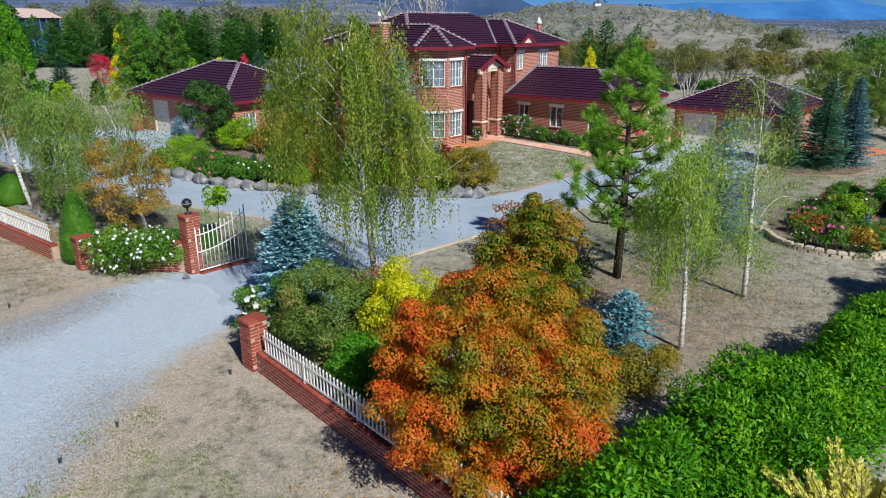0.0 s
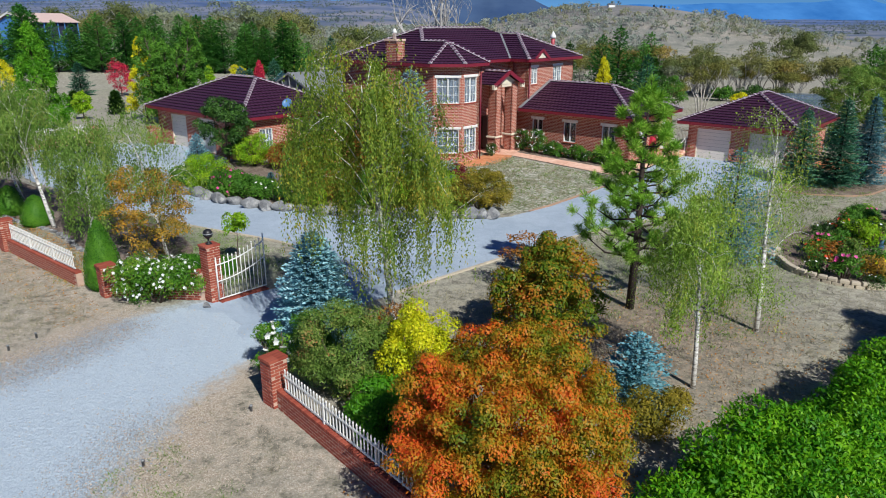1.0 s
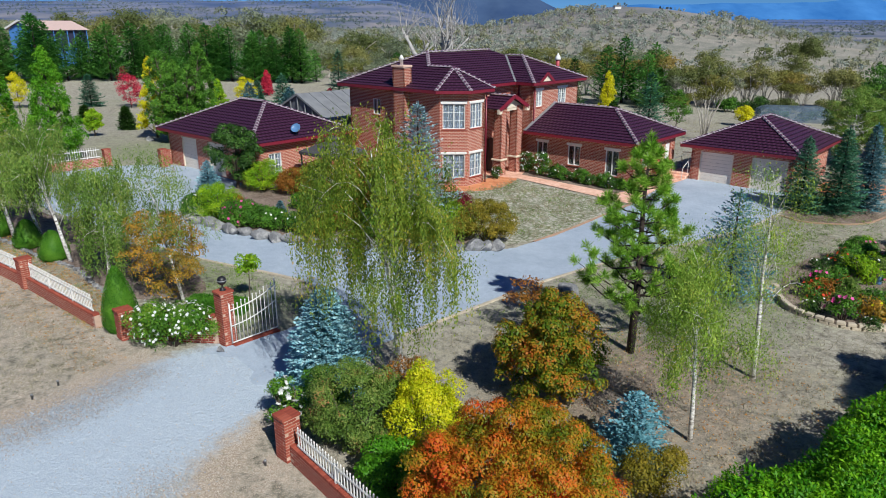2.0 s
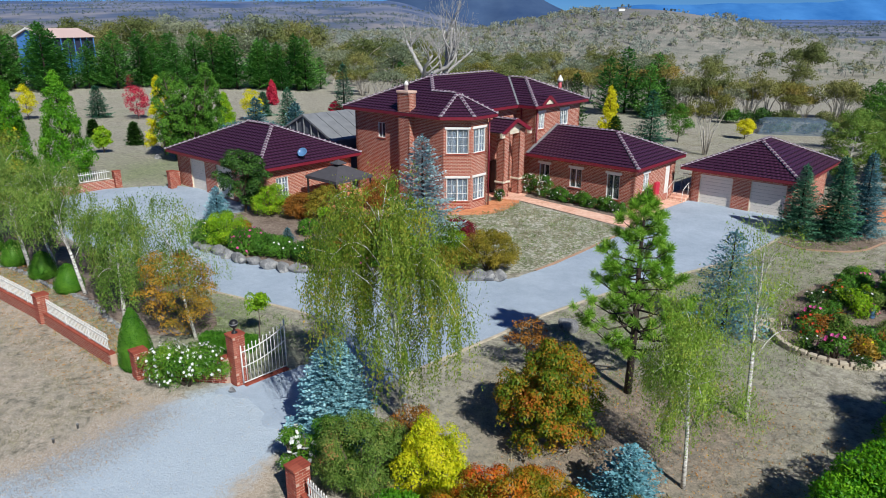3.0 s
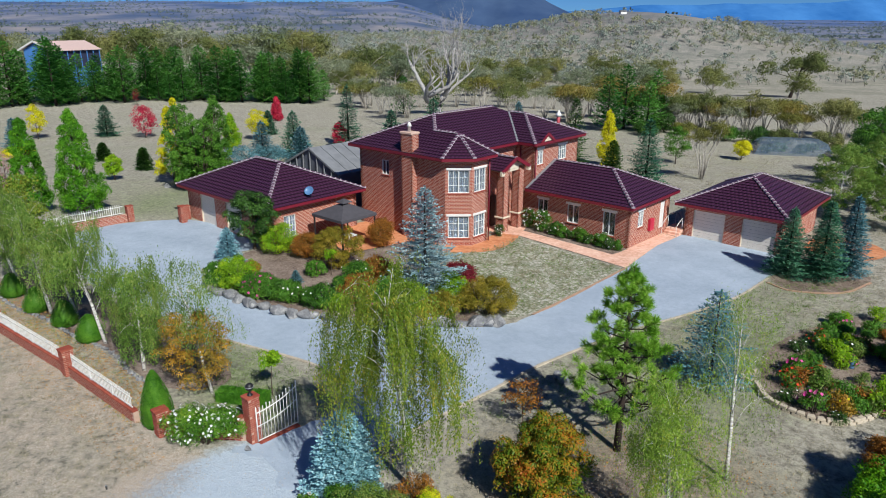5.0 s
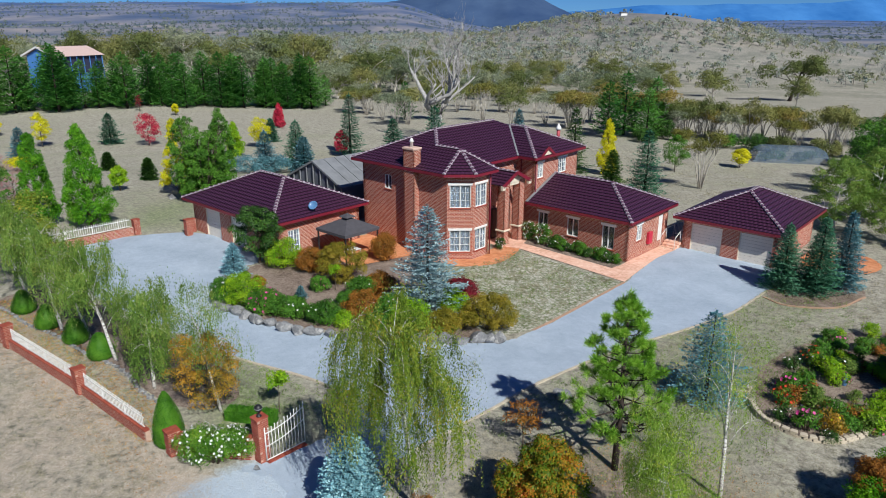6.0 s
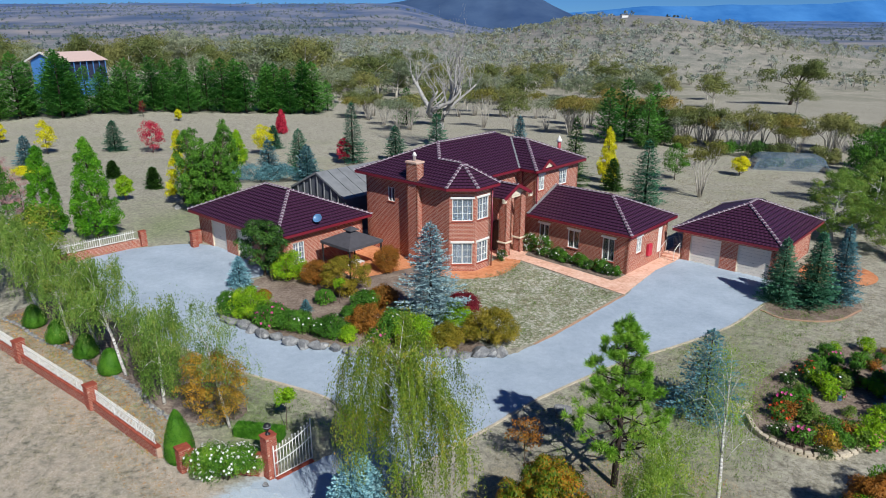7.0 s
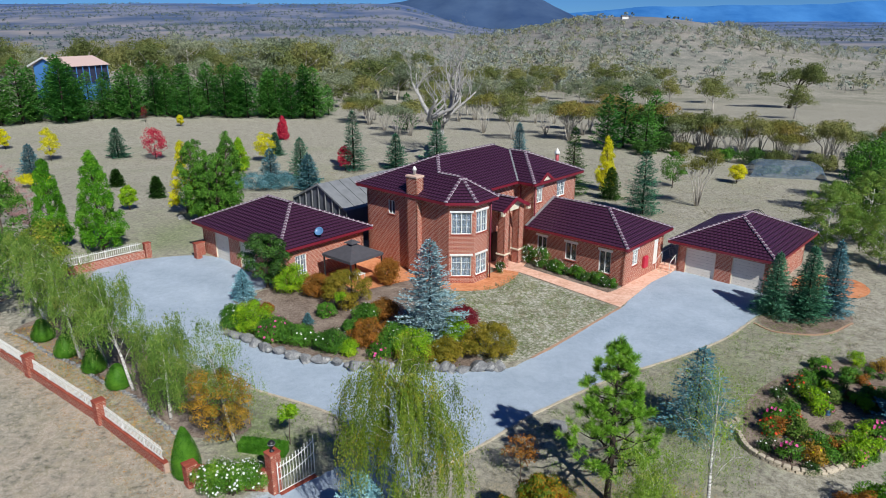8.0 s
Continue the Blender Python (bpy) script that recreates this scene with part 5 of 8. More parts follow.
plant(spruce(15, 3.4, 1.38, L_BLUE, 230, 12, 0.09, 0.02, 0.7, 1.3), "blue_spruce", -3.97, 17.5, "dense pale blue spruce beside the gate")
plant(arching(16, 8.8, 2.9, L_WILLOW, M_BIRCH, 21, 190, 9, 105, 0.07, 0.1, 0.6, 0.5, 1.45, 0.8, 0.32, 0.9, (-0.7, -0.45)), "weeping_birch", -1.8, 18.1, "large weeping birch with white limbs and trailing yellow-green leaves")
plant(broadleaf(17, 2.2, 2.1, 0.1, 3.6, 0.07, 150, 0.28, 30000, 0.085, L_COPPER, droop=0.5, top_heavy=2.2, shell=0.35), "copper_tree", 2.5, 17.4, "small dense tree turning from green to copper")
plant(tuft_pine(18, 7.3, 1.95, L_PINE, 64, 0.22, 0.3, 110), "pine", 5.65, 20.9, "open young pine with long bright needles")
plant(arching(19, 5.9, 1.9, L_BIRCH, M_BIRCH, 20, 190, 6, 44, 0.056, 0.062, 0.28, 1.2, 0.15, 0.9, 0.3, 1.3), "silver_birch", 6.05, 15.75, "slender silver birch with thin yellow-green leaves", rz=40, group="birches by the drive")
plant(arching(20, 7.1, 1.6, L_BIRCH, M_BIRCH, 14, 70, 5, 26, 0.056, 0.075, 0.3, 1.2, 0.15, 1.3, 0.34, 0.4), "silver_birch", 9.15, 19.35, "nearly bare silver birch with white forked trunk", group="birches by the drive")
plant(spruce(21, 2.0, 1.2, L_BLUEDEEP, 56, 10, 0.085, 0.02, 0.75, ragged=0.3), "small_blue_spruce", 4.2, 14.7, "small spreading blue spruce")
plant(bush(22, 0.95, 0.8, 1.15, 30, 0.3, 6000, 0.07, L_OLIVE, 0.4), "olive_shrub", 4.5, 13.7, "low olive-brown shrub beside the hedge", "shrub")
plant(broadleaf(23, 0.9, 0.9, 0.9, 2.3, 0.035, 30, 0.2, 1100, 0.09, L_RUST, shell=0.1), "copper_sapling", 2.2, 22.0, "thin copper-leaved sapling leaning on a stake")
plant(spruce(24, 4.5, 2.1, L_TEAL, 84, 9, 0.11, 0.03, 0.8, 0.8), "blue_spruce", 10.9, 26.4, "blue spruce with browning tips behind the birch")
plant(spruce(25, 5.8, 2.2, L_TEAL, 190, 10, 0.12, 0.02), "blue_spruce", 21.9, 26.6, "tall dense teal spruce beside the rose bed")


def hedge(name, pts, half, h, n, seed, label):
    """Unclipped shrubs along a line, one thing: a leafy mass with lumps."""
    rng = np.random.default_rng(seed)
    c, r = [], []
    for i in range(520):
        f = rng.random() * (len(pts) - 1)
        k = min(int(f), len(pts) - 2)
        g = f - k
        x = pts[k][0] * (1 - g) + pts[k + 1][0] * g
        y = pts[k][1] * (1 - g) + pts[k + 1][1] * g
        a, w = rng.random() * 2 * math.pi, half * math.sqrt(rng.random())
        x, y = x + math.cos(a) * w, y + math.sin(a) * w
        top = h * (0.83 + 0.11 * math.sin(x * 1.1 + y * 0.7) + 0.08 * math.sin(x * 2.9 - y * 2.3)) * (1 - 0.35 * (w / half) ** 3)
        z = top - 0.42 - (rng.random() ** 2) * (top - 0.7)
        c.append((x, y, gz(x, y) + z))
        r.append(rng.uniform(0.32, 0.55))
    x0, y0 = pts[0]
    c = np.array(c) - np.array([x0, y0, 0])
    q = clump_leaves(rng, c, np.array(r), n, 0.104, 0.9, 0.4, 0.0, 0.3, 0.42)
    root = thing(name, x0, y0, 0, label, "hedge")
    link_mesh("foliage", quads_mesh("foliage", q, L_HEDGE), None, root)
    bm = bmesh.new()
    for i in range(26):
        f = (i + 0.5) / 26 * (len(pts) - 1)
        k = min(int(f), len(pts) - 2)
        g = f - k
        x, y = pts[k][0] * (1 - g) + pts[k + 1][0] * g - x0 + rng.normal(0, 0.5), pts[k][1] * (1 - g) + pts[k + 1][1] * g - y0 + rng.normal(0, 0.5)
        z = gz(x + x0, y + y0)
        tube(bm, [(x, y, z - 0.1), (x + rng.normal(0, 0.2), y + rng.normal(0, 0.2), z + h * 0.35), (x + rng.normal(0, 0.4), y + rng.normal(0, 0.4), z + h * 0.6)], [0.05, 0.035, 0.01], 5)
    part("stem", bm, M_TRUNK, root)


hedge("laurel_hedge", [(2.25, 7.5), (4.6, 9.85), (7.4, 11.95), (10.4, 13.85), (13.5, 16.85), (16.4, 20.2)], 1.15, 2.5, 210000, 31, "broad unclipped glossy green laurel hedge")


plant(bush(35, 1.3, 1.2, 2.5, 70, 0.3, 14000, 0.085, L_RUST, 0.5, 0.3), "rust_shrub", 14.5, 18.6, "orange-brown shrub at the end of the hedge", "shrub")


def golden_sprays():
    rng = np.random.default_rng(33)
    root = thing("golden_conifer", 6.25, 8.2, gz(6.25, 8.2), "golden feathery conifer with arching sprays", "shrub")
    P, A, S = [], [], []
    for i in range(60):
        az, el = rng.random() * 2 * math.pi, rng.uniform(0.6, 1.3)
        d = np.array([math.cos(az) * math.cos(el), math.sin(az) * math.cos(el), math.sin(el)])
        ln = rng.uniform(1.3, 2.25)
        side = unit(np.cross(d, [0, 0, 1]))
        bm = bmesh.new()
        tube(bm, [(0, 0, 0), tuple(d * ln * 0.5), tuple(d * ln * 0.95 - np.array([0, 0, 0.12]))], [0.03, 0.015, 0.005], 4)
        part("stem", bm, M_TRUNK, root)
        for j in range(26):
            s = 0.3 + 0.7 * j / 26
            b = d * ln * s - np.array([0, 0, 0.15 * s * s])
            for sg in (-1, 1):
                tw = 0.34 * (1.1 - s) + 0.05
                for w in range(6):
                    P.append(b + (side * sg * 0.8 + d * 0.7) * tw * (w + rng.random()) / 6)
                    A.append(d + side * sg * rng.uniform(0.1, 0.8) + rng.normal(0, 0.15, 3))
                    S.append(rng.uniform(0.05, 0.1))
    P, A, S = np.array(P), np.array(A), np.array(S)
    link_mesh("foliage", quads_mesh("foliage", kites(rng, P, A, unit(rand_dirs(rng, len(P)) + np.array([0, 0, 1.0])), S, S * 0.5), L_GOLDEN), None, root)


golden_sprays()

# ---------------------------------------------------------------- island bed and house planting
ISLAND = [
    (41, 0.95, 0.9, 1.15, L_LIME, -13.3, 35.6, "lime_shrub", "rounded lime-green shrub on the rockery", None),
    (42, 0.8, 0.7, 0.8, L_GREEN, -11.9, 34.6, "rose_bush", "rose bush with pink blooms at the rockery edge", (L_PINK, 44, 0.1)),
    (43, 0.75, 0.7, 0.7, L_GREEN, -14.6, 36.0, "rose_bush", "low rose bush with white blooms", (L_PETAL, 24, 0.08)),
    (44, 0.85, 0.8, 0.65, L_GREEN, -10.6, 34.4, "green_shrub", "low bright green shrub by the rocks", None),
    (45, 0.95, 0.95, 1.2, L_LIME, -12.7, 42.3, "lime_shrub", "round yellow-green shrub by the garage window", None),
    (46, 1.3, 1.2, 1.55, L_OLIVE, -8.2, 40.0, "weeping_maple", "wide weeping maple in olive and rust", None),
    (47, 0.8, 0.7, 0.95, L_RUST, -10.6, 41.6, "rust_shrub", "rust-red weeping shrub beside the maple", None),
    (48, 0.95, 0.9, 0.95, L_RUST, -5.95, 34.4, "rust_shrub", "rounded rusty brown shrub above the rocks", None),
    (49, 0.8, 0.75, 1.0, L_GREEN, -4.3, 33.6, "rose_bush", "rose bush with white and pink blooms", (L_PETAL, 14, 0.09)),
    (50, 0.9, 0.85, 1.1, L_LIME, -3.2, 33.0, "green_shrub", "bright green shrub beneath the spruce", None),
    (51, 0.75, 0.7, 0.75, L_GREEN, -8.1, 33.5, "rose_bush", "white flowering rose bush", (L_PETAL, 30, 0.07)),
    (52, 0.8, 0.75, 1.05, L_WINE, -0.45, 37.0, "wine_shrub", "wine-red shrub at the lawn edge", None),
    (53, 1.25, 1.1, 1.25, L_OLIVE, 1.15, 33.7, "golden_shrub", "large mounded golden-olive shrub", None),
    (54, 0.7, 0.7, 0.85, L_OLIVE, -1.3, 32.9, "golden_shrub", "golden-olive shrub above the rocks", None),
    (55, 0.7, 0.7, 0.8, L_RUST, -5.6, 38.2, "rust_shrub", "small rust-coloured shrub in the mulch", None),
    (56, 0.7, 0.6, 0.7, L_GREEN, -6.6, 37.6, "rose_bush", "low rose bush with white flowers", (L_PETAL, 20, 0.07)),
    (57, 0.7, 0.6, 1.2, L_RUST, -6.0, 44.4, "bronze_shrub", "bronze twiggy shrub against the house wall", None),
    (58, 0.75, 0.7, 1.0, L_LIME, -0.9, 35.2, "yellow_rose", "tall rose with yellow-green leaves", (L_PETAL, 10, 0.08)),
]
for sd, rx, ry, hh, mt, x, y, nm, lb, fl in ISLAND:
    fine = mt in (L_OLIVE, L_RUST, L_WINE)
    plant(bush(sd, rx * 1.5, ry * 1.5, hh * 1.8, 120 if fine else 70, 0.28 if fine else 0.32, int(9000 * rx + 6000) if fine else 9500, 0.085 if fine else 0.09, mt, 0.5, 0.3 if fine else 0.1, fl), nm, x, y, lb, "shrub")
plant(spruce(60, 6.8, 2.5, L_SILVER, 115, 11, 0.135, 0.03, 0.8, 0.95, ragged=0.1), "silver_spruce", -2.35, 34.9, "tall silver-blue spruce with ragged boughs in the island bed")
plant(spruce(61, 2.2, 1.0, L_BLUE, 90, 8, 0.10, 0.02), "blue_spruce", -15.6, 40.6, "small pale blue spruce beside the gravel court")
plant(spruce(62, 0.75, 0.38, L_TEAL, 50, 6, 0.07, 0.02), "dwarf_spruce", -10.3, 37.0, "dwarf blue spruce in bare mulch")
plant(broadleaf(63, 2.1, 2.1, 0.5, 4.3, 0.11, 60, 0.45, 12000, 0.13, L_DARK, droop=0.2), "round_tree", -14.6, 43.0, "rounded dark green tree in front of the garage")
plant(spruce(64, 4.5, 1.5, L_DEEP, 150, 9, 0.12, 0.02), "green_spruce", 20.7, 41.2, "dense dark green spruce beside the garage", group="garage spruces")
plant(spruce(65, 5.2, 1.7, L_DEEP, 160, 9, 0.12, 0.02), "green_spruce", 22.6, 40.6, "dense dark green spruce beside the garage", rz=70, group="garage spruces")
plant(spruce(66, 5.3, 1.4, L_TEAL, 160, 9, 0.12, 0.02), "blue_spruce", 24.8, 41.6, "tall slim teal spruce beside the garage", group="garage spruces")

# ---------------------------------------------------------------- along the street fence
for i, (x, y, s) in enumerate(((-21.95, 31.3, 1.0), (-17.4, 28.1, 0.95), (-19.9, 30.4, 0.85), (-25.6, 34.6, 1.0))):
    plant(arching(70 + i, 6.3, 2.2, L_FENCEBIRCH, M_BIRCH, 15, 150, 6, 40, 0.09, 0.085, 0.36, 1.5, 0.3, 0.95, 0.32, 0.5, (-1.0 - 0.2 * i, 0.3)), "silver_birch", x, y, "white-trunked birch in the mulched strip behind the fence", scale=s, group="fence birches")
LOWER = broadleaf(175, 1.9, 1.7, 0.3, 4.3, 0.02, 84, 0.32, 11000, 0.08, L_AMBER, droop=0.5, top_heavy=1.2, shell=0.2)[1][1]
LOWER.transform(Matrix.Translation((-0.5, 0.1, 0)))
plant(arching(75, 5.9, 1.9, L_FENCEBIRCH, M_BIRCH, 17, 80, 5, 24, 0.07, 0.06, 0.35, 1.6, 0.4, 0.95, 0.3, 0.6, (-1.0, 0.3)) + [("lower_crown", LOWER)], "amber_birch", -10.7, 23.9, "weeping birch turning amber and orange")
plant(arching(76, 5.4, 1.7, L_FENCEBIRCH, M_BIRCH, 14, 120, 8, 60, 0.085, 0.08, 0.7, 0.3, 0.4, 0.7, 0.36, 0.4), "weeping_birch", -14.4, 25.6, "weeping green birch by the fence")
BALL = shaped(77, [(0.5, 0.0), (0.74, 0.25), (0.72, 0.6), (0.52, 1.05), (0.28, 1.4), (0.04, 1.55)], 6000, 0.05, L_TOPIARY)
for x, y in ((-25.4, 33.5), (-22.9, 31.6), (-20.45, 30.0), (-18.3, 28.4)):
    plant(BALL, "clipped_shrub", x, y, "neatly clipped rounded green shrub", "shrub", rz=x * 40, scale=0.86, group="clipped shrubs")
plant(shaped(78, [(0.45, 0.0), (0.68, 0.3), (0.66, 0.9), (0.5, 1.5), (0.25, 2.1), (0.03, 2.42)], 10000, 0.05, L_TOPIARY), "topiary_cone", -11.9, 21.4, "smooth clipped green topiary cone at the fence end", "shrub", scale=(0.86, 0.86, 0.97))
plant(bush(79, 1.75, 0.75, 1.6, 64, 0.32, 16000, 0.075, L_ROSE, 0.5, 0.1, (L_PETAL, 330, 0.065)), "white_rose_hedge", -9.65, 20.3, "rose bushes full of white blooms against the brick wall", "shrub", rz=8)
plant(bush(80, 0.6, 0.6, 1.55, 22, 0.24, 3600, 0.07, L_ROSE, 0.5, 0.1, (L_PETAL, 46, 0.1), True), "white_rose", -4.75, 15.75, "white rose leaning over the drive", "shrub")

# ---------------------------------------------------------------- paddock trees behind the house
def flame_tree(seed, h, r, n_clump, n_leaf, leaf, mat, stems=1, share=0.62):
    """An upright tree: clumps on rising limbs that draw in to pointed heads."""
    rng = np.random.default_rng(seed)
    bm = bmesh.new()
    c, cr = [], []
    for k in range(stems):
        az = k * 2.4 + 0.7
        off = np.array([math.cos(az), math.sin(az)]) * (r * 0.5 if stems > 1 else 0.0)
        hh = h * (1.0 if k == 0 else rng.uniform(0.72, 0.97))
        rr = r if stems == 1 else r * share
        tube(bm, [(0, 0, -0.15), (off[0] * 0.6, off[1] * 0.6, hh * 0.4), (off[0], off[1], hh * 0.92)], [0.13, 0.09, 0.02], 7)
        for j in range(n_clump // stems):
            f = ((j + rng.random()) / (n_clump // stems)) ** 0.9
            wide = rr * min(1.0, 0.62 + f / 0.35) * (1 - f) ** 0.62 if f > 0.04 else rr * 0.6
            a, q = rng.random() * 6.283, wide * math.sqrt(rng.uniform(0.3, 1.0)) * rng.uniform(0.8, 1.1)
            s0 = off * min(1, f * 1.4)
            e = (s0[0] + math.cos(a) * q, s0[1] + math.sin(a) * q, hh * (0.05 + 0.92 * f))
            c.append(e)
            cr.append(rng.uniform(0.24, 0.42) * (1.1 - 0.5 * f))
            if j % 3 == 0:
                tube(bm, [(s0[0] * 0.9, s0[1] * 0.9, max(0.2, e[2] - q * 1.1)), e], [0.03, 0.008], 4)
    q = clump_leaves(rng, np.array(c), np.array(cr), n_leaf, leaf, 1.5, 0.6, 0.1, 0.5)
    return [("trunk", bm_mesh("trunk", bm, M_TRUNK)), ("crown", quads_mesh("crown", q, mat))]


plant(flame_tree(90, 7.6, 1.75, 190, 20000, 0.13, L_POPLAR), "poplar", -34.6, 50.5, "slim upright lime-green poplar by the far fence", group="poplars")
plant(flame_tree(88, 8.3, 2.2, 240, 26000, 0.13, L_POPLAR), "poplar", -30.4, 50.2, "upright green poplar by the far fence", rz=130, group="poplars")
plant(flame_tree(91, 8.6, 3.7, 640, 60000, 0.14, L_GREEN, 9, 0.72), "broad_tree", -24.6, 60.0, "full green tree with many upright heads behind the garage")
plant(flame_tree(92, 7.4, 1.7, 90, 8000, 0.15, L_YELLOW), "yellow_tree", -28.6, 63.5, "yellow-leaved tree behind the garage")
for sd, x, y, hh, rr, mt, nm, lb in (
        (93, -62.5, 96.4, 5.2, 1.7, L_YELLOW, "yellow_tree", "bright yellow paddock tree"), (94, -47.6, 98.6, 5.2, 2.2, L_CRIMSON, "crimson_tree", "crimson maple in the paddock"),
        (95, -33.6, 119.7, 4.2, 1.2, L_CRIMSON, "crimson_tree", "small crimson tree far in the paddock"), (96, -30.4, 97.6, 4.6, 1.9, L_YELLOW, "yellow_tree", "yellow autumn tree in the paddock"),
        (97, -35.1, 64.5, 2.7, 1.0, L_LIME, "paddock_tree", "small round green paddock tree"), (98, 26.8, 87.0, 5.0, 2.0, L_GREEN, "round_tree", "round green paddock tree on a thin trunk"),
        (99, 36.4, 90.3, 2.7, 1.5, L_YELLOW, "yellow_tree", "low yellow tree beyond the paddock"), (100, 17.4, 84.0, 7.0, 1.5, L_YELLOW, "yellow_tree", "tall bright yellow tree behind the house"),
        (101, -17.6, 92.5, 3.6, 1.3, L_CRIMSON, "crimson_tree", "red tree among the spruces"), (89, -32.0, 90.5, 4.6, 1.3, L_LIME, "lime_tree", "slim yellow-green paddock tree"),
        (86, -75.9, 106.0, 3.4, 1.1, L_YELLOW, "yellow_tree", "small yellow tree far in the paddock"), (85, -58.2, 134.0, 2.4, 0.8, L_YELLOW, "yellow_tree", "small amber tree before the windbreak"), (84, -53.3, 77.3, 1.7, 2.2, L_YELLOW, "yellow_shrub", "low spreading yellow shrub in the paddock")):
    plant(flame_tree(sd, hh, rr, 110, 9000, 0.16, mt) if hh > 3.4 * rr else broadleaf(sd, rr, rr, 0.4, hh, 0.07, 60, rr * 0.24, 4200, 0.16, mt, top_heavy=1.6, n_limb=10), nm, x, y, lb)
for sd, x, y, hh, rr, mt in ((102, -54.0, 99.8, 4.6, 1.8, L_DEEP), (103, -57.2, 83.3, 4.6, 1.9, L_TEAL), (104, -35.3, 71.5, 2.4, 0.9, L_DARK), (83, -43.6, 78.7, 2.1, 0.9, L_DARK), (82, -30.6, 103.6, 3.6, 1.4, L_DEEP), (105, -21.8, 84.0, 5.8, 2.1, L_DEEP), (106, -16.4, 92.6, 8.6, 2.2, L_DEEP), (107, -10.6, 94.5, 5.2, 2.0, L_DEEP),
                             (108, -5.0, 100.5, 6.4, 2.4, L_DEEP), (109, -19.6, 78.5, 4.4, 1.8, L_TEAL), (110, 18.6, 69.5, 7.0, 2.4, L_DEEP), (111, 12.6, 80.0, 8.5, 2.2, L_DARK), (112, 16.9, 78.2, 3.8, 1.5, L_DARK), (113, 8.0, 108.0, 5.5, 1.6, L_TEAL), (114, -24.5, 79.5, 4.8, 1.8, L_TEAL)):
    plant(spruce(sd, hh, rr, mt, 110, 7, 0.2, 0.03, 0.85, 0.9, ragged=0.15), "spruce", x, y, "conifer standing in the dry paddock", group="paddock conifers")

# ---------------------------------------------------------------- far woods
GUMS = [gum(120 + i, 9.0, 4.8, L_GUM if i % 3 else L_GUMGREY, 3400, 0.36, n_clump=34) for i in range(6)]
SMALLGUMS = [gum(130 + i, 5.0, 3.4, L_GUMGREY, 54, 1.35, n_clump=9) for i in range(4)]
rg = np.random.default_rng(7)


def scatter(n, protos, x_of, name, label, group, s0=0.7, s1=1.3, keep=None):
    k = 0
    while k < n:
        x, y = x_of()
        k += 1
        if keep and not keep(x, y):
            continue
        plant(protos[rg.integers(len(protos))], name, x, y, label, rz=rg.uniform(0, 360), scale=float(rg.uniform(s0, s1)), group=group, sink=0.1)


FPINE = [spruce(140 + i, 9.5, 3.2, L_FARPINE, 72, 7, 0.34, 0.02, 0.7, 0.9, droop=-0.3, ragged=0.35) for i in range(5)]
for i in range(84):
    f = i / 83
    x, y = -120 + 86 * f + rg.normal(0, 0.7), 124 + 36 * f + rg.normal(0, 3.0)
    low = 1.08 if -115 < x < -74 else 1.0
    plant(FPINE[i % 5], "windbreak_pine", x, y, "dark green pine in the windbreak row", rz=rg.uniform(0, 360), scale=float(low * rg.choice([rg.uniform(0.6, 0.9), rg.uniform(0.9, 1.28)], p=[0.35, 0.65])), group="windbreak pines")
scatter(78, GUMS, lambda: (rg.uniform(-190, -25), rg.uniform(175, 300)), "gum_tree", "grey-green gum tree beyond the windbreak", "gums behind the windbreak", 0.9, 1.9)


def snow_gum(seed, h, r, mat, n_leaf=2600, leaf=0.3):
    """A gum of many thin pale stems that fan up to a flat-topped crown."""
    rng = np.random.default_rng(seed)
    bm = bmesh.new()
    c = []
    for j in range(9):
        az, out = j * 2.4 + rng.uniform(-0.4, 0.4), r * rng.uniform(0.3, 0.9)
        d = np.array([math.cos(az), math.sin(az), 0])
        top = d * out + np.array([0, 0, h * rng.uniform(0.66, 0.88) * (1 - 0.2 * (out / r) ** 2)])
        mid = d * out * 0.35 + np.array([0, 0, h * 0.38]) + rng.normal(0, 0.15, 3)
        tube(bm, [tuple(d * 0.12 - np.array([0, 0, 0.2])), tuple(mid), tuple(top)], [0.012 * h, 0.008 * h, 0.003 * h], 5)
        c.append(top)
        for _ in range(3):
            q = (mid + top) / 2 + np.array([rng.normal(0, 0.22) * r, rng.normal(0, 0.22) * r, h * rng.uniform(0.12, 0.32)])
            tube(bm, [tuple((mid + top) / 2), tuple(q)], [0.005 * h, 0.002 * h], 4)
            c.append(q)
    c = np.array(c)
    c[:, 2] = np.minimum(c[:, 2], h * 0.92)
    q = clump_leaves(rng, c, r * rng.uniform(0.24, 0.42, len(c)), n_leaf, leaf, 0.55, 0.5, 0.2, 0.6)
    return [("trunk", bm_mesh("trunk", bm, M_GUMBARK)), ("crown", quads_mesh("crown", q, mat))]


BELT = [snow_gum(160, 7.5, 3.6, L_GUM), snow_gum(161, 7.0, 3.4, L_OCHRE), snow_gum(162, 6.5, 3.2, L_GUM), snow_gum(163, 8.0, 3.2, L_OCHRE, 1900), snow_gum(164, 6.0, 3.0, L_GUMGREY, 1300)]


def belt_spot():
    f = rg.random()
    return 32 + 36 * f + rg.normal(0, 2.0), 123 - 20 * f + rg.normal(0, 3.0)


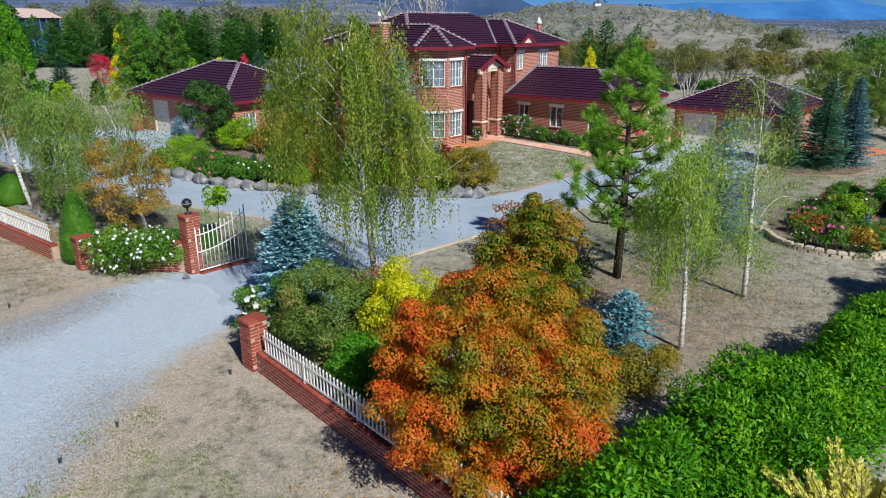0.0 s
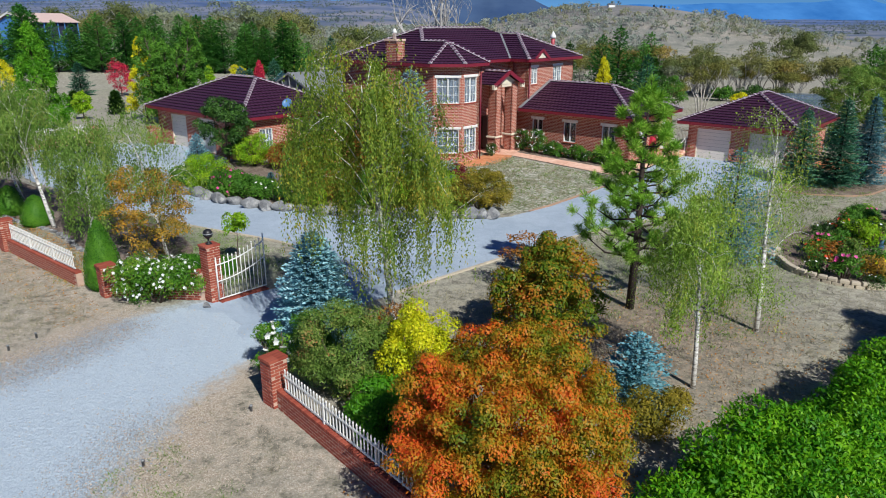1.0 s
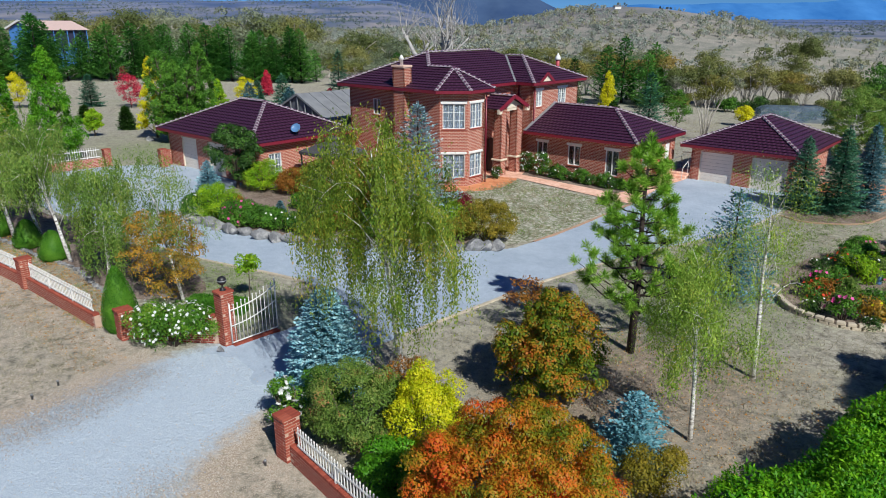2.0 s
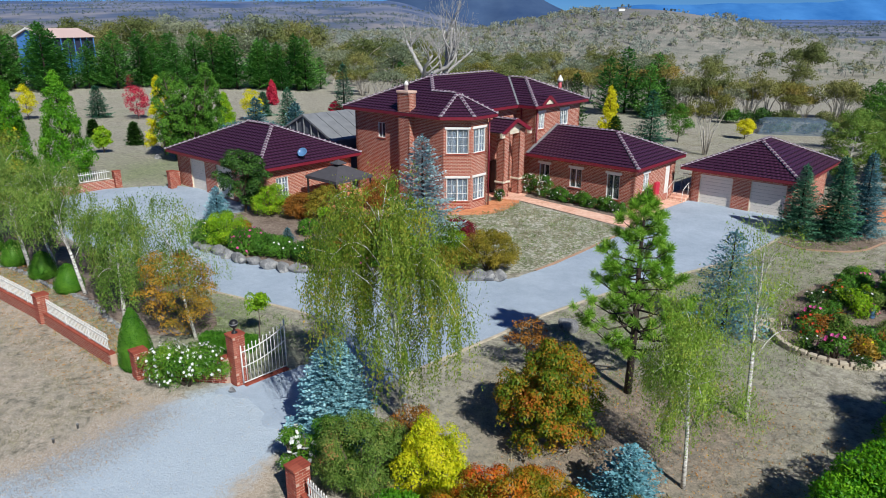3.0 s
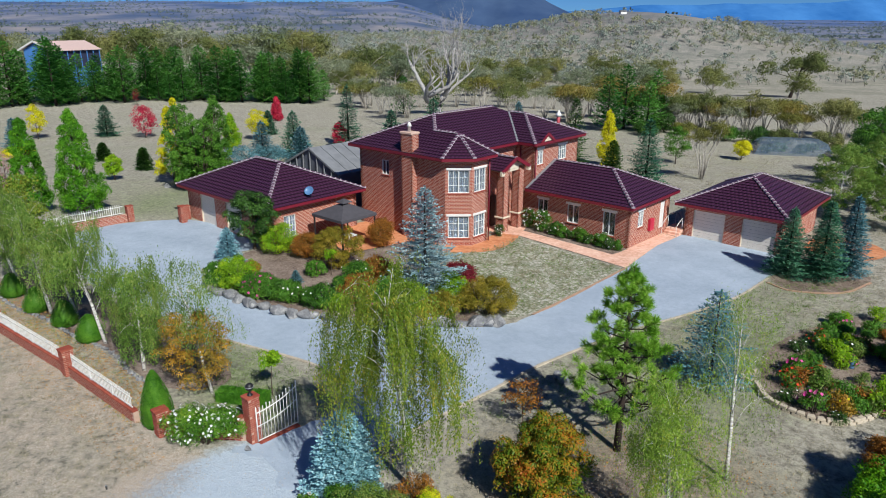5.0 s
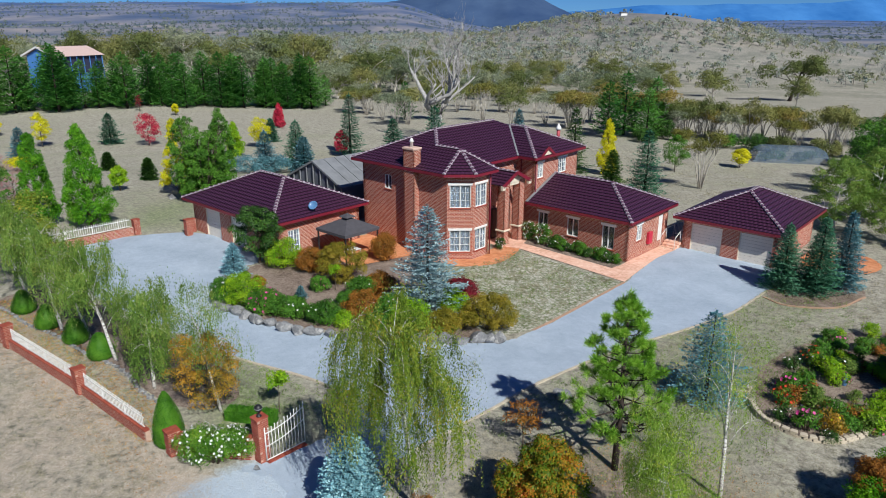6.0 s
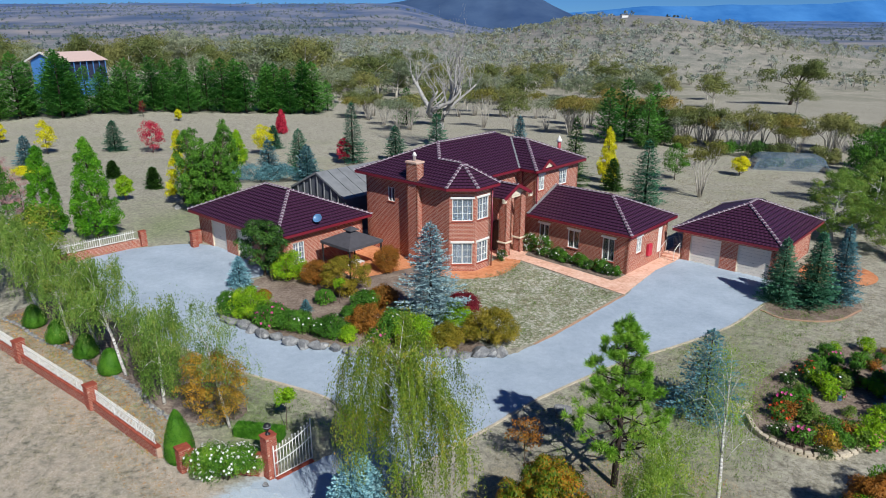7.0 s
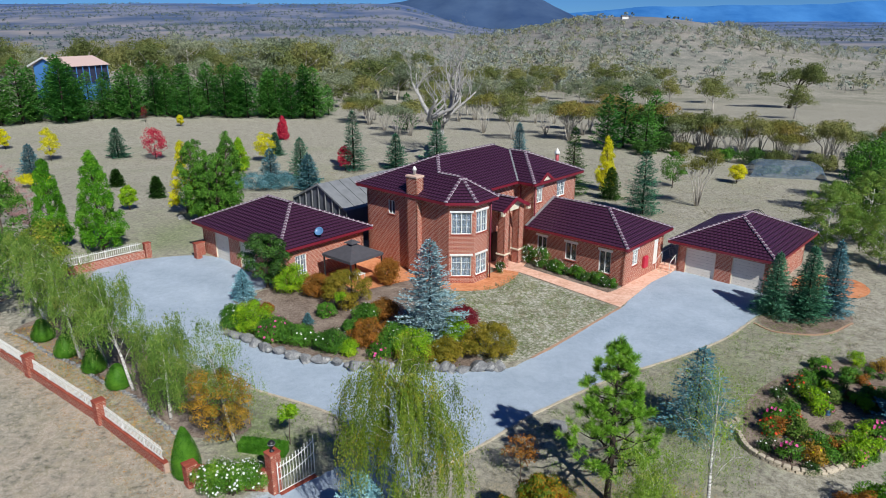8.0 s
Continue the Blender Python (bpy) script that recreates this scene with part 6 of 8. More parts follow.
scatter(34, BELT, belt_spot, "snow_gum", "multi-stemmed olive gum in the belt beyond the paddock", "gum belt", 0.65, 1.1)
scatter(38, BELT, lambda: (rg.uniform(-30, 34), rg.uniform(126, 170)), "snow_gum", "pale-stemmed gum behind the house", "gums behind the house", 0.7, 1.15)
plant(snow_gum(165, 7.0, 2.4, L_OCHRE, 3600, 0.18), "rusty_gum", 26.2, 75.0, "small rusty gum in the paddock")
for i, (x, y, hh, rr, mt) in enumerate(((44.0, 105.5, 2.6, 2.6, L_DARK), (40.5, 107.5, 2.2, 2.2, L_GREEN), (33.5, 117.0, 3.4, 2.4, L_DARK), (47.5, 104.0, 2.4, 2.2, L_GUM), (36.0, 114.0, 2.4, 2.2, L_OCHRE), (29.5, 113.0, 2.2, 2.2, L_DARK), (52.5, 100.0, 3.0, 2.4, L_GUM), (56.0, 97.0, 3.2, 2.6, L_DARK))):
    plant(bush(170 + i, rr, rr, hh, 40, 0.6, 2600, 0.24, mt, 0.5), "belt_shrub", x, y, "dense shrub beneath the gum belt", "shrub", group="belt shrubs")
for i, (x, y, s) in enumerate(((52.0, 88.0, 0.62), (55.5, 91.0, 0.75), (58.5, 94.0, 0.7))):
    plant(FPINE[i % 5], "young_pine", x, y, "young green pine beside the netted plot", rz=i * 80, scale=s, group="young pines")
scatter(80, GUMS, lambda: (rg.uniform(-60, 90), rg.uniform(180, 400)), "gum_tree", "grey-green gum tree in the valley", "valley gums", 0.7, 1.25)


def hill_spot(r):
    """Timber thick on the hill, thin over the open grazing to its right."""
    while True:
        y = r.uniform(300, 900)
        t = r.uniform(-0.4, 0.75)
        x = t * y
        bare = math.hypot((x - 176) / 62, (y - 710) / 110) < 1.0
        if bare and r.random() < 0.96:
            continue
        if abs(x - 130) < 150 and y > 520 or t < 0.27 or r.random() < (0.3 if y > 560 else 0.14):
            return x, y


def join_far(n, protos, where, name, label):
    """Trees past counting on the far slopes, as two joined meshes: timber and leaf."""
    q = []
    rng = np.random.default_rng(17)
    crowns = [np.array([v.co for v in p[1][1].vertices]).reshape(-1, 4, 3) for p in protos]
    trunks = bmesh.new()
    for i in range(n):
        x, y = where(rng)
        s, a, z = 0.32 + 0.95 * rng.random() ** 1.6, rng.uniform(0, 6.28), gz(x, y)
        c = crowns[i % len(crowns)]
        rot = np.array([[math.cos(a), -math.sin(a), 0], [math.sin(a), math.cos(a), 0], [0, 0, 1]])
        q.append(c @ rot.T * s + np.array([x, y, z]))
        tube(trunks, [(x, y, z - 0.3), (x + rng.normal(0, 0.4), y, z + 2.4 * s), (x + rng.normal(0, 1.2), y, z + 4.2 * s)], [0.3, 0.22, 0.08], 4)
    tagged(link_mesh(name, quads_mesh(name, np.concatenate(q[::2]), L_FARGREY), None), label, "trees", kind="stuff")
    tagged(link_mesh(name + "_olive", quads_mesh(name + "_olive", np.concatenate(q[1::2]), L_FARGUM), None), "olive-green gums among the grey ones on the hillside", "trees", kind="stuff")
    tagged(link_mesh(name + "_trunk", bm_mesh(name + "_trunk", trunks, M_GUMBARK), None), "pale trunks of the hillside gums", "trunks", kind="stuff")


join_far(5200, SMALLGUMS, hill_spot, "hillside_gums", "scrubby grey gums scattered over the far hillside")
plant(dead_tree(153, 27.0, 10.0), "dead_tree", -6.2, 105.5, "large bare silver dead tree behind the house")


def far_scrub():
    """Dots of scrub and timber on the distant country."""
    rng = np.random.default_rng(9)
    n = 15000
    y = rng.uniform(700, 3600, n)
    x = rng.uniform(-0.85, 0.85, n) * y
    keep = (wavy(x, y, 260, 2.0) + rng.normal(0, 0.35, n)) > 0.0
    x, y = x[keep], y[keep]
    z = ground_z(x, y)
    c = np.stack([x, y, z + 2.0], 1)
    k = np.repeat(np.arange(len(c)), 7)
    d = rand_dirs(rng, len(k))
    p = c[k] + d * np.array([2.6, 2.6, 1.5])
    s = rng.uniform(2.0, 4.2, len(k))
    q = kites(rng, p, rand_dirs(rng, len(k)), unit(rand_dirs(rng, len(k)) + np.array([0, -1.0, 0.6])), s, s * 0.7)
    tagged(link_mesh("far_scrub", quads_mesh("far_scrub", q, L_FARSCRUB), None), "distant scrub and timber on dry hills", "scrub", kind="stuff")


far_scrub()

# rosy half-bare trees by the far fence
for i, (x, y, hh, rr) in enumerate(((-42.5, 57.1, 5.6, 2.0), (-38.2, 53.0, 5.0, 1.6), (-46.0, 61.5, 5.2, 1.8))):
    plant(broadleaf(480 + i, rr, rr, 0.5, hh, 0.07, 60, 0.3, 2600, 0.09, L_ROSY, n_limb=18, shell=0.3, inner=0.8), "rosy_tree", x, y, "half-bare tree with thin rosy-brown leaves", group="rosy trees")
plant(broadleaf(484, 0.9, 0.9, 0.6, 3.4, 0.05, 30, 0.25, 900, 0.12, L_WINE, n_limb=10, shell=0.3), "wine_sapling", -67.0, 137.5, "dark wine-coloured sapling before the windbreak")
# trees at the sides of the picture
for i, (x, y, hh, rr, mt) in enumerate(((38.0, 60.0, 8.0, 3.0, L_DARK), (42.0, 70.0, 9.0, 3.0, L_GREEN), (36.5, 47.0, 5.0, 2.4, L_GREEN), (47.0, 78.0, 8.0, 3.2, L_DARK), (41.0, 58.0, 4.0, 1.4, L_YELLOW))):
    plant(broadleaf(400 + i, rr, rr, 0.6, hh, 0.16, 60, rr * 0.26, 6000, 0.22, mt), "side_tree", x, y, "full leafy tree beyond the garage court", group="garage side trees")
for i, (x, y, hh, rr, mt) in enumerate(((-30.5, 36.5, 6.5, 2.3, L_GREEN), (-34.0, 41.0, 7.5, 2.4, L_DARK), (-29.0, 40.5, 6.0, 2.0, L_WILLOW), (-36.0, 46.5, 7.5, 2.2, L_GREEN))):
    plant(broadleaf(410 + i, rr, rr, 0.6, hh, 0.14, 60, rr * 0.26, 6000, 0.16, mt), "side_tree", x, y, "full leafy tree behind the street fence", group="fence side trees")

for i, (x, y, s) in enumerate(((31.2, 55.6, 1.0), (35.6, 57.5, 1.1), (33.6, 51.5, 0.8))):
    plant(broadleaf(420 + i, 3.1, 2.9, 0.3, 6.6, 0.12, 190, 0.4, 24000, 0.11, L_FENCEBIRCH, M_BIRCH, droop=0.5, shell=0.4, top_heavy=1.3, n_limb=12), "olive_birch", x, y, "dense olive-green birch beyond the garage", rz=i * 77, scale=s, group="garage side birches")

plant(gum(430, 16.0, 8.5, L_GUM, 5200, 0.6, M_PINEBARK, 34), "lone_gum", 107.5, 235.8, "large old gum alone on the valley floor")
plant(bush(431, 4.6, 2.2, 2.3, 110, 0.55, 9000, 0.16, L_TEAL, 0.4), "juniper_mass", -24.8, 77.4, "wide low silver-blue juniper behind the garage", "shrub", rz=10)
for i, (x, y, s) in enumerate(((24.0, 118.0, 1.0), (27.5, 121.0, 1.15), (30.5, 117.0, 0.9), (33.0, 122.0, 1.05), (-13.0, 140.0, 0.8), (-7.0, 143.0, 0.75))):
    plant(FPINE[i % 5], "dark_pine", x, y, "dark green pine standing behind the paddock", rz=i * 63, scale=s, group="dark paddock pines")

plant(bush(440, 0.8, 0.7, 2.0, 50, 0.22, 6000, 0.08, L_RUST, 0.4), "pink_tinged_shrub", -1.6, 16.3, "shrub with rusty pink autumn tips", "shrub")
plant(bush(441, 0.7, 0.7, 1.9, 40, 0.22, 5000, 0.08, L_GREEN, 0.4), "green_shrub", -3.75, 16.0, "green shrub behind the near pillar", "shrub")

for i, (x, y, mt, fl, s) in enumerate(((-9.6, 33.9, L_GREEN, (L_PETAL, 16, 0.08), 0.9), (-7.0, 33.1, L_LIME, None, 0.8), (-5.2, 32.7, L_GREEN, (L_PINK, 30, 0.1), 0.9), (-3.6, 32.5, L_OLIVE, None, 0.9), (-2.2, 32.8, L_OLIVE, None, 0.9), (-7.4, 36.2, L_GREEN, None, 0.7), (-3.9, 37.0, L_GREEN, (L_PETAL, 12, 0.08), 0.9),
                                        (-13.4, 38.6, L_RUST, None, 0.6), (-9.3, 38.2, L_GREEN, (L_PINK, 5, 0.12), 0.9), (-15.4, 37.6, L_GREEN, (L_PETAL, 18, 0.08), 0.8), (0.1, 34.6, L_LIME, (L_PETAL, 14, 0.08), 0.8))):
    plant(bush(450 + i, 0.85 * s, 0.8 * s, 1.15 * s, 34, 0.24, 4200, 0.085, mt, 0.48, 0.1, fl), "bed_shrub", x, y, "leafy shrub in the island bed above the rocks", "shrub", group="island bed shrubs")


# ---------------------------------------------------------------- paving, kerbs, steps
draped("walkway", plan((-1.5, 6.9), (-1.5, 3.6), (-0.2, 3.3), (1.7, 4.0), (10.85, 3.4), (10.25, 9.4), (10.4, 12.4), (9.07, 12.4), (9.07, 6.0), (8.9, 5.15), (1.2, 5.3), (0.6, 6.9)), 0.05, M_PAVE, "pink concrete paving along the brick wing", "path")
draped("terrace", rounded(plan((1.72, 4.0), (2.5, 1.5), (2.4, -0.4), (0.6, -2.6), (-2.0, -2.7), (-2.4, -1.2), (0.2, -0.2), (0.3, 3.4)), 3), 0.04, M_TERRA, "orange paving round the bay window", "terrace")
draped("patio", plan((-8.5, -7.2), (-4.0, -7.6), (-2.6, -1.5), (-9.0, -1.5), (-9.2, -3.0)), 0.05, M_TERRA, "orange paved patio under the gazebo", "patio")
draped("round_terrace", rounded(plan((19.2, 15.5), (22.2, 16.4), (23.0, 19.0), (21.5, 21.0), (18.6, 20.5), (18.0, 17.5)), 4), 0.04, M_TERRA, "round brick-paved court behind the spruces", "terrace")
draped("spruce_bed", rounded(plan((18.4, 8.6), (20.0, 7.0), (22.4, 8.4), (23.4, 11.6), (22.5, 13.6), (19.4, 13.4)), 4), 0.02, M_BARK, "mulched bed under the garage spruces", "garden bed")
draped("wing_bed", plan((0.62, 6.98), (1.15, 5.35), (8.95, 5.2), (9.0, 6.98)), 0.045, M_BARK, "narrow mulched rose bed along the brick wing", "garden bed")


def kerb(name, pts, w, h, material, label, closed=False):
    """A low edging that follows the ground."""
    line = rounded(pts, 5) if closed else None
    if line is None:
        ext = [tuple(2 * np.array(pts[0]) - np.array(pts[1]))] + list(pts) + [tuple(2 * np.array(pts[-1]) - np.array(pts[-2]))]
        line = []
        for i in range(1, len(ext) - 2):
            p0, p1, p2, p3 = (np.array(ext[i + k], float) for k in (-1, 0, 1, 2))
            for s in range(5):
                t = s / 5
                line.append(tuple(0.5 * (2 * p1 + (p2 - p0) * t + (2 * p0 - 5 * p1 + 4 * p2 - p3) * t * t + (3 * p1 - p0 - 3 * p2 + p3) * t ** 3)))
        line.append(tuple(pts[-1]))
    bm = bmesh.new()
    rows = []
    n = len(line)
    for i, (x, y) in enumerate(line):
        a, b = np.array(line[max(i - 1, 0)]), np.array(line[min(i + 1, n - 1)])
        d = unit(b - a)
        m = np.array([-d[1], d[0]]) * w / 2
        z = gz(x, y)
        rows.append([bm.verts.new((x + m[0] * k, y + m[1] * k, z + zz)) for k, zz in ((1, -0.05), (1, h), (-1, h), (-1, -0.05))])
    for r0, r1 in zip(rows, rows[1:]):
        for k in range(3):
            bm.faces.new((r0[k], r0[k + 1], r1[k + 1], r1[k]))
    me = bpy.data.meshes.new(name)
    bm.to_mesh(me)
    bm.free()
    return tagged(link_mesh(name, me, material), label, "kerb", kind="structure")


M_KERB = soft_paint("pale_concrete", lin(204, 190, 170), 0.9, 0.3, 2)
kerb("kerb", plan((14.05, -20.0), (14.37, -15.0), (14.45, -12.2), (15.35, -6.0), (16.95, -1.0), (18.05, 3.2), (18.4, 8.0)), 0.12, 0.06, M_KERB, "pale concrete edging along the drive")
kerb("kerb", plan((-2.7, -21.45), (1.8, -20.75), (6.2, -19.45), (8.2, -19.35), (10.0, -20.15), (10.8, -21.8)), 0.12, 0.06, M_KERB, "pale concrete edging round the lawn by the gate")
M_KERBRED = soft_paint("terracotta_edging", lin(186, 150, 126), 0.9, 0.25, 2)
kerb("kerb", plan((10.6, -6.9), (10.7, -2.0), (10.85, 3.35)), 0.14, 0.06, M_KERBRED, "terracotta brick edging beside the lawn")
kerb("kerb", plan((18.6, 7.2), (20.2, 6.8), (22.5, 8.6), (23.4, 11.8)), 0.14, 0.06, M_KERBRED, "terracotta brick edging round the spruce bed")

st = estate("steps", "three pink steps with white handrails by the side door", "steps")
for i in range(3):
    bm = bmesh.new()
    box(bm, 9.1, 10.35, 12.45 + i * 0.32, 14.9, -0.5, -0.18 + i * 0.16, 0.015)
    part("step", bm, M_PAVE, st)
for u in (9.16, 10.3):
    bm = bmesh.new()
    tube(bm, [(u, 12.3, -0.3), (u, 12.3, 0.6), (u, 12.45, 0.72), (u, 13.3, 1.1), (u, 14.7, 1.1), (u, 14.7, 0.14)], [0.025] * 6, 7)
    tube(bm, [(u, 13.3, 0.1), (u, 13.3, 1.1)], [0.02, 0.02], 6)
    part("handrail", bm, M_WHITE, st, "white tubular handrail")
sg = estate("side_gate", "pale metal garden gate between house and garage", "gate")
bm = bmesh.new()
for z in (0.3, 1.35):
    beam(bm, (9.1, 15.0, z), (10.4, 15.0, z), 0.04, 0.04)
part("rail", bm, M_CREAM, sg)
for i in range(12):
    bm = bmesh.new()
    tube(bm, [(9.15 + i * 0.11, 15.0, 0.2), (9.15 + i * 0.11, 15.0, 1.45)], [0.012, 0.012], 5)
    part("bar", bm, M_CREAM, sg)


# ---------------------------------------------------------------- brick pillars and picket fences
def brick_mesh(l, w, h, name="brick"):
    bm = bmesh.new()
    box(bm, -l / 2, l / 2, -w / 2, w / 2, 0, h, 0.006)
    return bm_mesh(name, bm, M_BRICK)


BRICK = brick_mesh(0.220, 0.105, 0.069)
BRICK_LONG = brick_mesh(0.246, 0.105, 0.069)
BRICK_THICK = brick_mesh(0.219, 0.22, 0.069)
BRICK_EDGE = brick_mesh(0.069, 0.226, 0.10)
BRICK_CAP = brick_mesh(0.108, 0.27, 0.075)


def lay(me, parent, x, y, z, rz=0.0, name="brick"):
    ob = new(name, me)
    ob.parent = parent
    ob.matrix_local = pose(x, y, z, 0, 0, rz)


def pillar(x, y, h, rz, label, w=0.47, lamp=False):
    z0 = gz(x, y) - 0.08
    root = thing("brick_pillar", x, y, z0, label, "pillar", rz, group="fence pillars")
    bm = bmesh.new()
    n = int((h - 0.08) / 0.084)
    box(bm, -w / 2 + 0.010, w / 2 - 0.010, -w / 2 + 0.010, w / 2 - 0.010, 0, n * 0.084 + 0.05)
    part("mortar", bm, M_MORTAR, root)
    rng = np.random.default_rng(int(abs(x) * 100))
    for c in range(n):
        t = 90.0 * (c % 2)
        for s in (-1, 1):
            for k in (-1, 1):
                lx, ly = k * 0.1175, s * (w / 2 - 0.0525)
                p = (lx, ly, 0.0) if c % 2 == 0 else (-ly, lx, 90.0)
                lay(BRICK, root, p[0] + rng.normal(0, 0.002), p[1] + rng.normal(0, 0.002), c * 0.084, p[2])
            lx, ly = s * (w / 2 - 0.0525), 0.0
            p = (lx, ly, 90.0) if c % 2 == 0 else (ly, lx, 0.0)
            lay(BRICK_LONG, root, p[0], p[1], c * 0.084, p[2])
    for k in range(4):
        for s in (-1, 1):
            lay(BRICK_CAP, root, (k - 1.5) * 0.118, s * 0.132, n * 0.084, 0.0)
    return root, n * 0.084 + 0.075


def picket_fence(a, b, wall_h, label, pieces=True, gap=0.125, h=0.62, rise=None):
    """A low brick wall with a brick-on-edge top and white steel pickets above; outside faces the street."""
    a, b = np.array(a, float), np.array(b, float)
    d = b - a
    ln = float(np.hypot(*d))
    rz = math.degrees(math.atan2(d[1], d[0]))
    za, zb = gz(*a), gz(*b)
    root = thing("picket_fence", a[0], a[1], za, label, "fence", rz, group="street fence")
    slope = (zb - za) / ln
    bm = bmesh.new()
    vs = box(bm, 0, ln, -0.106, 0.106, -0.4, wall_h)
    for v in vs:
        v.co.z += slope * v.co.x
    uv = bm.loops.layers.uv.verify()
    for f in bm.faces:
        for l in f.loops:
            l[uv].uv = (l.vert.co.x, l.vert.co.z)
    part("mortar", bm, M_MORTAR if pieces else M_BRICKWALL, root)
    rows = int((wall_h) / 0.084)
    if pieces:
        n = int(ln / 0.235)
        for c in range(-1, rows):
            for i in range(n):
                x = (i + 0.5 + 0.5 * (c % 2)) * 0.235
                if x < ln - 0.1:
                    lay(BRICK_THICK, root, x, 0, c * 0.084 + slope * x)
        for i in range(int(ln / 0.084)):
            x = (i + 0.5) * 0.084
            lay(BRICK_EDGE, root, x, 0, rows * 0.084 + slope * x)
    top = rows * 0.084 + 0.11
    for z in (top + 0.06, top + h - 0.16):
        bm = bmesh.new()
        beam(bm, (0.2, 0, z + slope * 0.2), (ln - 0.2, 0, z + slope * ln), 0.035, 0.045)
        part("rail", bm, M_WHITE, root)
    bm = bmesh.new()
    box(bm, -0.013, 0.013, -0.013, 0.013, 0, h - 0.06)
    lathe(bm, [(0.016, h - 0.06), (0.026, h - 0.03), (0.005, h + 0.02)], sides=6)
    me = bm_mesh("picket", bm, M_WHITE)
    for i in range(int((ln - 0.4) / gap)):
        x = 0.26 + i * gap
        lay(me, root, x, 0, top + 0.01 + slope * x, 0, "picket")
    for x in np.arange(1.9, ln - 0.5, 1.9):
        bm = bmesh.new()
        box(bm, x - 0.025, x + 0.025, -0.03, 0.03, top - 0.04 + slope * x, top + h - 0.1 + slope * x)
        part("post", bm, M_WHITE, root)
    return root


FENCE = [(-30.7, 34.2), (-23.5, 29.2), (-17.5, 25.05), (-11.5, 20.8), (-7.95, 20.62)]
pillar(*FENCE[1], 1.35, -32, "square red brick fence pillar with corbelled cap")
pillar(*FENCE[2], 1.35, -38, "square red brick fence pillar with corbelled cap")
pillar(*FENCE[3], 1.2, -44, "short red brick pillar beside white roses")
gate_pillar, gp_top = pillar(*FENCE[4], 2.05, -40, "tall brick gate pillar carrying a globe lamp", lamp=True)
pillar(-4.4, 14.5, 1.4, -42, "red brick pillar at the near fence end")


def between(a, b, m=0.28):
    a, b = np.array(a, float), np.array(b, float)
    d = unit(b - a)
    return tuple(a + d * m), tuple(b - d * m)


picket_fence(*between(FENCE[0], FENCE[1]), 0.44, "white picket fence on a low red brick wall", pieces=False)
picket_fence(*between(FENCE[1], FENCE[2]), 0.44, "white picket fence on a low red brick wall")
picket_fence(*between(FENCE[2], (-12.6, 21.35)), 0.44, "white picket fence on a low red brick wall")
picket_fence(*between((-4.4, 14.5), (1.9, 7.7)), 0.44, "white picket fence on a low brick wall beneath the autumn tree", h=0.58)

# brick wall behind the white roses
a, b = between(FENCE[3], FENCE[4])
rw = thing("brick_wall", a[0], a[1], gz(*a) - 0.05, "red brick garden wall behind white roses", "wall", math.degrees(math.atan2(b[1] - a[1], b[0] - a[0])))
ln = math.hypot(b[0] - a[0], b[1] - a[1])
bm = bmesh.new()
box(bm, 0, ln, -0.106, 0.106, 0, 0.94)
part("mortar", bm, M_MORTAR, rw)
for c in range(11):
    for i in range(int(ln / 0.235)):
        lay(BRICK_THICK, rw, (i + 0.5 + 0.25 * (c % 2)) * 0.235, 0, c * 0.084)
for i in range(int(ln / 0.084)):
    lay(BRICK_EDGE, rw, (i + 0.5) * 0.084, 0, 0.925)

# globe lamp on the gate pillar
gl = thing("globe_lamp", FENCE[4][0], FENCE[4][1], gz(*FENCE[4]) - 0.08 + gp_top, "dark globe lamp on the gate pillar", "lamp", -40)
bm = bmesh.new()
lathe(bm, [(0.11, 0.0), (0.1, 0.03), (0.035, 0.05), (0.03, 0.17), (0.07, 0.2)], sides=12)
part("base", bm, M_DARK, gl)
bm = bmesh.new()
lathe(bm, [(0.05, 0.2)] + [(0.155 * math.cos(t), 0.34 + 0.155 * math.sin(t)) for t in np.linspace(-1.2, 1.4, 9)] + [(0.01, 0.5)], sides=16)
part("globe", bm, M_DARK, gl, "smoked globe")
bm = bmesh.new()
lathe(bm, [(0.162, 0.33), (0.162, 0.36)], sides=16)
part("band", bm, M_STEEL, gl)

# open gate leaf
g0, g1 = (-7.72, 20.42), (-6.55, 21.75)
gate_dir = math.degrees(math.atan2(g1[1] - g0[1], g1[0] - g0[0]))
gt = thing("driveway_gate", g0[0], g0[1], gz(*g0), "open white steel gate leaf with curved rails", "gate", gate_dir)
GL = math.hypot(g1[0] - g0[0], g1[1] - g0[1])
curve = lambda s, z: z + 0.42 * s * s
for z, r in ((1.28, 0.022), (0.72, 0.02)):
    bm = bmesh.new()
    tube(bm, [(GL * s, 0, curve(s, z)) for s in np.linspace(0, 1, 9)], [r] * 9, 6)
    part("rail", bm, M_WHITE, gt)
bm = bmesh.new()
tube(bm, [(0, 0, 0.12), (GL, 0, 0.12)], [0.024, 0.024], 6)
part("rail", bm, M_WHITE, gt)
for i in range(13):
    s = i / 12
    bm = bmesh.new()
    top = curve(s, 1.28) + (0.14 if i % 3 else 0.2)
    r = 0.024 if i in (0, 12) else 0.014
    tube(bm, [(GL * s, 0, 0.1), (GL * s, 0, top)], [r, r], 6)
    lathe(bm, [(0.01, top), (0.03, top + 0.03), (0.005, top + 0.07)], GL * s, 0, 7)
    part("bar", bm, M_WHITE, gt)
gs = thing("gate_sill", g0[0], g0[1], gz(*g0), "row of red bricks under the gate", "edging", gate_dir)
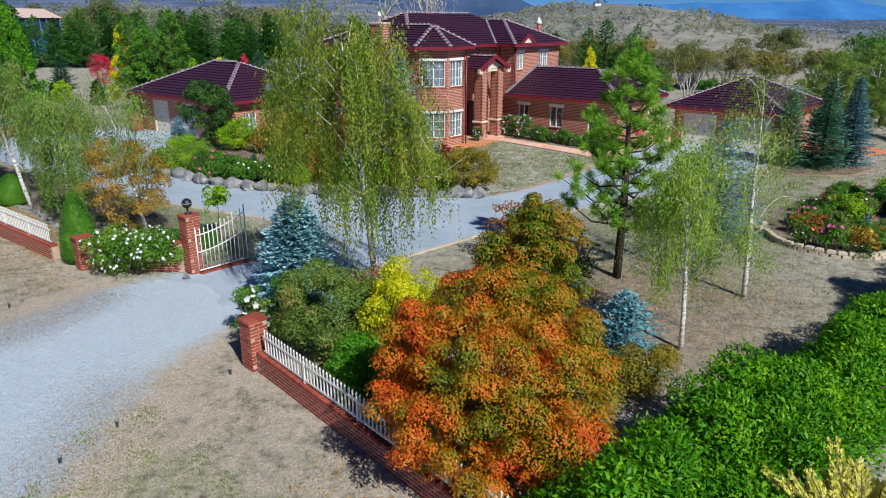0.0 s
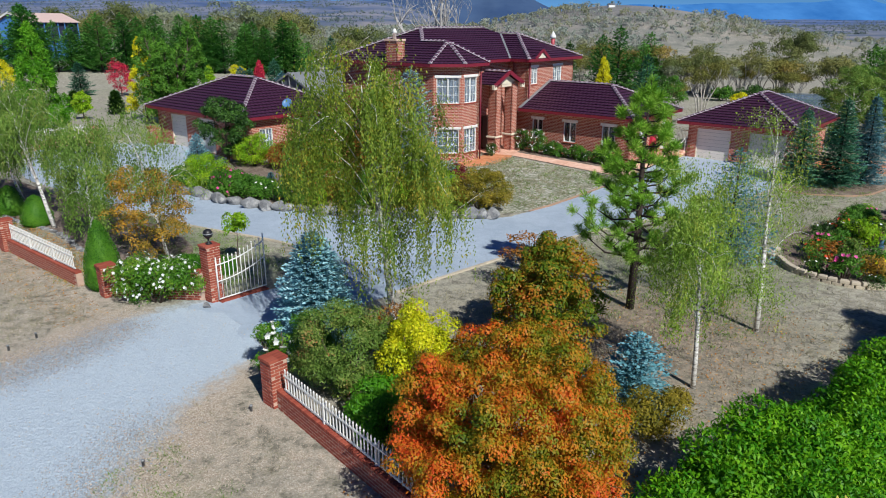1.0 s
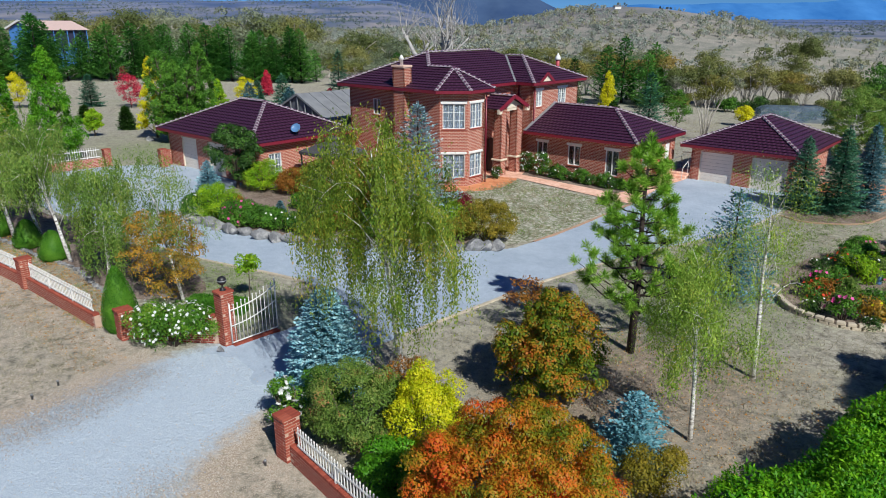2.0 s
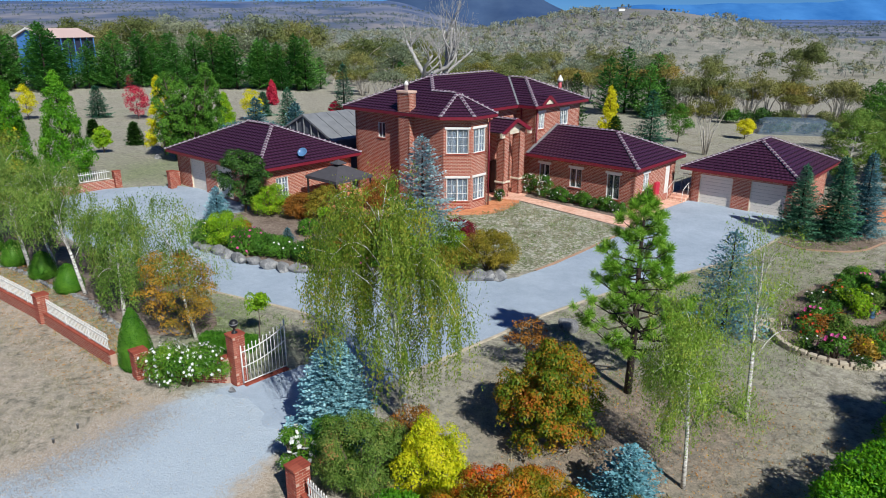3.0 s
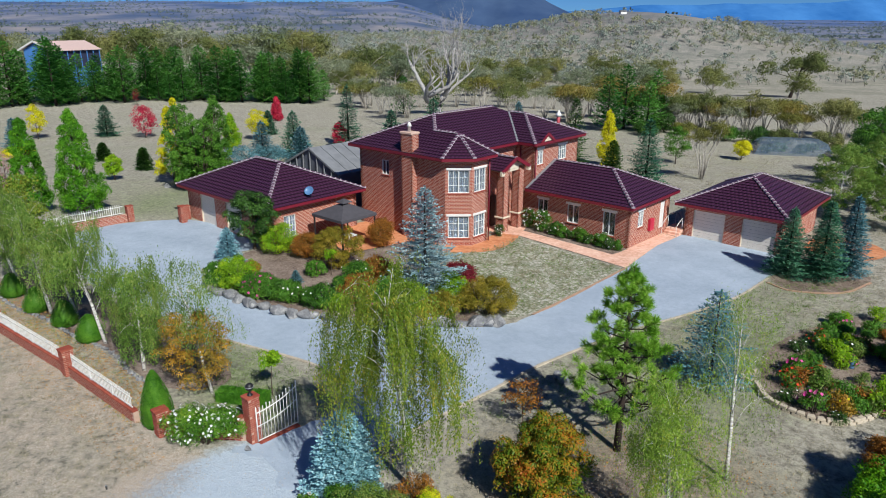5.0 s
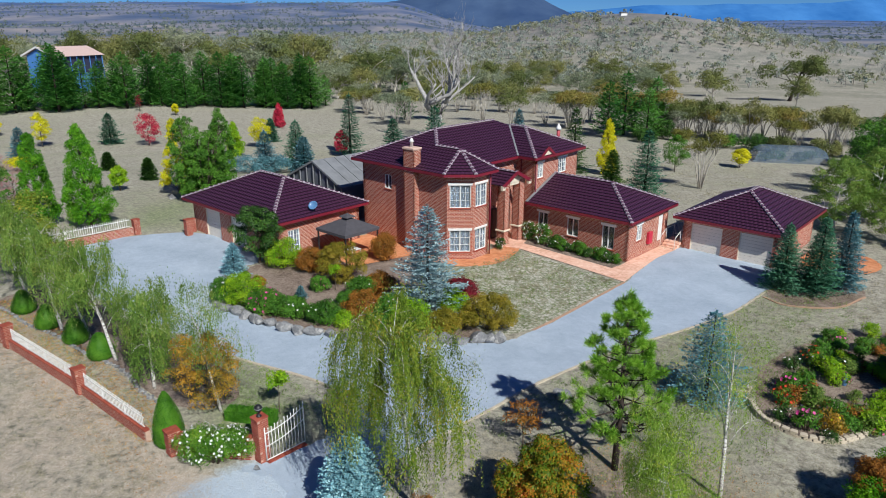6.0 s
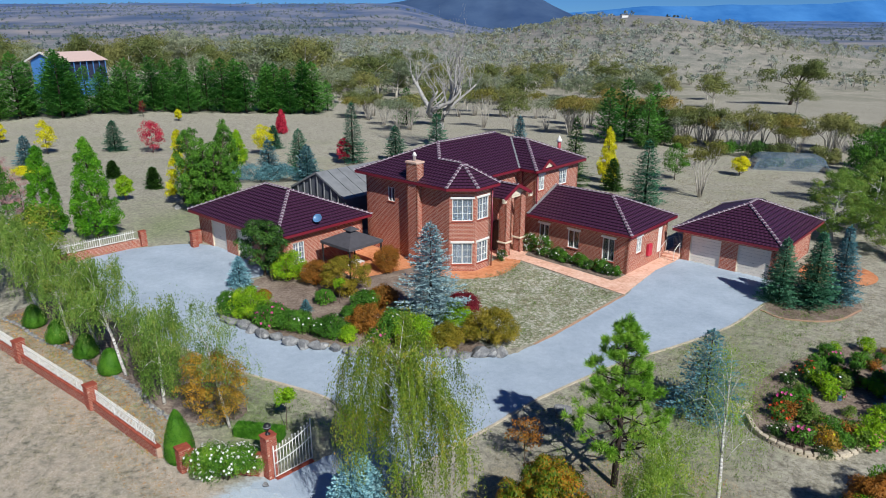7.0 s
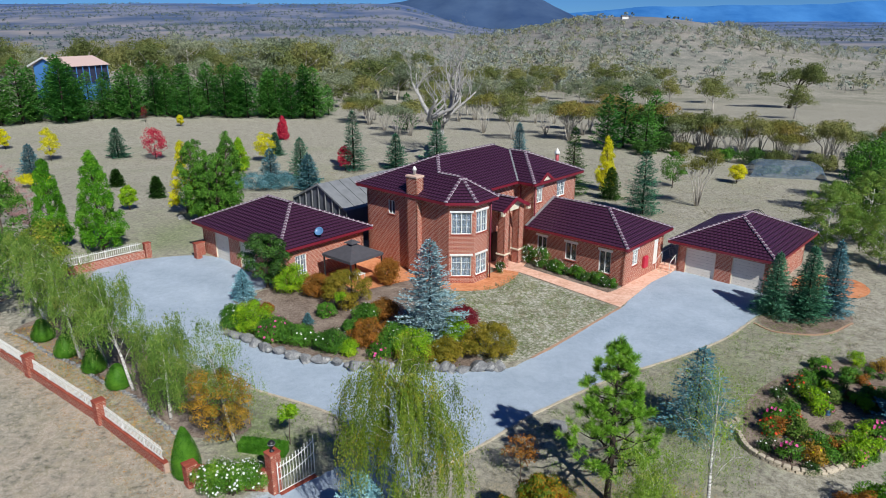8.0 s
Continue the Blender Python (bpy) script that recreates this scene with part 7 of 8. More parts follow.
for i in range(int(GL / 0.118)):
    lay(BRICK_CAP, gs, (i + 0.5) * 0.118, 0.0, -0.03)

# fence by the far court
a, b = (-25.95, 48.7), (-30.7, 43.1)
pillar(*a, 1.35, -40, "red brick pillar at the end of the court fence")
picket_fence(*between(b, a), 0.65, "white picket fence on brick beside the gravel court", pieces=False, gap=0.16, h=0.72)
for u, v, hh in ((-18.6, -11.9, 1.45), (-19.3, -11.2, 1.25)):
    x, y = W(u, v)
    pillar(x, y, hh, -40, "brick pier beside the garage doors")


# ---------------------------------------------------------------- rocks and edging
def rock_mesh(seed, flat=0.7):
    bm = bmesh.new()
    bmesh.ops.create_icosphere(bm, subdivisions=3, radius=0.5)
    rng = np.random.default_rng(seed)
    off = Vector(rng.uniform(0, 50, 3))
    for v in bm.verts:
        n1 = noise.noise(v.co * 2.2 + off) * 0.22 + noise.noise(v.co * 5.5 + off) * 0.08
        v.co *= 1 + n1
        for k in range(9):
            pn = Vector((math.sin(k * 2.3 + seed), math.cos(k * 1.7 + seed * 2), math.sin(k * 1.3 + seed * 3) * 0.8)).normalized()
            over = v.co.dot(pn) - 0.28
            if over > 0:
                v.co -= pn * over * 0.8
        v.co.z *= flat
    for f in bm.faces:
        f.smooth = False
    return bm_mesh("rock", bm, M_ROCK)


ROCKS = [rock_mesh(200 + i) for i in range(6)]


def rock(x, y, s, label="weathered grey boulder in the rockery", rz=None, zs=1.0, group="rockery boulders", i=0):
    ob = new("rock", ROCKS[i % 6])
    ob.matrix_world = pose(x, y, gz(x, y) + s * 0.16 * zs, 0, 0, (i * 67) % 360 if rz is None else rz) @ Matrix.Diagonal((s * 1.15, s * 0.85, s * zs, 1))
    return tagged(ob, label, "rock", group)


line = [(-15.3, 36.2), (-14.7, 35.2), (-13.6, 34.3), (-12.7, 33.7), (-11.6, 33.05), (-10.5, 32.5), (-9.3, 32.1), (-8.1, 31.8), (-6.9, 31.55), (-5.7, 31.4), (-4.4, 31.4), (-3.2, 31.5), (-2.0, 31.6), (-0.9, 31.75), (0.2, 31.9), (1.2, 32.1), (2.1, 32.7)]
k = 0
for (x0, y0), (x1, y1) in zip(line, line[1:]):
    for f in (0.0, 0.5):
        rock(x0 + (x1 - x0) * f + 0.12 * math.sin(k * 2.1), y0 + (y1 - y0) * f + 0.15 * math.cos(k * 1.3), (1.0, 1.3, 0.8, 1.15, 0.7, 1.4)[k % 6] * (0.82 if f else 1), i=k)
        k += 1
rock(4.3, 26.0, 1.0, "upright grey boulder under the pine", zs=1.3, group="", i=3)
rock(-28.0, 60.5, 0.9, "pale boulder in the paddock", group="", i=1)
ed = thing("stone_edging", *W(-12.2, -26.1), gz(*W(-12.2, -26.1)), "row of pale stones edging the birch strip", "edging")
for i in range(64):
    f = i / 63
    u = -13.7 + 17.6 * f
    v = -26.9 + 1.6 * min(1.0, (u + 13.7) / 12) + 0.12 * math.sin(f * 19)
    x, y = W(u, v)
    s = 0.26 + 0.1 * math.sin(i * 2.7)
    ob = new("stone", ROCKS[i % 6])
    ob.parent = ed
    ob.matrix_local = Matrix.Translation((x - ed.location.x, y - ed.location.y, gz(x, y) - ed.location.z + 0.04)) @ pose(0, 0, 0, 0, 0, i * 71) @ Matrix.Diagonal((s * 1.2, s, s, 1))

bm = bmesh.new()
box(bm, -0.16, 0.16, -0.11, 0.11, 0, 0.13, 0.02)
for v in bm.verts:
    if v.co.y > 0:
        v.co.x *= 0.8
BLOCK = bm_mesh("block", bm, M_KERB)
bl = thing("block_edging", *W(23.1, -8.1), gz(*W(23.1, -8.1)), "curved two-course concrete block edging of the rose bed", "edging")
arc = rounded(plan((22.3, -5.6), (22.75, -7.0), (23.6, -7.95), (25.0, -8.2), (26.0, -7.85), (26.75, -6.9), (27.6, -4.5), (28.4, -2.0), (29.1, 1.0)), 12)[:-24]
acc, last = 0.0, arc[0]
for p in arc[1:]:
    acc += math.hypot(p[0] - last[0], p[1] - last[1])
    if acc > 0.3:
        ang = math.degrees(math.atan2(p[1] - last[1], p[0] - last[0]))
        for c in range(2):
            ob = new("block", BLOCK)
            ob.parent = bl
            off = 0.16 * c
            ob.matrix_local = Matrix.Translation((p[0] - bl.location.x - off * math.cos(radians(ang)), p[1] - bl.location.y - off * math.sin(radians(ang)), gz(*p) - bl.location.z - 0.02 + 0.135 * c)) @ pose(0, 0, 0, 0, 0, ang)
        acc = 0.0
    last = p

# ---------------------------------------------------------------- gazebo, dish, enclosure
gzb = estate("gazebo", "charcoal canvas gazebo on dark posts over the patio", "gazebo")
GC, GS, GZ = (-5.9, -6.4), 1.6, 2.5
base = gz(*W(*GC))
for du, dv in ((-1, -1), (1, -1), (1, 1), (-1, 1)):
    bm = bmesh.new()
    box(bm, GC[0] + du * GS * 0.93 - 0.05, GC[0] + du * GS * 0.93 + 0.05, GC[1] + dv * GS * 0.93 - 0.05, GC[1] + dv * GS * 0.93 + 0.05, base - 0.1, GZ, 0.01)
    part("post", bm, M_DARK, gzb)
for s, z0, zt, nm in ((GS, GZ, GZ + 0.8, "canopy"), (0.42, GZ + 0.82, GZ + 1.05, "vent")):
    bm = bmesh.new()
    c = [bm.verts.new((GC[0] + du * s, GC[1] + dv * s, z0)) for du, dv in ((-1, -1), (1, -1), (1, 1), (-1, 1))]
    lo = [bm.verts.new((v.co.x, v.co.y, z0 - 0.2 if s > 1 else z0 - 0.05)) for v in c]
    t = bm.verts.new((*GC, zt))
    for i in range(4):
        j = (i + 1) % 4
        bm.faces.new((c[i], c[j], t))
        bm.faces.new((lo[i], lo[j], c[j], c[i]))
    part(nm, bm, M_CANVAS, gzb)

table = estate("outdoor_setting", "white outdoor table under the gazebo", "table")
bm = bmesh.new()
box(bm, GC[0] - 0.1, GC[0] + 0.9, GC[1] - 0.4, GC[1] + 0.4, base + 0.7, base + 0.74, 0.01)
part("tabletop", bm, M_WHITE, table)
for du, dv in ((-0.05, -0.35), (0.85, -0.35), (0.85, 0.35), (-0.05, 0.35)):
    bm = bmesh.new()
    tube(bm, [(GC[0] + du, GC[1] + dv, base), (GC[0] + du, GC[1] + dv, base + 0.71)], [0.02, 0.02], 6)
    part("leg", bm, M_WHITE, table)

ds = estate("satellite_dish", "pale blue satellite dish on the garage roof", "satellite dish")
du, dv, dz = -8.6, -7.25, 3.2 + 0.45 * TAN
bm = bmesh.new()
tube(bm, [(du, dv, dz - 0.05), (du, dv, dz + 0.3), (du + 0.1, dv - 0.1, dz + 0.42)], [0.03, 0.03, 0.03], 6)
part("mast", bm, M_STEEL, ds)
bm = bmesh.new()
lathe(bm, [(0.02, 0.0), (0.14, 0.015), (0.25, 0.055), (0.33, 0.11), (0.34, 0.1), (0.26, 0.03), (0.02, -0.03)], sides=20)
bm.transform(Matrix.Translation((du + 0.12, dv - 0.12, dz + 0.42)) @ pose(0, 0, 0, 50, 0, 30))
part("reflector", bm, M_DISH, ds)

pe = estate("pool_enclosure", "grey gabled pool enclosure with ribbed roof behind the garage", "shed")
PU, PH, PV0, PV1, PE, PR = -16.7, 3.75, -1.0, 13.0, 3.3, 5.1
for sgn in (-1, 1):
    for i in range(12):
        v0, v1 = PV0 + (PV1 - PV0) * i / 12, PV0 + (PV1 - PV0) * (i + 1) / 12
        bm = bmesh.new()
        vs = [bm.verts.new(c) for c in ((PU + sgn * PH, v0 + 0.03, PE), (PU + sgn * PH, v1 - 0.03, PE), (PU, v1 - 0.03, PR), (PU, v0 + 0.03, PR))]
        f = bm.faces.new(vs)
        r = bmesh.ops.extrude_face_region(bm, geom=[f])
        for v in r["geom"]:
            if isinstance(v, bmesh.types.BMVert):
                v.co.z += 0.05
        bmesh.ops.recalc_face_normals(bm, faces=bm.faces[:])
        part("roof_panel", bm, M_STEEL, pe)
    bm = bmesh.new()
    box(bm, PU + sgn * PH - 0.05, PU + sgn * PH + 0.05, PV0, PV1, -0.5, PE)
    part("wall", bm, M_GLAZE, pe)
bm = bmesh.new()
bm.faces.new([bm.verts.new(c) for c in ((PU - PH, PV0 + 0.1, -0.5), (PU + PH, PV0 + 0.1, -0.5), (PU + PH, PV0 + 0.1, PE), (PU, PV0 + 0.1, PR), (PU - PH, PV0 + 0.1, PE))])
part("gable", bm, M_GLAZE, pe, "grey glazed gable")
for i in range(9):
    s = -1 + 2 * i / 8
    bm = bmesh.new()
    beam(bm, (PU + s * PH, PV0, 0), (PU + s * PH, PV0, PR - (PR - PE) * abs(s)), 0.09, 0.09, (0, 1, 0))
    part("mullion", bm, M_STEEL, pe)
for sgn in (-1, 1):
    bm = bmesh.new()
    beam(bm, (PU + sgn * PH, PV0 - 0.04, PE), (PU, PV0 - 0.04, PR), 0.12, 0.16)
    part("barge_board", bm, M_STEEL, pe)

# ---------------------------------------------------------------- rose beds and small plants
WINGROSES = [bush(300 + i, 0.55, 0.5, 1.1, 18, 0.24, 2600, 0.08, L_GREEN if i else L_DARK, 0.5, 0.1, (L_PETAL, 8, 0.08)) for i in range(3)]
for i in range(11):
    u = 3.2 + i * 0.55
    x, y = W(u, 6.1 + 0.15 * math.sin(i * 2))
    plant(WINGROSES[i % 3], "rose_bush", x, y, "leafy green rose bush along the brick wing", "shrub", rz=i * 50, scale=0.9 + 0.12 * math.sin(i * 1.7), group="wing roses")
TALLROSE = bush(305, 0.75, 0.6, 1.75, 22, 0.26, 2600, 0.085, L_GREEN, 0.5, 0.1, (L_PETAL, 42, 0.08))
for u, v, s in ((0.95, 6.3, 0.95), (2.35, 6.1, 1.05)):
    plant(TALLROSE, "climbing_rose", *W(u, v), "tall white climbing rose against the brick wing", "shrub", scale=s, group="climbing roses")
plant(bush(306, 0.45, 0.45, 0.95, 14, 0.2, 1800, 0.07, L_DARK, 0.5, 0.1, (L_PETAL, 20, 0.07)), "porch_rose", *W(0.75, 2.9), "white rose beside the porch column", "shrub")

rb = np.random.default_rng(41)
BEDKINDS = [(L_GREEN, None, "green leafy perennial in the rose bed"), (L_DARK, (L_PETAL, 9, 0.07), "dark rose bush with white blooms"), (L_LIME, None, "yellow-green perennial in the rose bed"), (L_GREEN, (L_PINK, 14, 0.085), "rose bush with pink blooms"),
            (L_GREY, None, "grey-leaved perennial in the mulch"), (L_RUST, None, "rusty autumn perennial in the bed"), (L_GREEN, (L_SCARLET, 34, 0.085), "perennial with scarlet flowers"), (L_AMBER, (L_YELLOW, 9, 0.06), "golden daisy clump in the bed")]
BEDPLANTS = [bush(310 + i, 0.55, 0.55, 0.85, 14, 0.24, 1100, 0.1, k[0], 0.42, 0.1, k[1]) for i, k in enumerate(BEDKINDS)]
for i in range(80):
    for _ in range(30):
        u, v = rb.uniform(22.2, 29.0), rb.uniform(-8.1, 5.6)
        if math.hypot((u - 25.4) / 3.1, (v + 1.3) / 6.9) > 1.0 or u < 22.7:
            continue
        break
    j = int(rb.choice(8, p=[0.2, 0.06, 0.24, 0.14, 0.12, 0.06, 0.1, 0.08]))
    plant(BEDPLANTS[j], "bed_plant", *W(u, v), BEDKINDS[j][2], "plant", rz=rb.uniform(0, 360), scale=float(rb.uniform(0.45, 1.2)), group="rose bed plants")
plant(BEDPLANTS[6], "scarlet_clump", *W(24.9, 0.2), "clump of scarlet flowers in the rose bed", "plant", scale=0.95)

# little fellow for the bed: plain white ornament
on = thing("garden_ornament", *W(25.3, -1.9), gz(*W(25.3, -1.9)), "small pale blue and white garden ornament", "ornament")
bm = bmesh.new()
lathe(bm, [(0.12, 0.0), (0.14, 0.1), (0.09, 0.3), (0.12, 0.42), (0.08, 0.55), (0.02, 0.62)], sides=12)
part("body", bm, M_DISH, on)
for i, (u, v) in enumerate(((24.6, -6.6), (26.7, -5.0), (23.0, -5.4))):
    lp = thing("path_light", *W(u, v), gz(*W(u, v)), "small dark solar path light on a stake", "lamp", group="path lights")
    bm = bmesh.new()
    tube(bm, [(0, 0, -0.1), (0, 0, 0.5)], [0.015, 0.015], 6)
    part("stake", bm, M_DARK, lp)
    bm = bmesh.new()
    lathe(bm, [(0.05, 0.5), (0.06, 0.62), (0.11, 0.64), (0.02, 0.7)], sides=10)
    part("head", bm, M_DARK, lp)

# standard rose and clipped box hedge by the gate
sr = broadleaf(320, 0.42, 0.42, 1.05, 1.85, 0.028, 16, 0.18, 1500, 0.08, L_LIME, n_limb=4)
plant(sr, "standard_rose", -8.15, 23.9, "standard rose with a round head and yellowing leaves", scale=1.15)
plant(sr, "standard_rose", *W(-1.6, -11.2), "standard rose with a pink bloom in the island bed", scale=0.95)
hb = thing("box_hedge", -9.2, 23.3, gz(-9.2, 23.3), "low clipped box hedge inside the gate", "hedge", -8)
rr = np.random.default_rng(321)
n = 5200
p = np.stack([rr.uniform(-1.1, 1.1, n), rr.uniform(-0.3, 0.3, n), rr.uniform(0, 0.5, n)], 1)
f = rr.integers(0, 3, n)
p[f == 0, 2] = 0.5
p[f == 1, 1] = np.sign(p[f == 1, 1]) * 0.3
p += rr.normal(0, 0.012, p.shape)
link_mesh("foliage", quads_mesh("foliage", kites(rr, p, rand_dirs(rr, n), rand_dirs(rr, n) + np.array([0, 0, 0.6]), rr.uniform(0.04, 0.07, n), rr.uniform(0.03, 0.045, n)), L_TOPIARY), None, hb)
bm = bmesh.new()
box(bm, -1.08, 1.08, -0.28, 0.28, -0.05, 0.48)
part("core", bm, L_TOPIARY, hb)

# bollard lights beside the street
for x, y in ((-6.53, 11.94), (-4.9, 14.1), (-7.05, 10.75), (-12.3, 16.7), (-12.0, 17.5)):
    b = thing("bollard", x, y, gz(x, y), "short dark metal post beside the drive", "bollard", group="drive bollards")
    bm = bmesh.new()
    lathe(bm, [(0.03, -0.08), (0.03, 0.13), (0.04, 0.13), (0.04, 0.16), (0.02, 0.175)], sides=10)
    part("post", bm, M_STEEL, b)
rock(-8.0, 20.0, 0.35, "dark stone at the foot of the gate pillar", group="", i=2)

# ---------------------------------------------------------------- far buildings
fx, fy = -97.3, 165.7
fh = thing("far_house", fx, fy, 5.2, "distant house with pale pink roof and blue gable", "house", 68)
fh.scale = (0.75, 0.75, 0.75)
M_FARROOF = soft_paint("pale_pink_roof", lin(214, 186, 178), 0.5, 0.1)
M_FARBLUE = soft_paint("blue_weatherboard", lin(76, 136, 206), 0.7, 0.2)
M_FARDARK = soft_paint("dark_verandah", lin(46, 52, 78), 0.7, 0.3)
bm = bmesh.new()
box(bm, -8.5, 8.5, -5.8, 5.8, -9, 5.4)
part("wall", bm, M_FARBLUE, fh)
bm = bmesh.new()
for x0, x1, y0, y1, z0, z1 in ((-8.6, 8.6, -6.7, -5.9, 0, 5.2),):
    box(bm, x0, x1, y0, y1, z0, z1)
part("verandah", bm, M_FARDARK, fh)
bm = bmesh.new()
for sgn in (-1, 1):
    vs = [bm.verts.new(c) for c in ((-9.2, sgn * 7.6, 5.2), (9.2, sgn * 7.6, 5.2), (9.2, 0, 8.0), (-9.2, 0, 8.0))]
    bm.faces.new(vs if sgn < 0 else vs[::-1])
part("roof", bm, M_FARROOF, fh)
for sx in (-8.5, 8.5):
    bm = bmesh.new()
    bm.faces.new([bm.verts.new(c) for c in ((sx, -5.8, 5.4), (sx, 5.8, 5.4), (sx, 0, 7.7))])
    part("gable", bm, M_FARBLUE, fh)
for sgn in (-1, 1):
    bm = bmesh.new()
    beam(bm, (-9.25, sgn * 7.6, 5.2), (-9.25, 0, 8.0), 0.15, 0.5)
    part("barge_board", bm, M_WHITE, fh)
for i in range(8):
    bm = bmesh.new()
    box(bm, -8.3 + i * 2.35, -8.1 + i * 2.35, -7.3, -7.1, -9, 5.2)
    part("post", bm, M_FARBLUE, fh)
sx, sy = 139.0, 655.0
hs = thing("hilltop_house", sx, sy, gz(sx, sy), "tiny white farmhouse on the bare hilltop", "house", 12)
hs.scale = (0.6, 0.6, 0.6)
bm = bmesh.new()
box(bm, -5, 5, -3, 3, -2, 3.2)
part("wall", bm, M_WHITE, hs)
bm = bmesh.new()
for sgn in (-1, 1):
    vs = [bm.verts.new(c) for c in ((-5.6, sgn * 3.6, 3.1), (5.6, sgn * 3.6, 3.1), (5.6, 0, 5.2), (-5.6, 0, 5.2))]
    bm.faces.new(vs if sgn < 0 else vs[::-1])
bmesh.ops.solidify(bm, geom=bm.faces[:], thickness=0.15)
part("roof", bm, M_STEEL, hs)
hx, hy = W(20.6, 17.4)
ho = thing("garden_hose", hx, hy, gz(hx, hy) + 0.06, "coiled dark green garden hose on the brick court", "hose")
bm = bmesh.new()
coil = [(math.cos(t) * (0.3 + 0.035 * t), math.sin(t) * (0.3 + 0.035 * t), 0.02 + 0.004 * t) for t in np.linspace(0, 19, 76)]
tube(bm, coil, [0.022] * 76, 6)
part("coil", bm, L_DARK, ho)
nx, ny = 45.5, 96.5
nt = thing("netted_orchard", nx, ny, gz(nx, ny), "low pale netting frame over an orchard plot", "netting", -12)
bm = bmesh.new()
bmesh.ops.create_grid(bm, x_segments=14, y_segments=9, size=1)
for v in bm.verts:
    sx, sy = v.co.x, v.co.y
    v.co = (sx * 5.2, sy * 2.8, 2.0 * (1 - sy ** 6) * (1 - sx ** 10) + 0.12 * math.sin(sx * 22) * math.cos(sy * 9) - 0.02)
bmesh.ops.solidify(bm, geom=bm.faces[:], thickness=0.02)
nm_ = Mat("grey_netting", 0.9)
nm_.col(nm_.ramp(nm_.noise(nm_.coord(), 1.6, 3), [(0.35, lin(84, 104, 122)), (0.65, lin(120, 140, 158))]))
clear = nm_.n("BsdfTransparent")
mixed = nm_.n("MixShader", Fac=0.3)
nm_.l(clear.outputs[0], mixed.inputs[1])
nm_.l(nm_.b.outputs[0], mixed.inputs[2])
nm_.l(mixed.outputs[0], nm_.t.nodes["Material Output"].inputs[0])
M_NET = nm_.m
for i, (dx, dy) in enumerate(((-3.4, -0.6), (-1.2, 0.8), (1.2, -0.7), (3.3, 0.5))):
    plant(bush(330 + i, 1.2, 1.0, 1.3, 24, 0.3, 1500, 0.16, L_GREEN if i % 2 else L_DARK, 0.5), "orchard_bush", nx + dx, ny + dy, "leafy fruit bush under the netting", "shrub", group="orchard bushes")
part("net", bm, M_NET, nt)
hp = thing("hoop_frame", 27.0, 60.5, gz(27.0, 60.5), "dark domed hoop frame behind the garage", "garden frame")
for a in (0, 60, 120):
    bm = bmesh.new()
    ca, sa = math.cos(radians(a)), math.sin(radians(a))
    tube(bm, [(1.25 * math.cos(t) * ca, 1.25 * math.cos(t) * sa, 2.6 * math.sin(t)) for t in np.linspace(0, math.pi, 13)], [0.03] * 13, 5)
    part("hoop", bm, M_DARK, hp)


# ---------------------------------------------------------------- litter, tufts and pebbles
def sow(name, n, where, size, aspect, material, label, category, seed, upright=0.0, clump=0.0, clear=True):
    """Small loose leaves or blades on the ground, past counting."""
    rng = np.random.default_rng(seed)
    x, y = where(rng, n)
    if clump:
        k = max(1, n // 14)
        i = rng.integers(0, k, n)
        x, y = x[:k][i] + rng.normal(0, clump, n), y[:k][i] + rng.normal(0, clump, n)
    if clear:
        ok = ~inside(x, y, [W(*c) for c in DRIVE])
        x, y = x[ok], y[ok]
        n = len(x)
    z = ground_z(x, y) + 0.012
    p = np.stack([x, y, z], 1)
    ax = rand_dirs(rng, n)
    ax[:, 2] = np.abs(ax[:, 2]) * 0.25 + upright
    nrm = unit(rand_dirs(rng, n) * 0.5 + np.array([0, 0, 1.0 - 0.8 * min(1, upright)]))
    s = size * rng.uniform(0.6, 1.5, n)
    q = kites(rng, p, ax, nrm, s, s * aspect)
    return tagged(link_mesh(name, quads_mesh(name, q, material), None), label, category, kind="stuff")


def area(u0, u1, v0, v1):
    def f(rng, n):
        u, v = rng.uniform(u0, u1, n), rng.uniform(v0, v1, n)
        return ORIGIN[0] + u * AX - v * AY, ORIGIN[1] + u * AY + v * AX
    return f


def ring(cx, cy, r):
    def f(rng, n):
        a, d = rng.uniform(0, 6.283, n), r * np.sqrt(rng.random(n))
        return cx + d * np.cos(a), cy + d * np.sin(a)
    return f


L_STRAW = leaf_mat("straw_blade", [(0.3, G(112, 108, 88)), (0.55, G(142, 136, 112)), (0.8, G(168, 162, 138))], 0.8, 0.8, 0.2)
L_BLADE = leaf_mat("grass_blade", [(0.3, G(64, 92, 34)), (0.55, G(98, 128, 54)), (0.8, G(140, 158, 84))], 0.8, 0.7, 0.3)
L_LITTER = leaf_mat("fallen_leaf", [(0.3, G(110, 76, 48)), (0.5, G(150, 104, 52)), (0.65, G(186, 134, 56)), (0.85, G(206, 170, 90))], 0.8, 0.8, 0.1)
M_CHIP = soft_paint("pale_pebble", lin(206, 190, 172), 0.9, 0.3, 9)
sow("straw_tufts", 16000, area(15.6, 30, -36, -27.9), 0.05, 0.2, L_STRAW, "dry straw tufts on the street verge", "grass", 501, 0.7, 0.09)
sow("green_tufts", 9000, area(16.6, 22.5, -36.5, -29.5), 0.06, 0.22, L_BLADE, "green weeds beside the gravel", "grass", 502, 0.6, 0.12)
sow("street_straw", 14000, area(-12, 9, -34, -27.8), 0.09, 0.16, L_STRAW, "dry straw tufts outside the fence", "grass", 503, 0.7, 0.12)
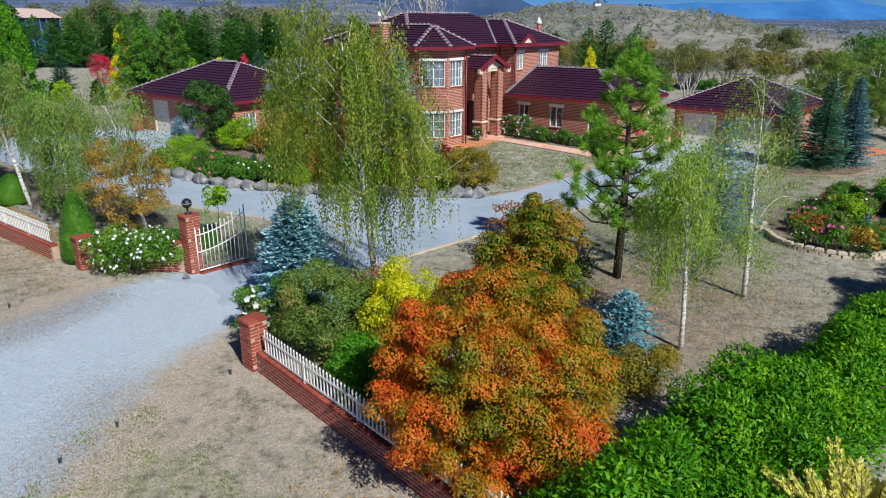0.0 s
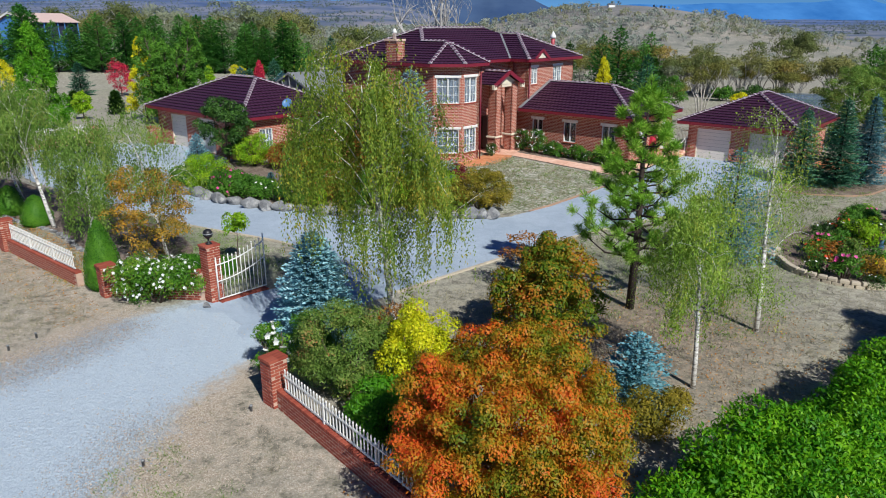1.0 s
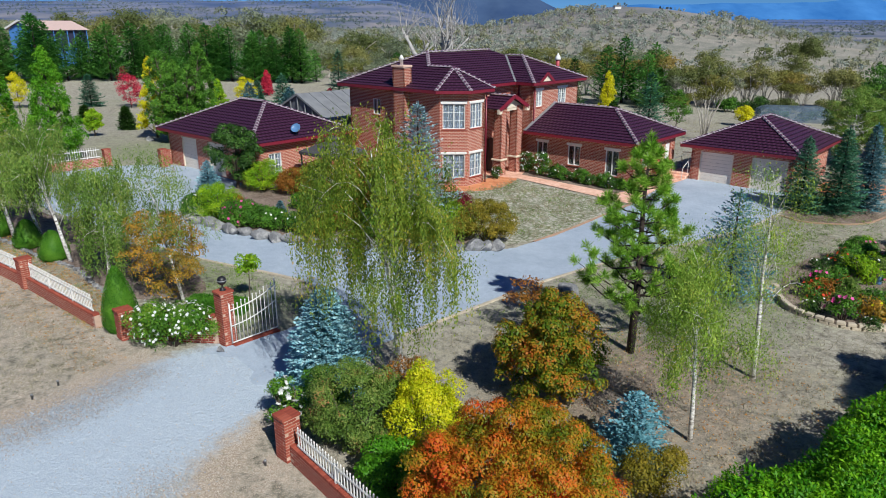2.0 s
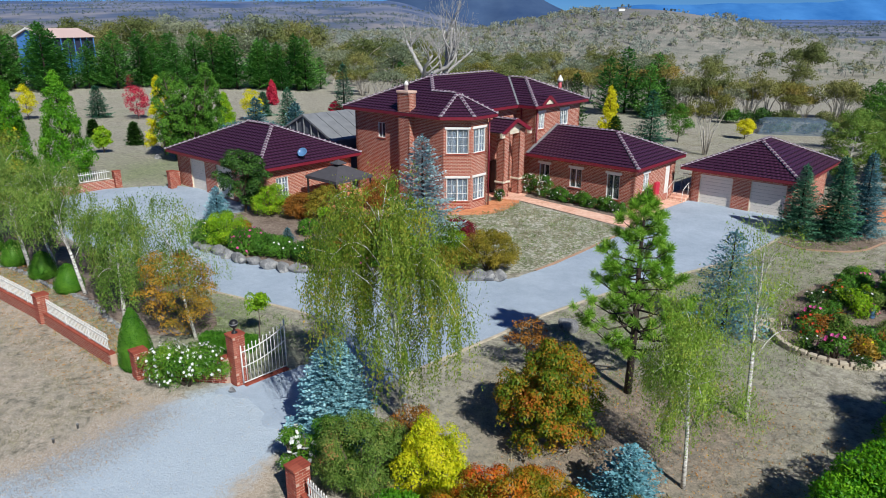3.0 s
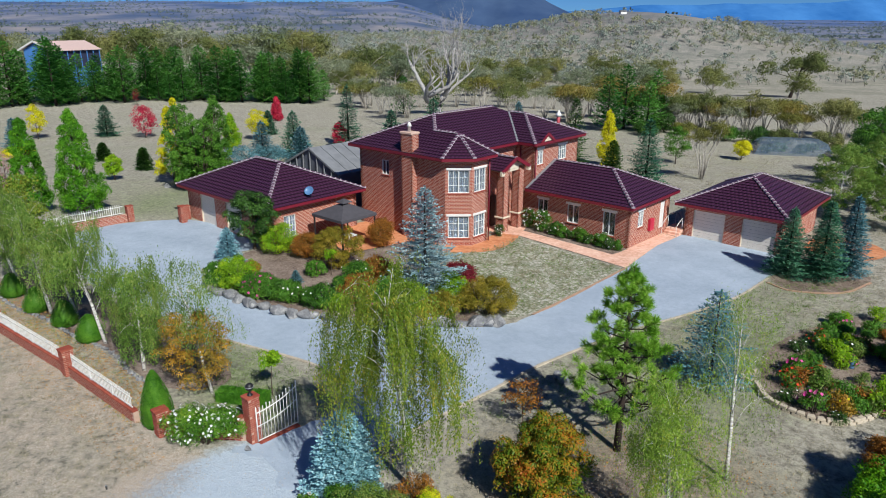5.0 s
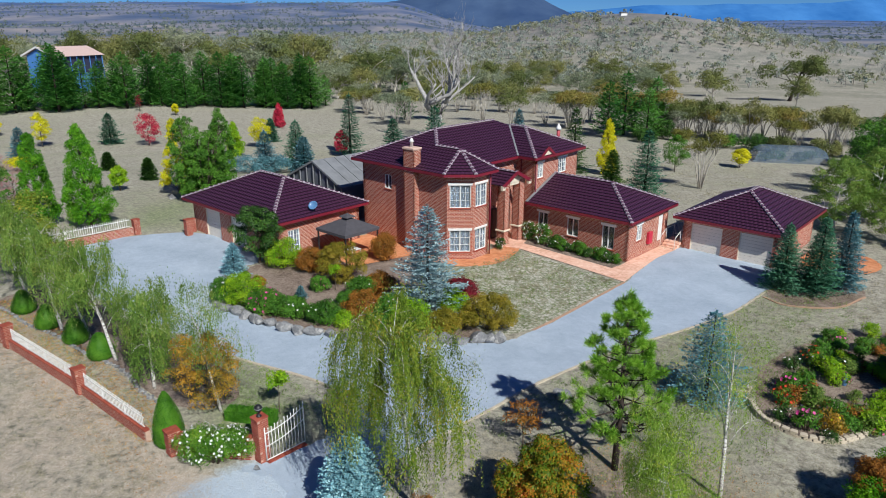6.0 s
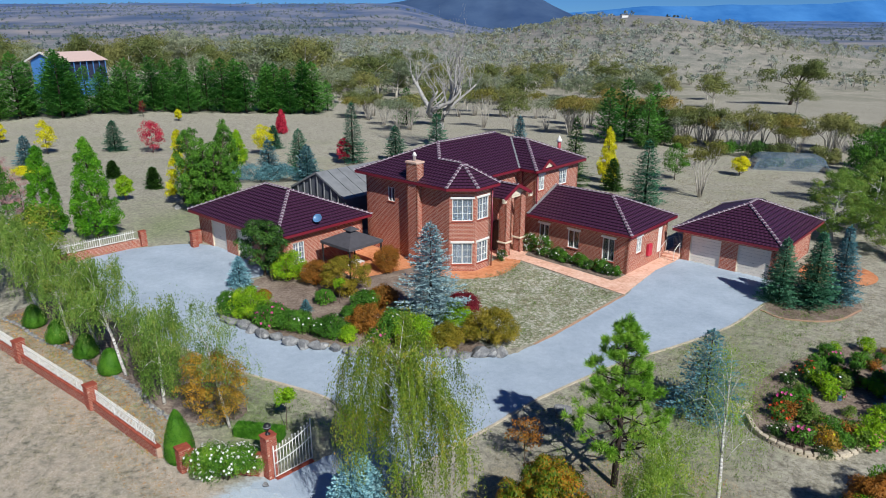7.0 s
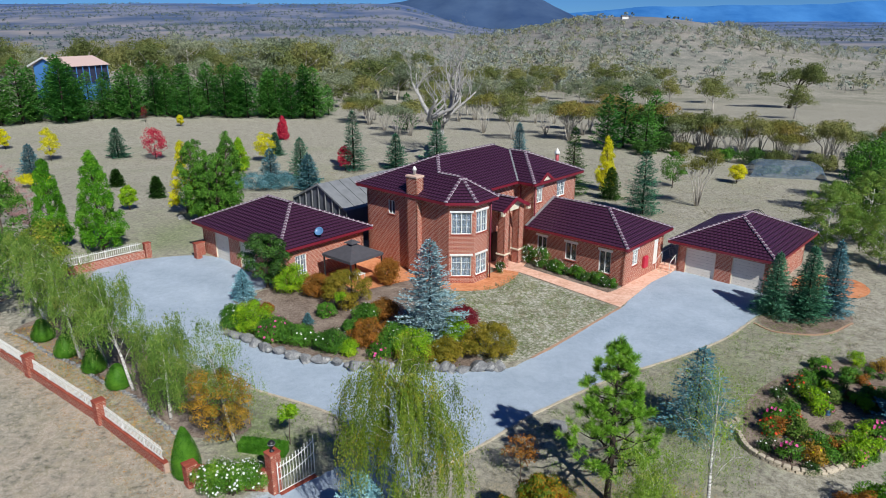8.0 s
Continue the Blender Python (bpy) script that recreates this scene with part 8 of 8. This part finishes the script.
sow("garden_tufts", 17000, area(15.0, 24, -17, 10), 0.11, 0.16, L_BLADE, "short green grass on the garden slope", "grass", 504, 0.7, 0.16)
sow("gate_lawn_tufts", 9000, area(-2, 9.6, -24.3, -19.9), 0.09, 0.16, L_BLADE, "short lawn grass inside the gate", "grass", 505, 0.7, 0.12)
sow("lawn_straw", 8000, area(1.8, 10.3, -6.5, 3.2), 0.12, 0.2, L_STRAW, "pale straw tufts in the front lawn", "grass", 506, 0.7, 0.14)
sow("lawn_weeds", 6000, area(1.8, 10.3, -6.5, 3.2), 0.1, 0.2, L_BLADE, "green weeds in the front lawn", "grass", 516, 0.6, 0.2)
sow("garden_straw", 26000, area(15.2, 27, -22, 12), 0.1, 0.18, L_STRAW, "dry straw tufts on the garden slope", "grass", 517, 0.6, 0.2)
sow("paddock_tufts", 30000, area(-45, 40, 12, 60), 0.14, 0.3, L_STRAW, "dry straw tufts over the paddock", "grass", 518, 0.5, 0.4)
sow("fallen_leaves", 2600, ring(1.0, 9.6, 3.8), 0.05, 0.6, L_LITTER, "fallen autumn leaves under the orange tree", "leaves", 507, 0.05)
sow("birch_litter", 3600, ring(6.5, 17.6, 5.5), 0.05, 0.6, L_LITTER, "fallen leaves beneath the birches", "leaves", 508, 0.05)
sow("fence_litter", 2000, area(-9, 9, -28.9, -27.3), 0.05, 0.6, L_LITTER, "leaves blown along the street wall", "leaves", 509, 0.05)
sow("pebbles", 12000, area(14.6, 19, -31.5, -25.5), 0.026, 0.8, M_CHIP, "loose pale pebbles on the drive shoulder", "pebbles", 510, 0.1)
sow("drive_pebbles", 3500, area(6, 17, -36, -24), 0.03, 0.8, M_CHIP, "loose chips on the gravel drive", "pebbles", 511, 0.1, clear=False)


def drive_edge(rng, n):
    pts = [W(*c) for c in DRIVE[:8]] + [W(10.5, -24.4), W(9.8, -27.0)]
    k = rng.integers(0, 7, n)
    f = rng.random(n)
    a, b = np.array(pts)[k], np.array(pts)[k + 1]
    p = a + (b - a) * f[:, None] + rng.normal(0, 0.5, (n, 2))
    return p[:, 0], p[:, 1]


M_GREYCHIP = soft_paint("blue_grey_chip", lin(166, 178, 192), 0.95, 0.25, 9)
sow("edge_gravel", 26000, drive_edge, 0.03, 0.85, M_GREYCHIP, "blue-grey gravel thinning out past the drive edge", "gravel", 519, 0.1, clear=False)
sow("strip_litter", 7000, area(-14, 6, -27.3, -25.4), 0.06, 0.6, L_LITTER, "dry leaves between the fence and the stone edging", "leaves", 520, 0.05)
sow("strip_tufts", 5000, area(-14, 6, -27.3, -25.6), 0.07, 0.2, L_BLADE, "thin grass behind the street fence", "grass", 521, 0.6, 0.15)
M_TANCHIP = soft_paint("tan_pebble", lin(186, 166, 146), 0.95, 0.3, 9)
sow("edge_pebbles", 22000, drive_edge, 0.028, 0.85, M_TANCHIP, "tan pebbles spilling over the drive edge", "pebbles", 512, 0.1, clear=False)
